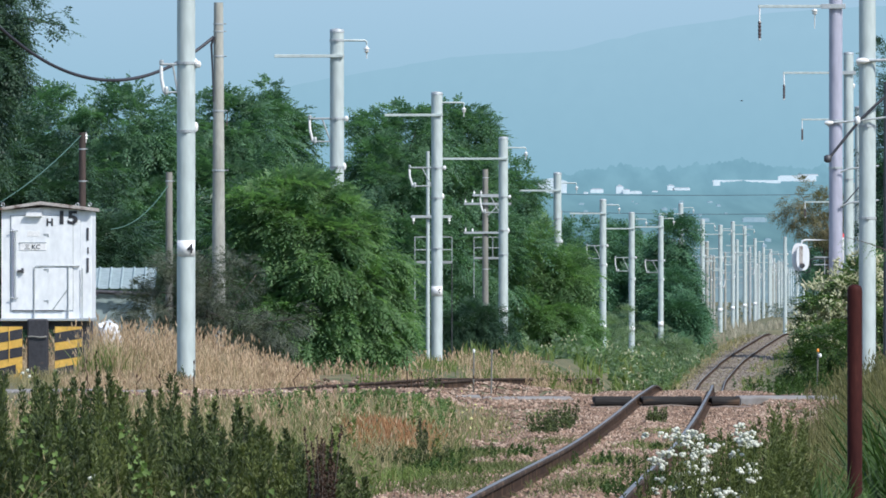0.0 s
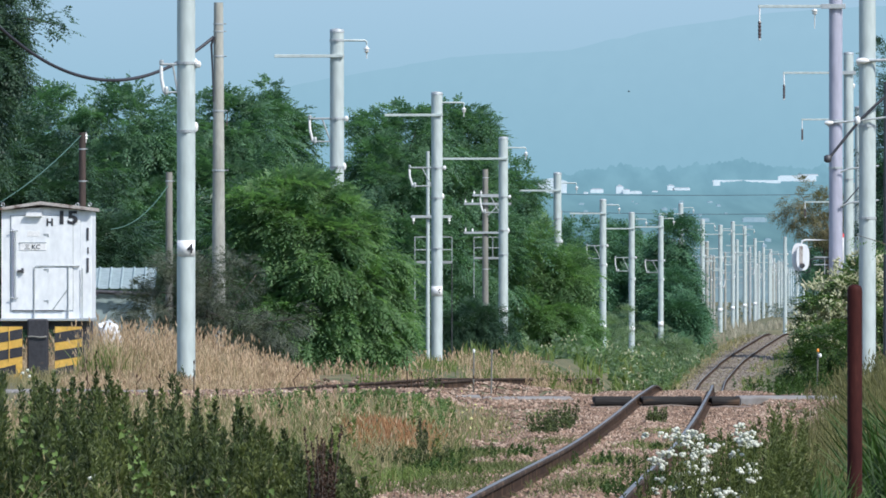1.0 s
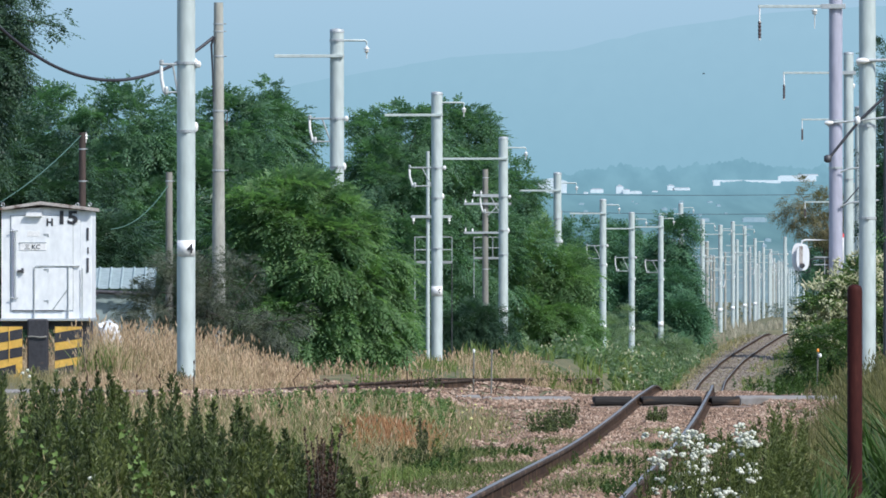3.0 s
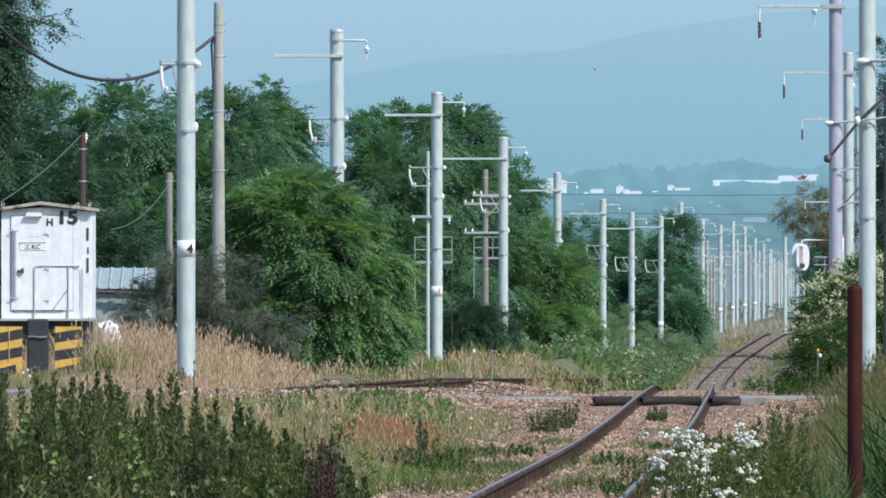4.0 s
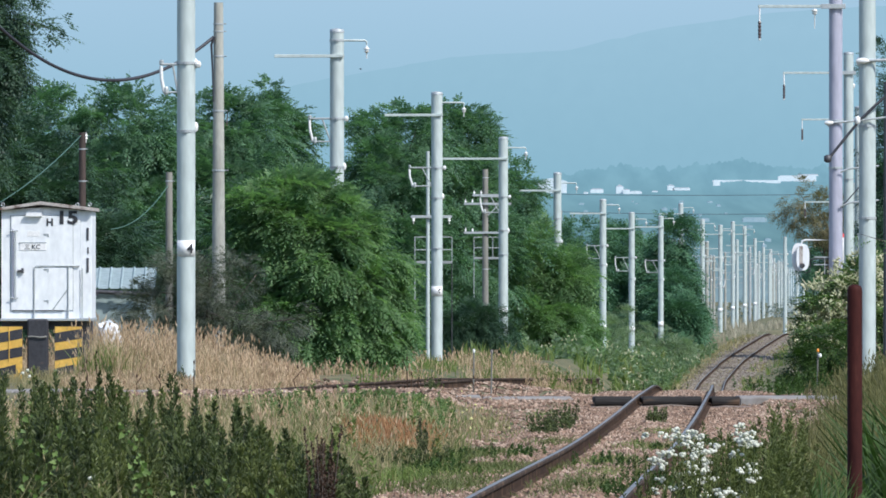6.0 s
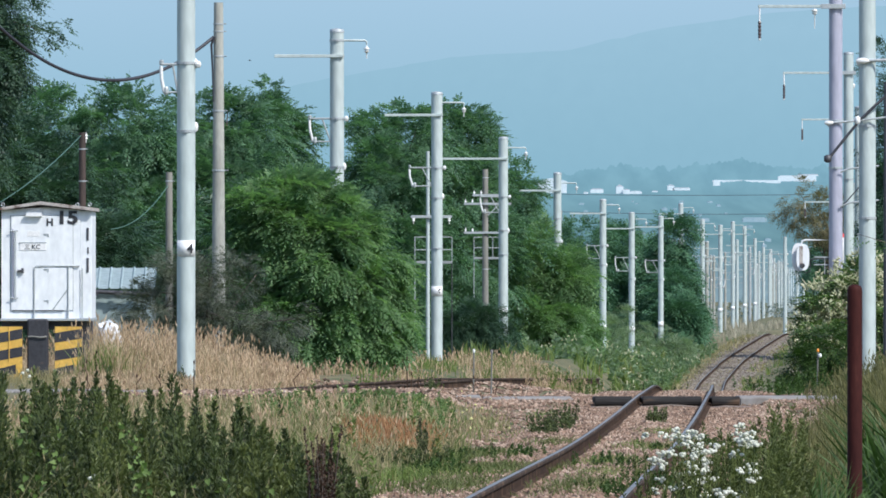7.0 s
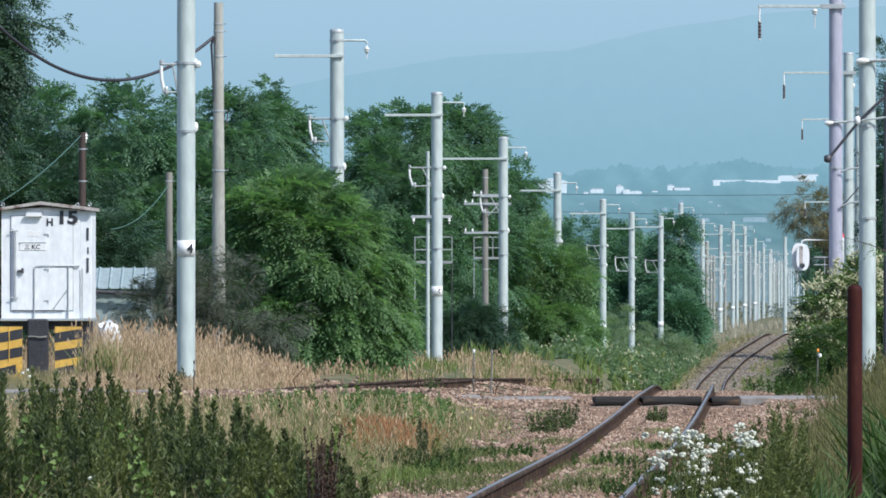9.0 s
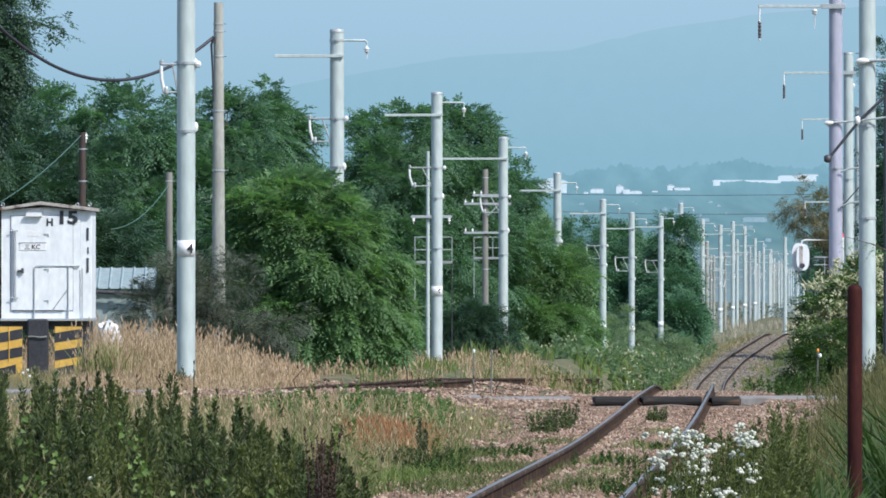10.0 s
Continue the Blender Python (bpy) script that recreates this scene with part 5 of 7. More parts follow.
for q in (-0.42, 0.62):
    part("insulator", insulator(Shape(), (q, 0, 0.03), 0.24, 0.06).mesh("insulator", M_PORCELAIN), mx, "white insulator")


def hanger(x_pole, y, z, x_end, drop, with_bell):
    """A pale outrigger that ends in a hanging rod insulator."""
    h = thing("hanger_arm", "pale outrigger arm with a dark hanging insulator", "bracket arm", "hanger arms", (x_pole, y, z))
    r = x_end - x_pole
    arm = part("arm", Shape().box((r, -0.2, -0.035), (0.16, -0.13, 0.035)).mesh("arm", M_POLE), h)
    part("collar", Shape().box((-0.35, -0.22, -0.055), (0.22, -0.15, 0.055)).mesh("collar", M_STEEL), h)
    rod = part("drop_rod", Shape().tube([(r + 0.03, -0.165, 0), (r + 0.03, -0.165, -drop * 0.45)], 0.022, 6).mesh("drop_rod", M_PLATE), h)
    s = Shape().lathe((r + 0.03, -0.165, -drop * 0.42), [(0.02, 0)] + [((0.042 if k % 2 else 0.03), -drop * 0.055 * k) for k in range(1, 10)] + [(0.012, -drop * 0.55)], 8)
    part("rod_insulator", s.mesh("rod_insulator", M_BROWNPORC), rod, "dark brown ribbed insulator")
    part("clamp", Shape().lathe((r + 0.03, -0.165, -drop), [(0.01, 0.0), (0.03, 0.02), (0.03, 0.06), (0.01, 0.07)], 6).mesh("clamp", M_PORCELAIN), rod)
    if with_bell:
        part("bell_insulator", insulator(Shape(), (r + 1.32, -0.165, -0.02), 0.5, 0.085).mesh("bell_insulator", M_PORCELAIN, True), arm, "white bell insulator")


hanger(9.2, 221, 8.18, 7.38, 0.80, True)
hanger(12.98, 302, 8.30, 10.88, 0.88, False)
hanger(16.3, 370, 7.88, 14.05, 0.85, False)
hanger(20.5, 470, 5.35, 18.0, 0.8, False)
hanger(22.9, 530, 5.10, 20.8, 0.8, False)


def bracket_tubes():
    b = thing("cantilever", "grey tubular cantilever with white insulator joints on a tall pole", "bracket arm", "cantilevers", (8.05, 179, 5.98))
    part("top_tube", Shape().tube([(-0.14, -0.2, 0), (1.4, -0.2, 0.05)], 0.03, 8).mesh("top_tube", M_STEEL, True), b)
    part("top_insulator", Shape().lathe((-0.22, -0.2, 0), [(0.025, 0), (0.055, 0.05), (0.06, 0.16), (0.035, 0.22), (0.02, 0.28)], 10, (1, 0, 0)).mesh("top_insulator", M_PORCELAIN, True), b, "white insulator")
    part("diagonal_tube", Shape().tube([(-0.75, -0.22, -1.86), (-0.15, -0.22, -1.12), (0.6, -0.22, -0.42)], 0.028, 8).mesh("diagonal_tube", M_DARKSTEEL, True), b, "dark diagonal tube")
    part("joint", Shape().lathe((-0.20, -0.22, -1.20), [(0.03, 0), (0.062, 0.03), (0.062, 0.11), (0.03, 0.15)], 10).mesh("joint", M_PORCELAIN, True), b, "white insulator joint")
    part("joint", Shape().lathe((-0.76, -0.22, -1.93), [(0.03, 0), (0.075, 0.03), (0.075, 0.12), (0.03, 0.15)], 10).mesh("joint", M_DARKSTEEL, True), b, "dark clamp")
    part("strut", Shape().tube([(-0.15, -0.22, -1.13), (0.5, -0.22, -1.05)], 0.02, 6).mesh("strut", M_STEEL), b)
    c = thing("cantilever", "grey tubular cantilever on a tall pole farther along", "bracket arm", "cantilevers", (9.2, 221, 5.45))
    part("top_tube", Shape().tube([(-0.16, -0.2, 0), (0.9, -0.2, 0.08)], 0.025, 8).mesh("top_tube", M_STEEL, True), c)
    part("top_insulator", Shape().lathe((-0.27, -0.2, 0), [(0.025, 0), (0.052, 0.04), (0.055, 0.13), (0.03, 0.2)], 10, (1, 0, 0)).mesh("top_insulator", M_PORCELAIN, True), c)
    for z in (-1.15, -1.95):
        part("lower_tube", Shape().tube([(0.1, -0.2, z), (0.3, -0.2, z + 0.08), (1.0, -0.2, z + 0.14)], 0.022, 8).mesh("lower_tube", M_STEEL, True), c)
    part("stay", Shape().tube([(0.1, -0.2, -2.0), (0.9, -0.2, -1.1)], 0.018, 6).mesh("stay", M_DARKSTEEL), c)


bracket_tubes()


def signal_disc():
    d = thing("oval_board", "white oval backboard with a grey horn box on a pipe arm", "signal board", "", (8.39, 221, 2.31))
    poly = [(0.16 * math.copysign(abs(math.cos(a)) ** 0.75, math.cos(a)) - 0.06, 0.33 * math.copysign(abs(math.sin(a)) ** 0.75, math.sin(a))) for a in np.linspace(0, 2 * math.pi, 25)[:-1]]
    part("board", Shape().prism(poly, -0.02, 0.02).mesh("board", M_PLATE), d, "white oval board")
    poly2 = [(x * 0.95 + 0.09, z * 0.94) for x, z in poly]
    part("box", Shape().prism(poly2, -0.22, -0.06).mesh("box", M_WHITE), d, "rounded white housing")
    part("lens", Shape().lathe((0.02, -0.22, -0.2), [(0.055, 0), (0.06, 0.03), (0.045, 0.06)], 12, (0, -1, 0)).mesh("lens", M_DARKSTEEL), d, "dark round opening")
    part("side_strip", Shape().box((-0.055, -0.225, -0.2), (0.03, -0.03, 0.26)).mesh("side_strip", M_ROOFTRIM), d)
    part("arm", Shape().tube([(0.0, 0.05, 0.2), (0.02, 0.05, 0.38), (0.1, 0.05, 0.40), (0.75, 0.05, 0.40)], 0.022, 8).mesh("arm", M_PLATE, True), d, "white pipe arm")
    part("conduit", Shape().tube([(0.05, 0, -0.32), (0.1, 0, -0.37), (0.2, 0, -0.34), (0.22, 0, -0.05), (0.75, 0, -0.03)], 0.016, 6).mesh("conduit", M_DARKSTEEL), d)
    part("side_frame", Shape().tube([(0.3, 0, 0.0), (0.72, 0, 0.0)], 0.012, 6).tube([(0.3, 0, -0.18), (0.72, 0, -0.18)], 0.012, 6).tube([(0.55, 0, 0.0), (0.55, 0, -0.4)], 0.012, 6).mesh("side_frame", M_STEEL), d, "thin wire frame")
    m = thing("marker_post", "white marker post with a red cap", "marker post", "", (9.72, 230, G(9.72, 230)))
    h = 2.9 - m.location.z
    part("post", Shape().tube([(0, 0, 0), (0, 0, h - 0.75)], 0.02, 8).mesh("post", M_DARKSTEEL), m)
    part("tube", Shape().lathe((0, 0, h - 0.78), [(0.03, 0), (0.055, 0.02), (0.055, 0.70), (0.05, 0.72)], 12).mesh("tube", M_PLATE, True), m, "white tube")
    part("cap", Shape().lathe((0, 0, h - 0.10), [(0.058, 0), (0.06, 0.07), (0.03, 0.11)], 12).mesh("cap", M_RED, True), m, "red cap")
    for q in (0.25, 0.48):
        part("rivet", Shape().lathe((0, -0.05, h - q), [(0.012, 0), (0.02, 0.01)], 8, (0, -1, 0)).mesh("rivet", M_DARKSTEEL), m)


signal_disc()


def rust_post():
    p = thing("steel_post", "round rust-red painted steel post with a domed top", "post", "", (2.40, 55, G(2.4, 55)))
    h = 1.955 - p.location.z
    prof = [(0.044, -0.3), (0.044, h - 0.04), (0.042, h - 0.022), (0.034, h - 0.008), (0.015, h)]
    part("shaft", Shape().lathe((0, 0, 0), prof, 24).mesh("shaft", M_RUST, True), p)


rust_post()

for x, y, z, top in ((0.54, 168, 0.56, M_PORCELAIN), (0.86, 168.4, 0.55, M_CONCRETE), (7.34, 185, 0.42, M_ORANGE)):
    p = thing("marker_peg", "thin stake with a small reflector on top", "stake", "marker pegs", (x, y, G(x, y)))
    h = z - p.location.z
    part("stick", Shape().tube([(0, 0, -0.1), (0.01, 0, h)], 0.016, 6).mesh("stick", M_OLDWOOD), p)
    part("reflector", Shape().lathe((0.01, 0, h - 0.02), [(0.012, 0), (0.024, 0.015), (0.026, 0.05), (0.012, 0.07)], 10).mesh("reflector", top, True), p, "round reflector")
    if top is M_ORANGE and x > 5:
        part("dot", Shape().lathe((0.05, -0.03, h - 0.12), [(0.02, 0), (0.036, 0.02), (0.036, 0.06), (0.015, 0.08)], 10).mesh("dot", M_PORCELAIN, True), p, "white dot")


# ---- wires ----
def cable(name, label, a, b, sag, r, material, n=24, category="cable"):
    a, b = np.array(a, float), np.array(b, float)
    t = np.linspace(0, 1, n)[:, None]
    pts = a + (b - a) * t - np.array([0, 0, 1.0]) * sag * 4 * t * (1 - t)
    return solo(name, Shape().tube(pts, r, 8).mesh(name, material, True), label, category)


cable("cable", "thick black sagging cable from the concrete pole", (-4.62, 189.9, 6.70), (-9.35, 185, 7.48), 1.27, 0.034, M_CABLE, 40)
solo("cable_tail", Shape().tube([(-4.60, 189.85, 6.70), (-4.66, 189.85, 6.55), (-4.64, 189.85, 6.1), (-4.62, 189.85, 5.4)], [0.03, 0.025, 0.018, 0.012], 8).mesh("cable_tail", M_CABLE, True), "black cable end running down the concrete pole", "cable")
cable("wire", "thin green wire from the tarred pole", (-9.02, 234.9, 5.35), (-10.6, 225, 3.6), 0.12, 0.012, M_WIREGREEN)
cable("wire", "thin green wire from the grey pole", (-6.85, 234.9, 4.1), (-8.1, 230, 3.0), 0.25, 0.012, M_WIREGREEN)
for wx, wy, wt in ((4.0, 900, 9.4), (40.0, 900, 9.3), (9.5, 760, 6.7), (31.6, 760, 6.6)):
    plain_pole("utility_pole", "far wooden pole that carries a wire", wx, wy, wt, 0.12, 0.1, M_OLDWOOD)
cable("wire", "thin far wire across the line", (4.0, 900, 9.3), (40.0, 900, 9.2), 0.25, 0.022, M_CABLE)
cable("wire", "thin far wire across the line", (9.5, 760, 6.6), (31.6, 760, 6.5), 0.15, 0.018, M_CABLE)


# ---- grass and weeds ----
R = np.random.default_rng(101)


def low(y):
    """The verge grows shorter towards the path."""
    return np.interp(y, [90, 110, 130, 140, 150], [0.50, 0.46, 0.27, 0.11, 0.04])


def meadow():
    # dry stand round the cabin and the near pole
    x, y = scatter(R, 10500, -8.6, -2.5, 164.5, 188)
    ok = (x > -6.35) | (y > 179)
    x, y = x[ok], y[ok]
    ok = np.abs(x - siding_x(y)) > 0.9
    x, y = x[ok], y[ok]
    hgt = np.interp(x, [-8.6, -6.5, -5.2, -4.4, -3.8, -3.1, -2.2], [0.70, 0.86, 0.86, 0.80, 0.52, 0.36, 0.12]) * R.uniform(0.3, 1.15, len(x)) * (1 + 0.22 * np.sin(2.3 * x + 0.4 * y))
    grass("dry_grass", "stand of tall straw-coloured dry grass", R, x, y, hgt, 0.011, L_DRY, 0.65, 0.30, 0.013, 0.13)
    x, y = scatter(R, 1500, -8.6, -6.3, 156, 174)
    grass("dry_grass", "short straw grass before the cabin", R, x, y, R.uniform(0.1, 0.32, len(x)), 0.010, L_OLIVE, 0.3, 0.35, 0.008, 0.08)
    x, y = scatter(R, 3600, -6.4, -2.7, 156.2, 165)
    ok = np.abs(x - siding_x(y)) > 0.8
    grass("dry_grass", "short straw grass along the slab path", R, x[ok], y[ok], R.uniform(0.08, 0.28, ok.sum()), 0.011, L_DRY, 0.5, 0.35, 0.011, 0.08)
    x, y = scatter(R, 900, -7.0, -5.6, 177, 179.6)
    grass("dry_grass", "straw stems before the white sack", R, x, y, R.uniform(0.5, 1.15, len(x)), 0.009, L_DRY, 0.6, 0.30, 0.010, 0.13)
    x, y = scatter(R, 700, -6.3, -5.4, 165, 178)
    grass("green_grass", "green tufts in the dry stand", R, x, y, R.uniform(0.3, 0.85, len(x)), 0.022, L_GRASS, 0, 0.3)
    # verge between path and near weeds
    x, y = scatter(R, 9000, -6.0, 0.9, 100, 150)
    ok = x < track_x(y) - 2.0
    x, y = x[ok], y[ok]
    grass("meadow_grass", "mixed olive and straw meadow grass", R, x, y, R.uniform(0.3, 1.0, len(x)) * low(y), 0.011, L_OLIVE, 0.35, 0.35, 0.010, 0.10)
    x, y = scatter(R, 4200, -5.5, 0.7, 95, 148)
    ok = x < track_x(y) - 2.1
    grass("green_grass", "fresh green verge grass", R, x[ok], y[ok], R.uniform(0.3, 1.0, ok.sum()) * low(y[ok]), 0.014, L_GRASS, 0, 0.35)
    x, y = scatter(R, 4200, -4.2, 0.0, 66, 105)
    ok = x < track_x(y) - 1.9
    grass("meadow_grass", "mixed olive and straw meadow grass", R, x[ok], y[ok], R.uniform(0.12, 0.5, ok.sum()), 0.008, L_OLIVE, 0.35, 0.35, 0.008, 0.08)
    x, y = scatter(R, 2300, -1.0, -0.2, 102, 112)
    grass("russet_grass", "patch of russet dry grass", R, x, y, R.uniform(0.18, 0.42, len(x)), 0.010, L_REDDRY, 0.5, 0.3, 0.008, 0.08)
    x, y = scatter(R, 4000, -5.5, 0.6, 98, 148)
    ok = x < track_x(y) - 2.2
    grass("dry_grass", "straw-coloured patches in the verge", R, x[ok], y[ok], R.uniform(0.4, 1.15, ok.sum()) * low(y[ok]), 0.010, L_DRY, 0.5, 0.3, 0.010, 0.09)
    # beyond the path
    x, y = scatter(R, 2800, -2.6, 4.0, 170, 250)
    ok = (x < track_x(y) - 2.0) & ((x < siding_x(y) - 0.75) | (y > 205))
    grass("meadow_grass", "rank grass round the siding and pole feet", R, x[ok], y[ok], R.uniform(0.10, 0.36, ok.sum()), 0.014, L_DRY, 0.4, 0.3, 0.016, 0.12)
    x, y = scatter(R, 4200, -2.2, 4.2, 172, 240)
    ok = (x < track_x(y) - 2.0) & ((x < siding_x(y) - 0.75) | (x > 1.2) & (y > 222))
    grass("green_grass", "green weeds beyond the path", R, x[ok], y[ok], R.uniform(0.12, 0.38, ok.sum()), 0.02, L_GRASS, 0, 0.35)
    x, y = scatter(R, 5000, -2.0, 13.5, 250, 520)
    ok = (x < track_x(y) - np.where(y > 300, 1.35, 1.9)) & (x > row_x(y) - 3)
    grass("rough_grass", "rough grass along the line", R, x[ok], y[ok], R.uniform(0.25, 0.7, ok.sum()), 0.05, L_GRASS, 0, 0.35)
    x, y = scatter(R, 5200, 15.0, 30.0, 560, 780)
    ok = np.abs(x - track_x(y)) > 1.5
    grass("dry_grass", "dry grass over the far rise", R, x[ok], y[ok], R.uniform(0.2, 0.8, ok.sum()), 0.04, L_DUSTY, 0, 0.35)
    x, y = scatter(R, 3600, 5.5, 24.0, 200, 620)
    ok = (x > track_x(y) + np.where(y > 300, 1.35, 1.9)) & (x < track_x(y) + 5)
    grass("rough_grass", "rough green grass on the far bank", R, x[ok], y[ok], R.uniform(0.2, 0.6, ok.sum()), 0.045, L_GRASS, 0, 0.35)
    x, y = scatter(R, 2200, 9.5, 19.5, 420, 590)
    ok = (x < track_x(y) - 1.2) & (x > track_x(y) - 4.5)
    grass("rough_grass", "short grass along the edge of the far ballast", R, x[ok], y[ok], R.uniform(0.12, 0.4, ok.sum()), 0.05, L_SCRUB, 0, 0.4)
    # bank on the other side, near
    x, y = scatter(R, 8200, 4.4, 9.6, 112, 190)
    ok = x > track_x(y) + 2.3
    hgt = R.uniform(0.15, 0.55, ok.sum()) * np.interp(x[ok] - track_x(y[ok]), [2.3, 3.2, 5], [0.3, 1.0, 1.5])
    grass("meadow_grass", "straw and olive grass on the bank", R, x[ok], y[ok], hgt, 0.010, L_BANK, 0.4, 0.3, 0.012, 0.12)
    x, y = scatter(R, 1300, 5.0, 9.6, 130, 190)
    ok = x > track_x(y) + 4.0
    grass("dry_grass", "pale dry grass on the bank", R, x[ok], y[ok], R.uniform(0.3, 0.9, ok.sum()), 0.012, L_DRY, 0.6, 0.25, 0.014, 0.14)
    # tall mixed grass on the bank, before the crossing
    x, y = scatter(R, 6500, 2.6, 5.8, 72, 116)
    ok = (x > 0.0375 * y) & (x > track_x(y) + 1.5)
    x, y = x[ok], y[ok]
    hgt = np.interp(x / y, [0.0375, 0.041, 0.045], [0.35, 0.65, 0.9]) * R.uniform(0.5, 1.1, len(x))
    grass("tall_grass", "tall olive grass gone to seed on the bank", R, x, y, hgt, 0.008, L_BANK, 0.45, 0.3, 0.007, 0.10)
    x, y = scatter(R, 2600, 2.6, 5.8, 72, 112)
    ok = (x > 0.036 * y) & (x > track_x(y) + 1.4)
    x, y = x[ok], y[ok]
    grass("tall_grass", "green tall grass on the bank", R, x, y, R.uniform(0.2, 0.7, len(x)), 0.010, L_BANK, 0, 0.35)
    # low lush grass in front
    x, y = scatter(R, 3000, 1.45, 2.45, 42, 58)
    ok = (x > 0.032 * y) & (x < 0.0418 * y)
    x, y = x[ok], y[ok]
    grass("long_grass", "lush green grass at the foot of the post", R, x, y, R.uniform(0.35, 0.85, len(x)), 0.020, L_LUSH, 0, 0.35)
    # thin grass coming up through the ballast
    x, y = scatter(R, 5200, -1.2, 5.5, 68, 148)
    ok = np.abs(x - track_x(y)) < 2.2
    x, y = x[ok], y[ok]
    grass("ballast_grass", "thin short grass coming up through the ballast", R, x, y, R.uniform(0.03, 0.13, len(x)), 0.008, L_GRASS, 0, 0.4, z=np.maximum(ground_z(x, y), track_z(y) - 0.20))
    # turf between and beside the rails: offset from the track, distance, their spread, blades
    for off, far, wide, deep, n in ((0.0, 82, 0.16, 2.6, 2600), (0.02, 90, 0.12, 1.6, 700), (-0.05, 98, 0.15, 1.6, 1100), (0.1, 109, 0.15, 1.6, 700), (-1.05, 93, 0.26, 2.2, 2400), (-1.15, 83, 0.24, 2.4, 2000), (-1.6, 104, 0.3, 2.0, 1200), (-1.0, 113, 0.2, 1.5, 600), (0.15, 121, 0.15, 1.4, 450), (1.2, 104, 0.2, 2.0, 500), (-1.75, 91, 0.3, 2.5, 1500)):
        y = R.normal(far, deep, n)
        side = R.normal(off, wide, n)
        side = np.where(np.abs(np.abs(side) - 0.5665) < 0.08, side * 0.8, side)
        x = track_x(y) + side
        grass("ballast_turf", "patch of short olive turf in the ballast", R, x, y, R.uniform(0.03, 0.13, n), 0.010, L_GRASS if n % 200 else L_HERB, 0.1, 0.5, 0.006, 0.03, z=np.maximum(ground_z(x, y), track_z(y) - 0.14))
    y = R.uniform(300, 600, 9000)
    side = R.uniform(-2.3, 2.0, 9000)
    x = track_x(y) + side
    ok = ((side > -2.1) & (side < -1.0)) | ((side > 1.1) & (side < 1.9) & (np.sin(y * 0.13) > -0.3)) | ((np.abs(side) < 0.4) & (np.sin(y * 0.21 + 1.0) > 0.45))
    x, y, side = x[ok], y[ok], side[ok]
    grass("ballast_grass", "short dusty grass on the far ballast", R, x, y, R.uniform(0.05, 0.14, len(x)) * np.where(side < -1.3, 1.8, 1.0), 0.05, L_OLIVE, 0, 0.4, z=np.maximum(ground_z(x, y), track_z(y) - 0.16))
    # tufts on the rise between siding and main line
    for leaves, n, tall, label in ((L_DRY, 1500, 0.5, "straw tufts between siding and main line"), (L_GRASS, 1800, 0.36, "green tufts between siding and main line")):
        x, y = scatter(R, n, 0.6, 3.4, 206, 238)
        ok = x < track_x(y) - 2.0
        grass("rank_grass", label, R, x[ok], y[ok], tall * R.uniform(0.35, 1.0, ok.sum()), 0.014, leaves, 0.3, 0.3, 0.012, 0.1)
    # weeds in the ballast
    for i, (cx, cy, n, h, sx, sy) in enumerate(((1.32, 122, 120, 0.30, 0.10, 0.8), (1.62, 126, 120, 0.34, 0.09, 0.8), (3.0, 131, 110, 0.22, 0.07, 0.7), (1.75, 96, 160, 0.16, 0.18, 1.8), (0.35, 104, 160, 0.10, 0.25, 1.8), (0.05, 92, 170, 0.14, 0.2, 2.0), (1.9, 84, 220, 0.16, 0.16, 2.2), (1.5, 79, 160, 0.12, 0.14, 1.8), (0.9, 106, 100, 0.09, 0.2, 1.4), (3.2, 112, 120, 0.12, 0.15, 1.5), (-0.35, 98, 200, 0.2, 0.25, 2.5), (4.6, 210, 160, 0.35, 0.35, 4.0), (2.45, 108, 90, 0.10, 0.1, 1.2), (-4.55, 161.2, 90, 0.32, 0.13, 0.3), (-0.2, 168, 80, 0.4, 0.1, 0.5))):
        x, y = R.normal(cx, sx, n), R.normal(cy, sy, n)
        z = np.maximum(ground_z(x, y), track_z(y) - 0.16)
        v, f, s = leafy_stalks(R, x[:n // 4], y[:n // 4], z[:n // 4], h * R.uniform(0.5, 1.1, n // 4), 0.055 if h < 0.2 else 0.075, 34, 0.9, 0.4)
        solo("weed_tuft", mesh_from("weed_tuft", v, f, L_MUGWORT if h > 0.18 else L_LUSH), "low green weed tuft growing in the ballast", "weed", "stuff")


meadow()
stones("siding_stones", 5000, np.random.default_rng(8), 153, 205, 1.2, 0.05, "grey-brown stones between the siding rails", centre=siding_x, level=lambda x, y: ground_z(x, y))


stones("path_gravel", 5200, np.random.default_rng(18), 144.5, 159, 3.6, 0.045, "grey-brown gravel along the slab path", centre=lambda y: -1.6 + 0 * y, level=lambda x, y: ground_z(x, y))


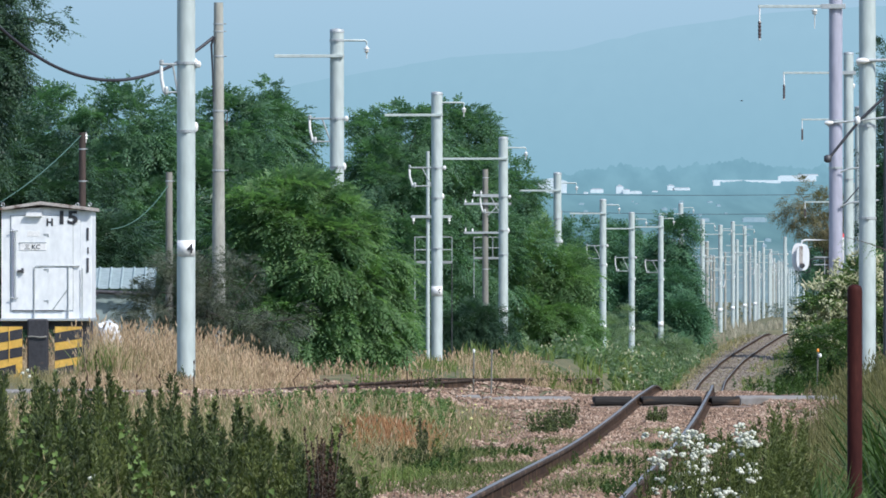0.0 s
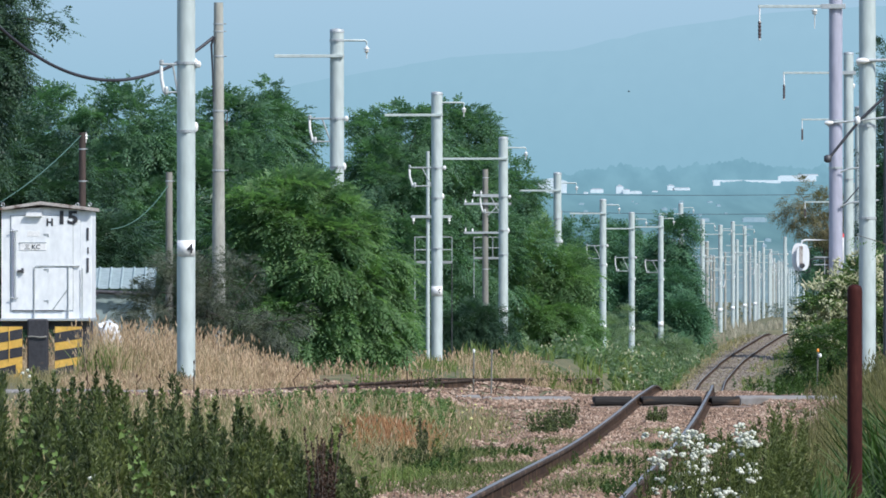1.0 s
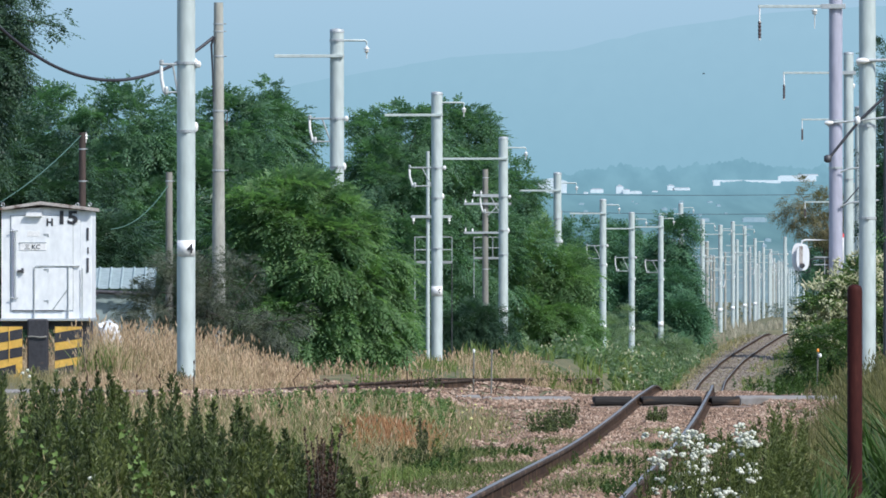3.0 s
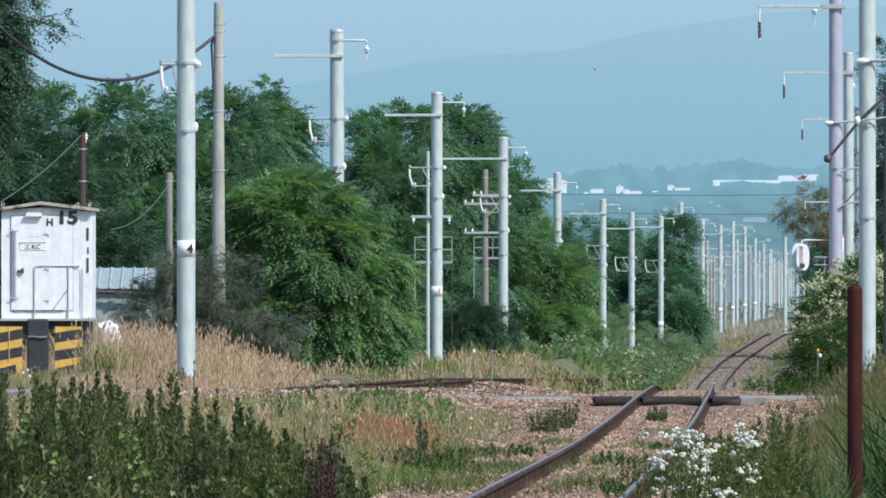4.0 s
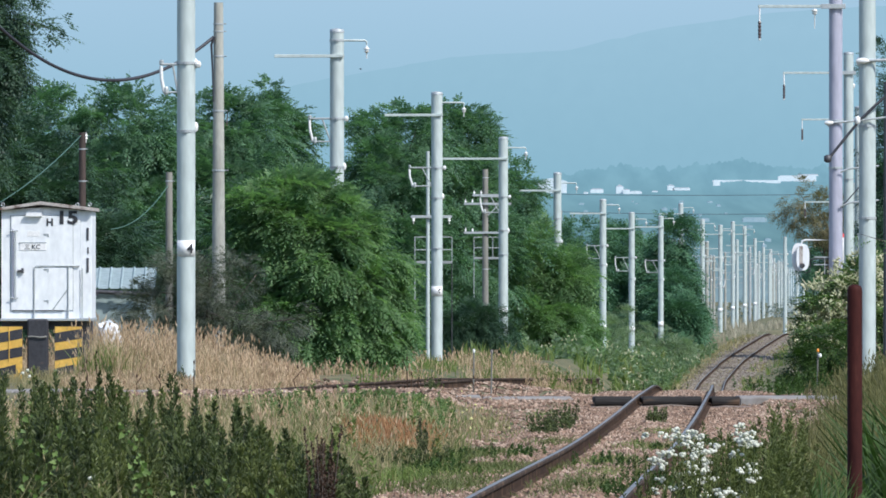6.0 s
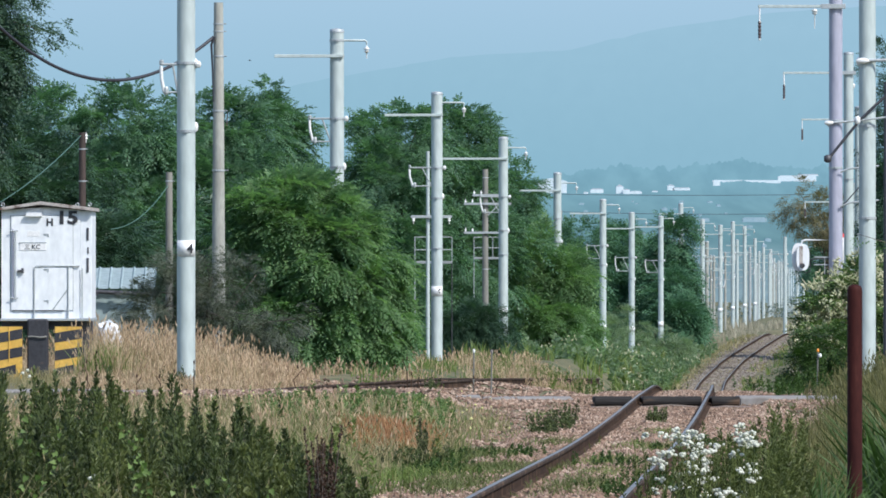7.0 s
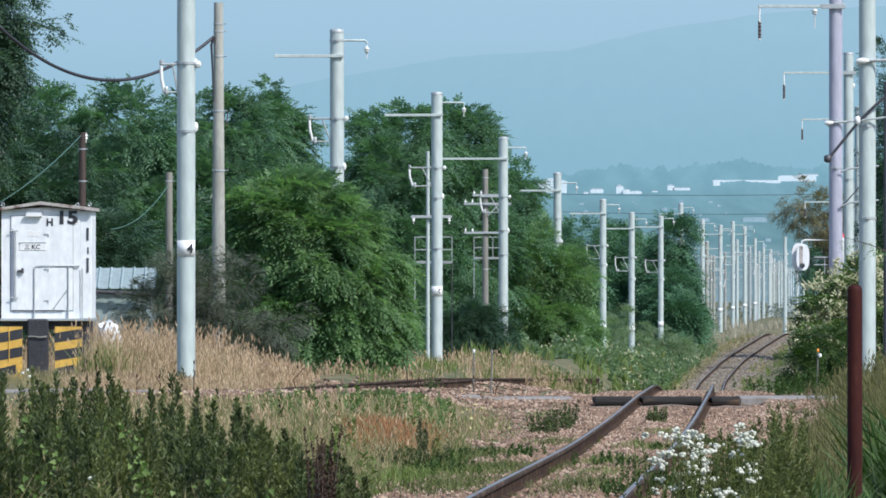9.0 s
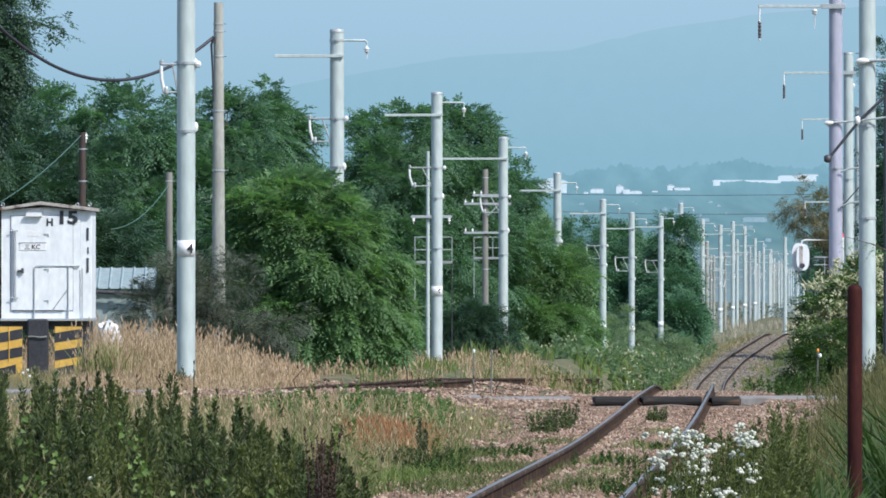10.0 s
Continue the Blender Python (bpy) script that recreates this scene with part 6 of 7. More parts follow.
def verge_weeds():
    """Leafy stems of several kinds standing in the verge."""
    for i, (x0, x1, y0, y1, n, h, leaves, label) in enumerate((
            (-2.9, 0.3, 96, 128, 20, 0.44, L_GRASS, "olive green goldenrod stems in the verge"), (-4.6, -0.4, 96, 140, 14, 0.36, L_LUSH, "green leafy weeds in the verge"), (-2.4, 0.2, 112, 143, 120, 0.36, L_KNOT, "yellow-green evening primrose stems in the verge"),
            (-3.4, -0.6, 70, 90, 10, 0.40, L_GRASS, "light green leafy weeds behind the mugwort"), (-1.0, 0.3, 84, 104, 20, 0.18, L_GRASS, "low green weeds at the ballast edge"),
            (2.9, 4.0, 196, 220, 18, 0.30, L_LUSH, "leafy weeds on the shoulder beyond the deck"), (2.0, 3.4, 200, 225, 34, 0.55, L_GRASS, "weeds between siding and main line"),
            (5.9, 7.4, 165, 200, 50, 0.45, L_LUSH, "green weeds on the bank"))):
        x, y = R.uniform(x0, x1, n), R.uniform(y0, y1, n)
        ok = np.abs(x - track_x(y)) > 1.0
        x, y = x[ok], y[ok]
        v, f, s = leafy_stalks(R, x, y, ground_z(x, y), h * R.uniform(0.55, 1.1, len(x)) * np.clip(low(y) / 0.3, 0.35, 1.3) ** (1 if y1 < 150 else 0), min(0.11, 0.26 * h), 56, 0.6, 0.4, 0.28)
        solo("verge_weeds", mesh_from("verge_weeds", v, f, leaves), label, "weeds", "stuff")


verge_weeds()


def mugwort_stand():
    """Tall dark weeds close to the camera, in clumps that each stand on their own."""
    out = []
    for i in range(12):
        cx = -3.05 + i * 0.215
        n = 22
        x = R.normal(cx, 0.14, n)
        y = R.uniform(57, 66, n)
        z = ground_z(x, y)
        edge = np.interp(x / y * 62, [-3.0, -2.6, -1.6, -1.2, -0.7, -0.45], [0.98, 1.0, 0.96, 0.72, 0.52, 0.30])
        h = np.maximum(edge * R.uniform(0.5, 1.12, n) + (0.3 - z) * 0.8, 0.2)
        clump = thing("mugwort_clump", "dense dark green mugwort weeds near the rails", "weeds", "mugwort clumps", (cx, 62, float(ground_z(cx, 62))))
        clump["kind"] = "stuff"
        per = 460
        idx = np.repeat(np.arange(n), per)
        q = R.random(n * per) ** 0.8
        th = R.random(n * per) * 6.283
        bend = np.stack([R.normal(0, 0.06, n), R.normal(0, 0.06, n), np.zeros(n)], -1) * h[:, None]
        foot = np.stack([x, y, z], -1)
        ray = np.stack([np.cos(th), np.sin(th), np.zeros(n * per)], -1)
        tier = 0.72 + 0.28 * np.sin(q * h[idx] * 62 + 2.0 * np.cos(th) + idx)
        rad = 0.105 * (1 - q) ** 0.62 * R.random(n * per) ** 0.55 * tier
        p = foot[idx] + bend[idx] * (q * q)[:, None] + ray * rad[:, None] + np.stack([0 * q, 0 * q, q * h[idx]], -1)
        w = unit(0.8 * ray + np.stack([0 * q, 0 * q, 0.75 + 0.9 * q + R.normal(0, 0.35, n * per)], -1) + 0.25 * R.normal(size=p.shape))
        reach = (0.060 - 0.026 * q) * R.uniform(0.6, 1.4, n * per)
        out_v = w * reach[:, None]
        wid = unit(np.cross(out_v, R.normal(size=p.shape) * 0.7 + np.array([0, -0.3, 1.2]))) * (reach * 0.17)[:, None]
        v = np.stack([p, p + out_v * 0.5 + wid, p + out_v - np.array([0, 0, 0.15]) * reach[:, None], p + out_v * 0.5 - wid], 1).reshape(-1, 3)
        f = np.arange(len(v)).reshape(-1, 4)
        s = Shape()
        for k in range(n):
            s.tube([foot[k] - (0, 0, 0.05), foot[k] + bend[k] * 0.25 + (0, 0, h[k] * 0.5), foot[k] + bend[k] + (0, 0, h[k])], [0.005, 0.004, 0.002], 4, False)
        off = np.array(clump.location)
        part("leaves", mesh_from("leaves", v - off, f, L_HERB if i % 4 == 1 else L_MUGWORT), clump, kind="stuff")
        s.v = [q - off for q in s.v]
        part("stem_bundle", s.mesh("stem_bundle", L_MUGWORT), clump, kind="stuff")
        out.append(clump)
    return out


MUGWORT = mugwort_stand()


def stand_fillers():
    n = 22
    x, y = R.uniform(-3.1, -0.55, n), R.uniform(55.4, 59, n)
    edge = np.interp(x / y * 62, [-3.0, -2.6, -1.6, -1.2, -0.7, -0.45], [0.85, 0.9, 0.8, 0.62, 0.46, 0.30])
    v, f, s = leafy_stalks(R, x, y, ground_z(x, y), edge * R.uniform(0.3, 0.85, n), 0.085, 80, 0.6, 0.35, 0.26)
    solo("leafy_weeds", mesh_from("leafy_weeds", v, f, L_HERB), "lighter green leafy weeds among the mugwort", "weeds", "stuff")
    x, y = scatter(R, 900, -3.2, -0.4, 55, 66)
    grass("weed_grass", "grass blades between the weeds", R, x, y, R.uniform(0.3, 0.85, len(x)) * np.interp(x, [-3, -1.4, -0.6], [0.9, 0.8, 0.5]), 0.008, L_OLIVE, 0.2, 0.35, 0.006, 0.07)


stand_fillers()


def vine_leaves():
    for cx, cz, n in ((-2.45, 1.10, 7), (-2.42, 0.90, 9), (-2.44, 0.76, 14), (-2.34, 0.95, 6), (-1.86, 0.95, 8), (-1.80, 0.82, 14), (-1.78, 0.72, 14), (-2.75, 0.85, 10), (-1.35, 0.70, 8), (-1.9, 1.05, 6), (-1.05, 0.62, 6)):
        y = 56.4
        p = np.stack([R.normal(cx, 0.05, n), R.normal(y, 0.25, n), R.normal(cz, 0.07, n)], -1)
        v = []
        for q in p:
            s = R.uniform(0.013, 0.027)
            a = R.normal(0, 0.9)
            t = Matrix.Translation(q) @ Matrix.Rotation(a, 4, "Y") @ Matrix.Rotation(R.uniform(-1.2, 0.5), 4, "X") @ Matrix.Rotation(R.normal(0, 0.6), 4, "Z")
            v += [tuple(t @ Vector(w)) for w in ((0, 0, 0.7 * s), (0.6 * s, -0.2 * s, 0.9 * s), (0.75 * s, -0.1 * s, 0.3 * s), (0, 0, -1.0 * s), (-0.75 * s, -0.1 * s, 0.3 * s), (-0.6 * s, -0.2 * s, 0.9 * s))]
        k = np.arange(n)[:, None] * 6
        solo("vine", mesh_from("vine", v, [np.concatenate([k + np.array([[0, 2, 1]]), k + np.array([[0, 5, 4]])]), k + np.array([[0, 4, 3, 2]])], L_BINDWEED), "bright heart-shaped bindweed leaves climbing through the weeds", "vine", "stuff")


vine_leaves()


def dock_and_spikes():
    for cx, cy, h, n, w, material, label in ((-0.73, 57, 0.92, 18, 0.05, L_DOCK, "dead brown dock stalks full of seed"), (-0.21, 98, 0.60, 14, 0.028, L_MUGWORT, "dark upright weed spike in the verge"),
                                             (-1.05, 105, 0.30, 6, 0.05, L_DOCK, "small dead dock stalks"), (-1.35, 63, 0.9, 2, 0.05, L_MUGWORT, "tall thin weed spike")):
        x, y = R.normal(cx, w, n), R.normal(cy, 0.3, n)
        v, f, s = leafy_stalks(R, x, y, ground_z(x, y), h * R.uniform(0.7, 1.05, n), 0.055, 150, 0.8, 0.5, 0.4)
        t = thing("weed_spike", label, "weed", "", (cx, cy, float(ground_z(cx, cy))))
        t["kind"] = "stuff"
        part("seed_cluster", mesh_from("seed_cluster", v - np.array(t.location), f, material), t, kind="stuff")
        s.v = [q - np.array(t.location) for q in s.v]
        part("stem_bundle", s.mesh("stem_bundle", M_BARK), t, kind="stuff")
    # thin dead stalks between path and pole
    x, y = R.uniform(-6.5, 1.6, 14), R.uniform(150, 166, 14)
    s = Shape()
    for a, b in zip(x, y):
        g, h = G(a, b), R.uniform(0.2, 0.6)
        s.tube([(a, b, g), (a + R.normal(0, 0.03), b, g + h * 0.6), (a + R.normal(0, 0.06), b, g + h)], [0.010, 0.008, 0.006], 5)
        s.lathe((a, b, g + h * 0.96), [(0.006, 0), (0.014, 0.02), (0.012, 0.05), (0.004, 0.07)], 5)
    solo("dead_stalks", s.mesh("dead_stalks", L_DOCK), "thin dark dead stalks standing over the grass", "weeds", "stuff")
    # pale evening flowers in the verge
    n = 80
    x, y = R.uniform(-6.5, 0.8, n), R.uniform(100, 158, n)
    p = np.stack([x, y, ground_z(x, y) + low(y) * R.uniform(0.5, 1.0, n)], -1)
    v, f = plumes(R, p, 0.03, 0.022)
    solo("meadow_flowers", mesh_from("meadow_flowers", v, f, L_YELLOWFLOWER), "scattered pale yellow meadow flowers", "flowers", "stuff")


dock_and_spikes()


def shaded_weeds():
    n = 140
    x, y = R.uniform(1.42, 1.88, n), R.uniform(45, 52, n)
    x = np.minimum(x, 0.0375 * y)
    z = ground_z(x, y)
    h = np.interp(x / y, [0.030, 0.034, 0.039], [0.98, 1.12, 1.0]) * R.uniform(0.7, 1.05, n)
    v, f, s = leafy_stalks(R, x, y, z, h, 0.05, 340, 0.6, 0.35, 0.22)
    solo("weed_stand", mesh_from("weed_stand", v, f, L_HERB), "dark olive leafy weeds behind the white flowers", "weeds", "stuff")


shaded_weeds()


def daisy_clump():
    t = thing("daisy_clump", "tall white flowering fleabane clump beside the rails", "flowers", "", (1.25, 45, float(ground_z(1.25, 45))))
    t["kind"] = "stuff"
    off = np.array(t.location)
    # heads stand in three loose groups: centre, spread and count
    x, top = [], []
    for mx_, mz, dx, dz, k in ((1.20, 1.20, 0.075, 0.055, 30), (1.15, 1.08, 0.07, 0.06, 16), (1.44, 1.225, 0.035, 0.035, 14), (1.44, 1.07, 0.025, 0.03, 6), (1.03, 1.16, 0.02, 0.03, 7), (1.28, 1.0, 0.12, 0.05, 18)):
        x.append(R.normal(mx_, dx, k))
        top.append(R.normal(mz, dz, k))
    x, top = np.concatenate(x), np.minimum(np.concatenate(top), 1.30)
    n = len(x)
    y = R.normal(45, 0.5, n)
    z = ground_z(x, y)
    v, f, s = leafy_stalks(R, x, y, z, top - z - 0.02, 0.065, 130, 0.6, 0.55, 0.26)
    part("leaves", mesh_from("leaves", v - off, f, L_HERB), t, kind="stuff")
    s.v = [q - off for q in s.v]
    part("stem_bundle", s.mesh("stem_bundle", L_HERB), t, kind="stuff")
    fl = Shape()
    for i in range(n):
        wide = R.uniform(0.008, 0.017)
        for k in range(R.integers(6, 14)):
            c = np.array([x[i] + R.normal(0, wide), y[i] + R.normal(0, wide), top[i] + R.normal(0, 0.006)]) - off
            r = R.uniform(0.007, 0.011)
            fl.lathe(c, [(0.002, -0.008), (r, 0.0), (r * 1.05, 0.003), (r * 0.4, 0.008)], 7, unit(np.array([R.normal(0, 0.35), -0.5 + R.normal(0, 0.3), 1.0])))
    part("blossoms", fl.mesh("blossoms", L_FLOWER, True), t, "small white blossoms", kind="stuff")
    for cx, cz, q in ((-2.15, 0.765, 6), (-2.58, 1.40, 3)):
        b = Shape()
        for k in range(q):
            b.lathe((R.normal(cx, 0.022), 58 + R.normal(0, 0.05), R.normal(cz, 0.013)), [(0.003, -0.01), (0.011, 0), (0.012, 0.004), (0.004, 0.010)], 9, unit(np.array([R.normal(0, 0.5), -0.6, 0.8])))
        solo("white_blossom", b.mesh("white_blossom", L_FLOWER, True), "small white blossoms among dark weeds", "flowers", "stuff")


daisy_clump()


def knotweed_blossom():
    rng = np.random.default_rng(9)
    pos, way, c = crown_points(rng, [(8.9, 211.8, 0.92, 0.86, 0.96, 0.91), (9.5, 211.8, 1.32, 0.90, 0.96, 1.02), (8.45, 211.4, 0.55, 0.58, 0.86, 0.56)], 800, 10, 0.13)
    ok = pos[:, 2] > 0.2
    v, f = plumes(rng, pos[ok], 0.12, 0.020, 1.1)
    solo("knotweed_blossom", mesh_from("knotweed_blossom", v, f, L_BLOSSOM), "cream blossom sprays over the knotweed bush", "flowers", "stuff")


knotweed_blossom()


# ---- distance ----
def ridge(name, label, y, pts, bottom, material, rough, n=400, seed=1):
    rng = np.random.default_rng(seed)
    xs = np.linspace(pts[0][0], pts[-1][0], n)
    zs = np.interp(xs, [p[0] for p in pts], [p[1] for p in pts])
    zs = zs + rough * (np.convolve(rng.normal(size=n + 8), np.ones(9) / 3.0, "valid") * 0.6 + rng.normal(size=n) * 0.5)
    v = np.concatenate([np.stack([xs, np.full(n, y), np.full(n, bottom)], -1), np.stack([xs, np.full(n, y), zs], -1)])
    a = np.arange(n - 1)
    solo(name, mesh_from(name, v, np.stack([a, a + 1, a + n + 1, a + n], -1), material), label, "backdrop", "structure")


M_SKY = distance_backdrop("summer_sky", (0.332, 0.532, 0.662), (0.410, 0.590, 0.745), 92, 165)
# Mountain and hill emit their colour, with the distant haze mixed in.
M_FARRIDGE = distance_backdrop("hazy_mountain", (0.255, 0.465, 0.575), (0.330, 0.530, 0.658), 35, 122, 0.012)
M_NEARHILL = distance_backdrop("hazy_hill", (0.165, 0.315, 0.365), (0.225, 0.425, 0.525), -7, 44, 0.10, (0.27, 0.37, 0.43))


def sky_ring():
    th = np.linspace(0, 2 * np.pi, 97)[:-1]
    v = np.concatenate([np.stack([4960 * np.cos(th), 4960 * np.sin(th), np.full(96, z)], -1) for z in (-60.0, 170.0, 900.0)])
    a = np.arange(96)
    b = (a + 1) % 96
    f = np.concatenate([np.stack([a + o, b + o, b + o + 96, a + o + 96], -1) for o in (0, 96)])
    solo("backdrop_sky", mesh_from("backdrop_sky", v, f, M_SKY), "pale blue hazy summer sky above the horizon", "backdrop", "structure")


sky_ring()
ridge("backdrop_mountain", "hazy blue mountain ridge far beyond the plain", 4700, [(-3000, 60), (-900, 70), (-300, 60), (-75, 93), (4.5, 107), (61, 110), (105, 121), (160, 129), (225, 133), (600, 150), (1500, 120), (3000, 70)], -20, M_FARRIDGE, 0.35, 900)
HILL_Y = [1300, 1980, 2600, 3200, 3700, 4000, 4060, 4100]
HILL_Z = [-3.6, -2.2, 1.0, 12.0, 24.0, 33.0, 35.0, 45.0]


def plateau():
    """A hazy slope that climbs to the wooded edge of a plateau."""
    rng = np.random.default_rng(2)
    xs = np.concatenate([np.linspace(-2500, -252, 120), np.linspace(-250, 250, 1200), np.linspace(252, 2500, 120)])
    n = len(xs)

    def waves(step, size):
        q = np.arange(-2600, 2600, step)
        return np.interp(xs, q, rng.normal(0, size, len(q)))

    crest = waves(14, 1.5) + waves(3.5, 0.8) + waves(1.1, 0.5) + np.abs(waves(0.8, 0.4))
    rows = [np.stack([xs, np.full(n, y), z + (crest + np.interp(xs, [-300, 40, 80, 230, 600], [-5, -2.5, 1, 1.5, -6]) if y == 4100 else 0 * xs)], -1) for y, z in zip(HILL_Y, HILL_Z)]
    a = np.arange(n - 1)
    f = np.concatenate([np.stack([a, a + 1, a + n + 1, a + n], -1) + k * n for k in range(len(rows) - 1)])
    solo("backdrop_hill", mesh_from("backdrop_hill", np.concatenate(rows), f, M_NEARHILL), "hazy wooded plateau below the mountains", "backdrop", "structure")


plateau()


def town():
    rng = np.random.default_rng(4)
    group = "town buildings on the plateau"
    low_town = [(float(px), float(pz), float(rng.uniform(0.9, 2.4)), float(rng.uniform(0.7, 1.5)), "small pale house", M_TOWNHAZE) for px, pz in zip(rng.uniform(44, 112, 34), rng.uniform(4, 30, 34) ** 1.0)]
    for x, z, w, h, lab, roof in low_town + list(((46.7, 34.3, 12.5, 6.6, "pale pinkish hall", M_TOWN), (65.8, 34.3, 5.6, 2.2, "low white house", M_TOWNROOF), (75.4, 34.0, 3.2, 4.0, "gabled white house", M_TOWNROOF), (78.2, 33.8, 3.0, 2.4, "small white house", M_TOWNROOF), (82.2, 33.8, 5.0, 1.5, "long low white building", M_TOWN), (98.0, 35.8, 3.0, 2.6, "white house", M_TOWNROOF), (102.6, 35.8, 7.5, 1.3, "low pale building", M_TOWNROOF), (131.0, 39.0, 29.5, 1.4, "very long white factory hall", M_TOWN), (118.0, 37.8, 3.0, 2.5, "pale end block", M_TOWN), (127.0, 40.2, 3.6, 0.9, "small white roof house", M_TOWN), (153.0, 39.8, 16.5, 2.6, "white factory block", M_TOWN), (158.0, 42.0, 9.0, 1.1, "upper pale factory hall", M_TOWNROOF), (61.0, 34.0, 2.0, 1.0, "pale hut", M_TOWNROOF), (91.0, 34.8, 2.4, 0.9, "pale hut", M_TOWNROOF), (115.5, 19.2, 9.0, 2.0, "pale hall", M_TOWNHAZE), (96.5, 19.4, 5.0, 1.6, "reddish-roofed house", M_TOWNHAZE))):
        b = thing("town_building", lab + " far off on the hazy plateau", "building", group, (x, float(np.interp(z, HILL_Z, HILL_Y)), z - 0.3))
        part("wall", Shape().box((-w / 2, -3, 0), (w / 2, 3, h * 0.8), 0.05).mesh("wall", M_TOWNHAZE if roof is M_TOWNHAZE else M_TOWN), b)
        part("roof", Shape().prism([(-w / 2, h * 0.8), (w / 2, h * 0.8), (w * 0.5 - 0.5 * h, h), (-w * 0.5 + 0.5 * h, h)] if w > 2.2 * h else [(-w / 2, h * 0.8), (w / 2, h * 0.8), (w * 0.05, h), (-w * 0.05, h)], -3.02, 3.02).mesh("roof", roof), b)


town()


# ---- what moves ----
def sway(pivot, y_turn, x_turn=0.0):
    return Matrix.Translation(pivot) @ Euler((radians(x_turn), radians(y_turn), 0)).to_matrix().to_4x4()


def bird():
    b = thing("bird", "tiny dark bird in flight across the sky", "bird", "birds")
    part("body", Shape().lathe((-0.06, 0, 0), [(0.006, 0), (0.022, 0.03), (0.025, 0.06), (0.012, 0.10), (0.003, 0.14)], 8, (1, 0, 0)).mesh("body", M_CABLE, True), b)
    for s in (-1, 1):
        part("wing", Shape().add([(-0.02, s * 0.015, 0.006), (0.03, s * 0.015, 0.006), (0.0, s * 0.13, 0.05), (-0.02, s * 0.015, 0.001), (0.03, s * 0.015, 0.001), (0.0, s * 0.13, 0.046)], [(0, 1, 2), (3, 5, 4)], [(0, 3, 4, 1), (1, 4, 5, 2), (2, 5, 3, 0)]).mesh("wing", M_CABLE), b)
    return b


def swaying_grass():
    out = []
    for i in range(7):
        cx = 2.72 + 0.10 * i
        n = 150
        x, y = R.normal(cx, 0.06, n), R.normal(58.5, 1.0, n)
        ok = x > 0.0445 * y
        x, y = x[ok], y[ok]
        h = R.uniform(0.45, 1.05, len(x)) * np.interp(cx, [2.72, 3.05, 3.4], [1.0, 1.1, 1.25])
        v, q, t3 = blades(R, x, y, ground_z(x, y), h, 0.034, 0.3, 0.5)
        c = thing("grass_clump", "broad lush green grass blades behind the rusty post", "grass", "lush grass clumps", (cx, 58.5, float(ground_z(cx, 58.5))))
        part("blades", mesh_from("blades", v - np.array(c.location), [t3, q], L_LUSH), c, kind="stuff")
        c["kind"] = "stuff"
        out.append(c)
    for cx, h in ((1.68, 0.92), (1.74, 0.8), (2.02, 1.02)):
        x, y = R.normal(cx, 0.012, 4), R.normal(47, 0.1, 4)
        v, q, t3 = blades(R, x, y, ground_z(x, y), np.full(4, h) * R.uniform(0.7, 1.0, 4), 0.016, 0.22, 0.4)
        c = thing("grass_clump", "few long pale green grass blades", "grass", "lush grass clumps", (cx, 47, float(ground_z(cx, 47))))
        part("blades", mesh_from("blades", v - np.array(c.location), [t3, q], L_GRASS), c, kind="stuff")
        c["kind"] = "stuff"
        out.append(c)
    return out


CLUMPS = swaying_grass()
BIRDS = [bird(), bird()]


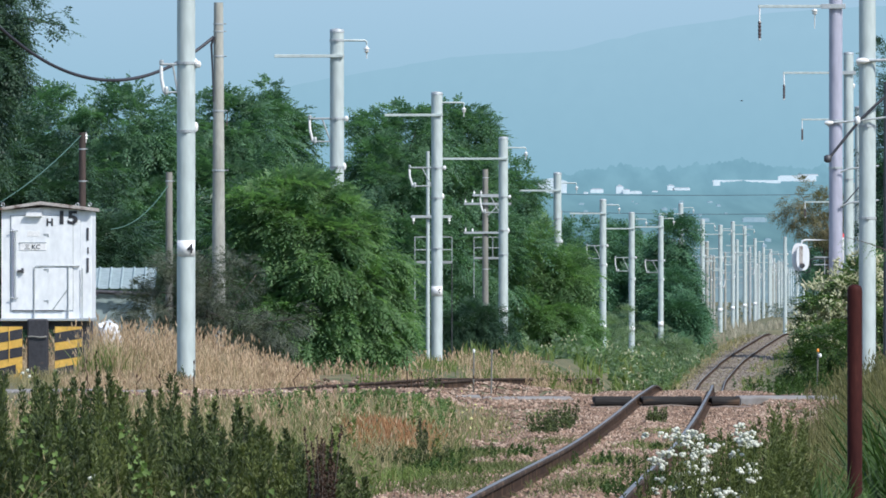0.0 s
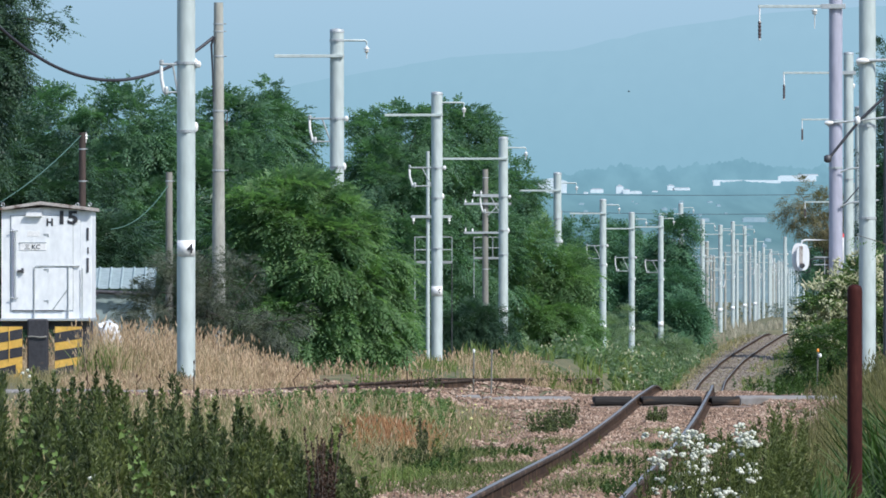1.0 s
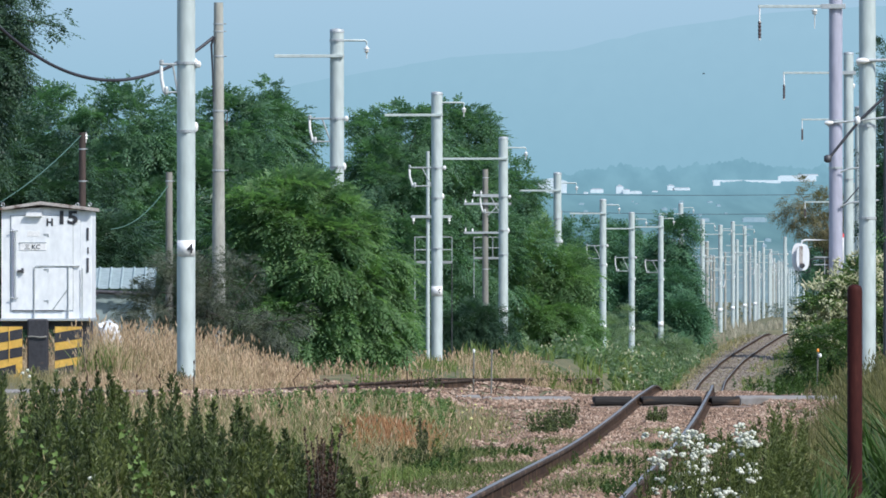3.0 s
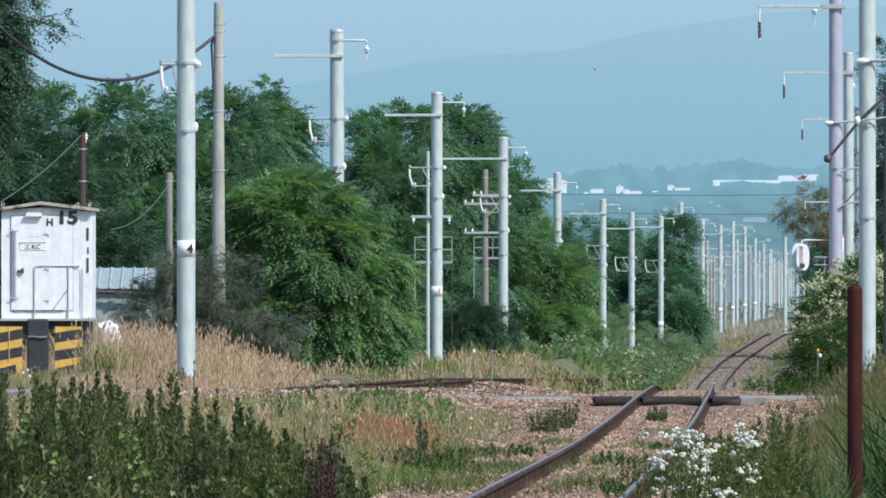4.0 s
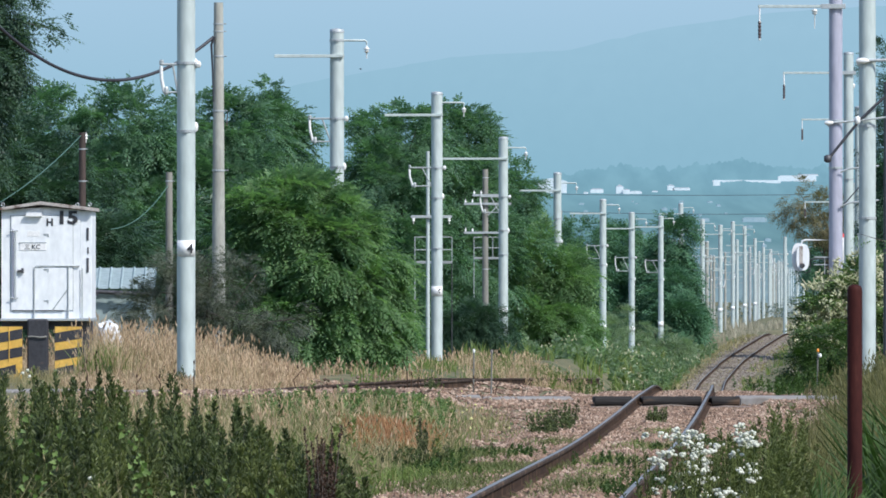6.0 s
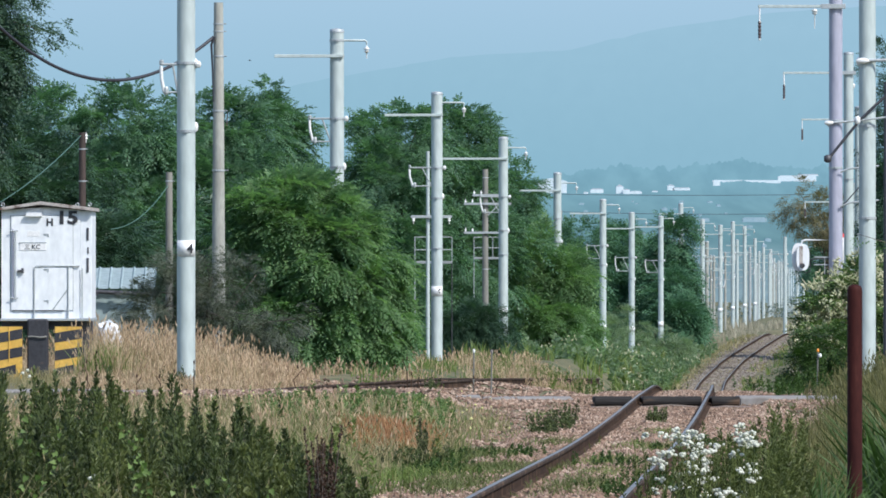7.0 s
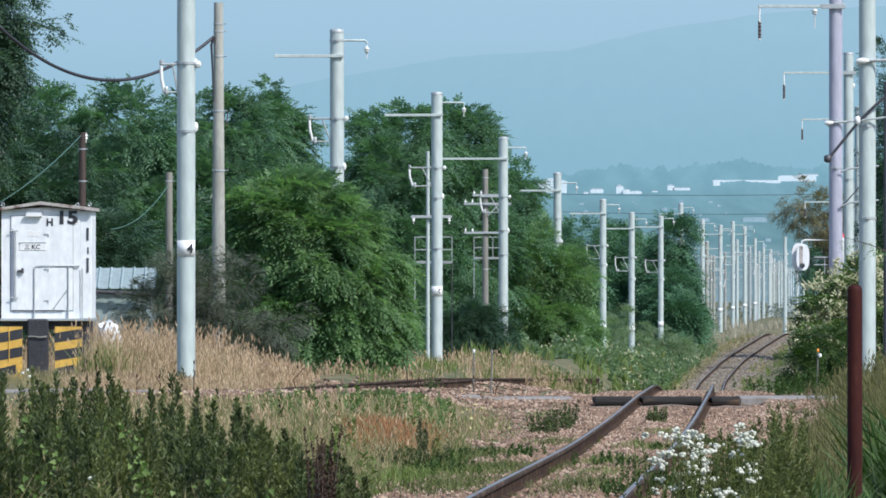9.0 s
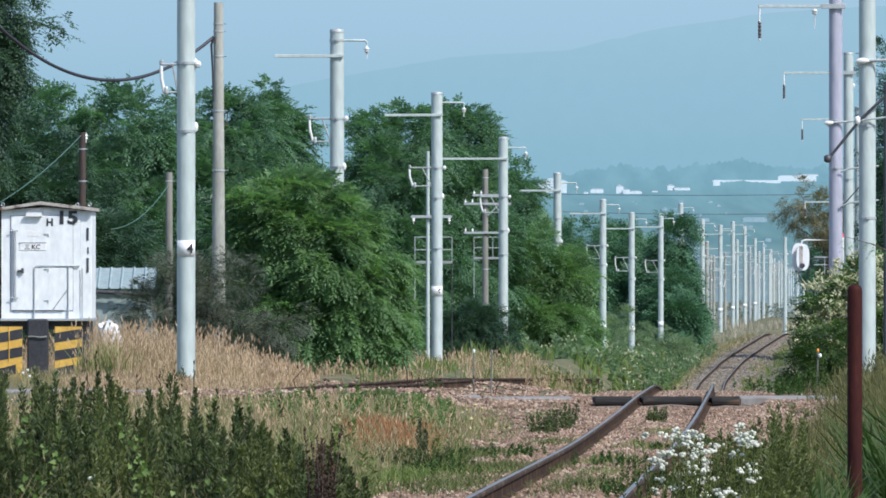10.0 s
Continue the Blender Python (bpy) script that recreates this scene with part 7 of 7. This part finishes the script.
def motions():
    # one bird glides down into the thicket, the other crosses the whole view
    walk(BIRDS[0], [(t, pose(x, 420, z, 0, 0, 180)) for t, x, z in ((0.0, 13.3, 9.5), (0.6, 10.29, 9.64), (1.0, 8.27, 9.92), (1.4, 6.54, 10.1), (2.2, 2.6, 9.2), (3.0, 0.0, 7.0), (3.6, -0.6, 6.0), (10.0, -0.6, 6.0))])
    walk(BIRDS[1], [(t, pose(x, 420, z, 0, 0, 180)) for t, x, z in ((0.0, 32.0, 10.4), (2.5, 14.3, 10.6), (4.0, 6.75, 10.9), (4.9, 2.21, 10.93), (5.5, -1.06, 10.85), (7.0, -8.6, 11.3), (8.5, -16.1, 12.0), (10.0, -23.7, 12.5))])
    p = branch.matrix_basis.translation.copy()
    rows = [(0.0, 0.0), (0.5, 0.3), (1.0, -0.2), (1.5, -1.6), (2.0, -1.2), (2.5, 0.2), (3.3, 1.0), (4.0, 1.0), (4.5, 2.2), (5.0, 3.0), (5.5, 1.4), (6.2, 4.0), (7.0, 5.5), (7.5, 4.4), (8.0, 2.6), (8.5, 4.0), (9.0, 3.2), (9.5, 3.0), (10.0, 2.4)]
    walk(branch, [(t, sway(p, a, a * 0.5)) for t, a in rows])
    p = twig.matrix_basis.translation.copy()
    rows = [(0.0, 0.04), (0.8, 0.16), (1.6, 0.30), (2.4, 0.43), (3.2, 0.70), (4.0, 0.85), (4.8, 0.80), (5.6, 0.35), (6.2, 0.25), (6.8, 0.21), (7.2, 0.27), (7.6, 0.19), (8.0, 0.30), (8.4, 0.0), (8.8, 0.02), (9.2, 0.01), (9.6, 0.08), (10.0, 0.05)]
    walk(twig, [(t, sway(p + Vector((d, 0, 0.1 * d)), 6.0 * d)) for t, d in rows])
    for i, c in enumerate(CLUMPS):
        q = c.matrix_basis.translation.copy()
        walk(c, [(0.5 * k, sway(q, 1.5 * math.sin(1.6 * k * 0.5 + i * 0.5) + 0.9 * math.sin(2.9 * k * 0.5 + 1.3 * i))) for k in range(21)])
    for i, c in enumerate(MUGWORT):
        q = c.matrix_basis.translation.copy()
        walk(c, [(0.5 * k, sway(q, 0.35 * math.sin(1.9 * k * 0.5 + i * 0.8) + 0.2 * math.sin(3.1 * k * 0.5 + 2 * i))) for k in range(21)])


motions()
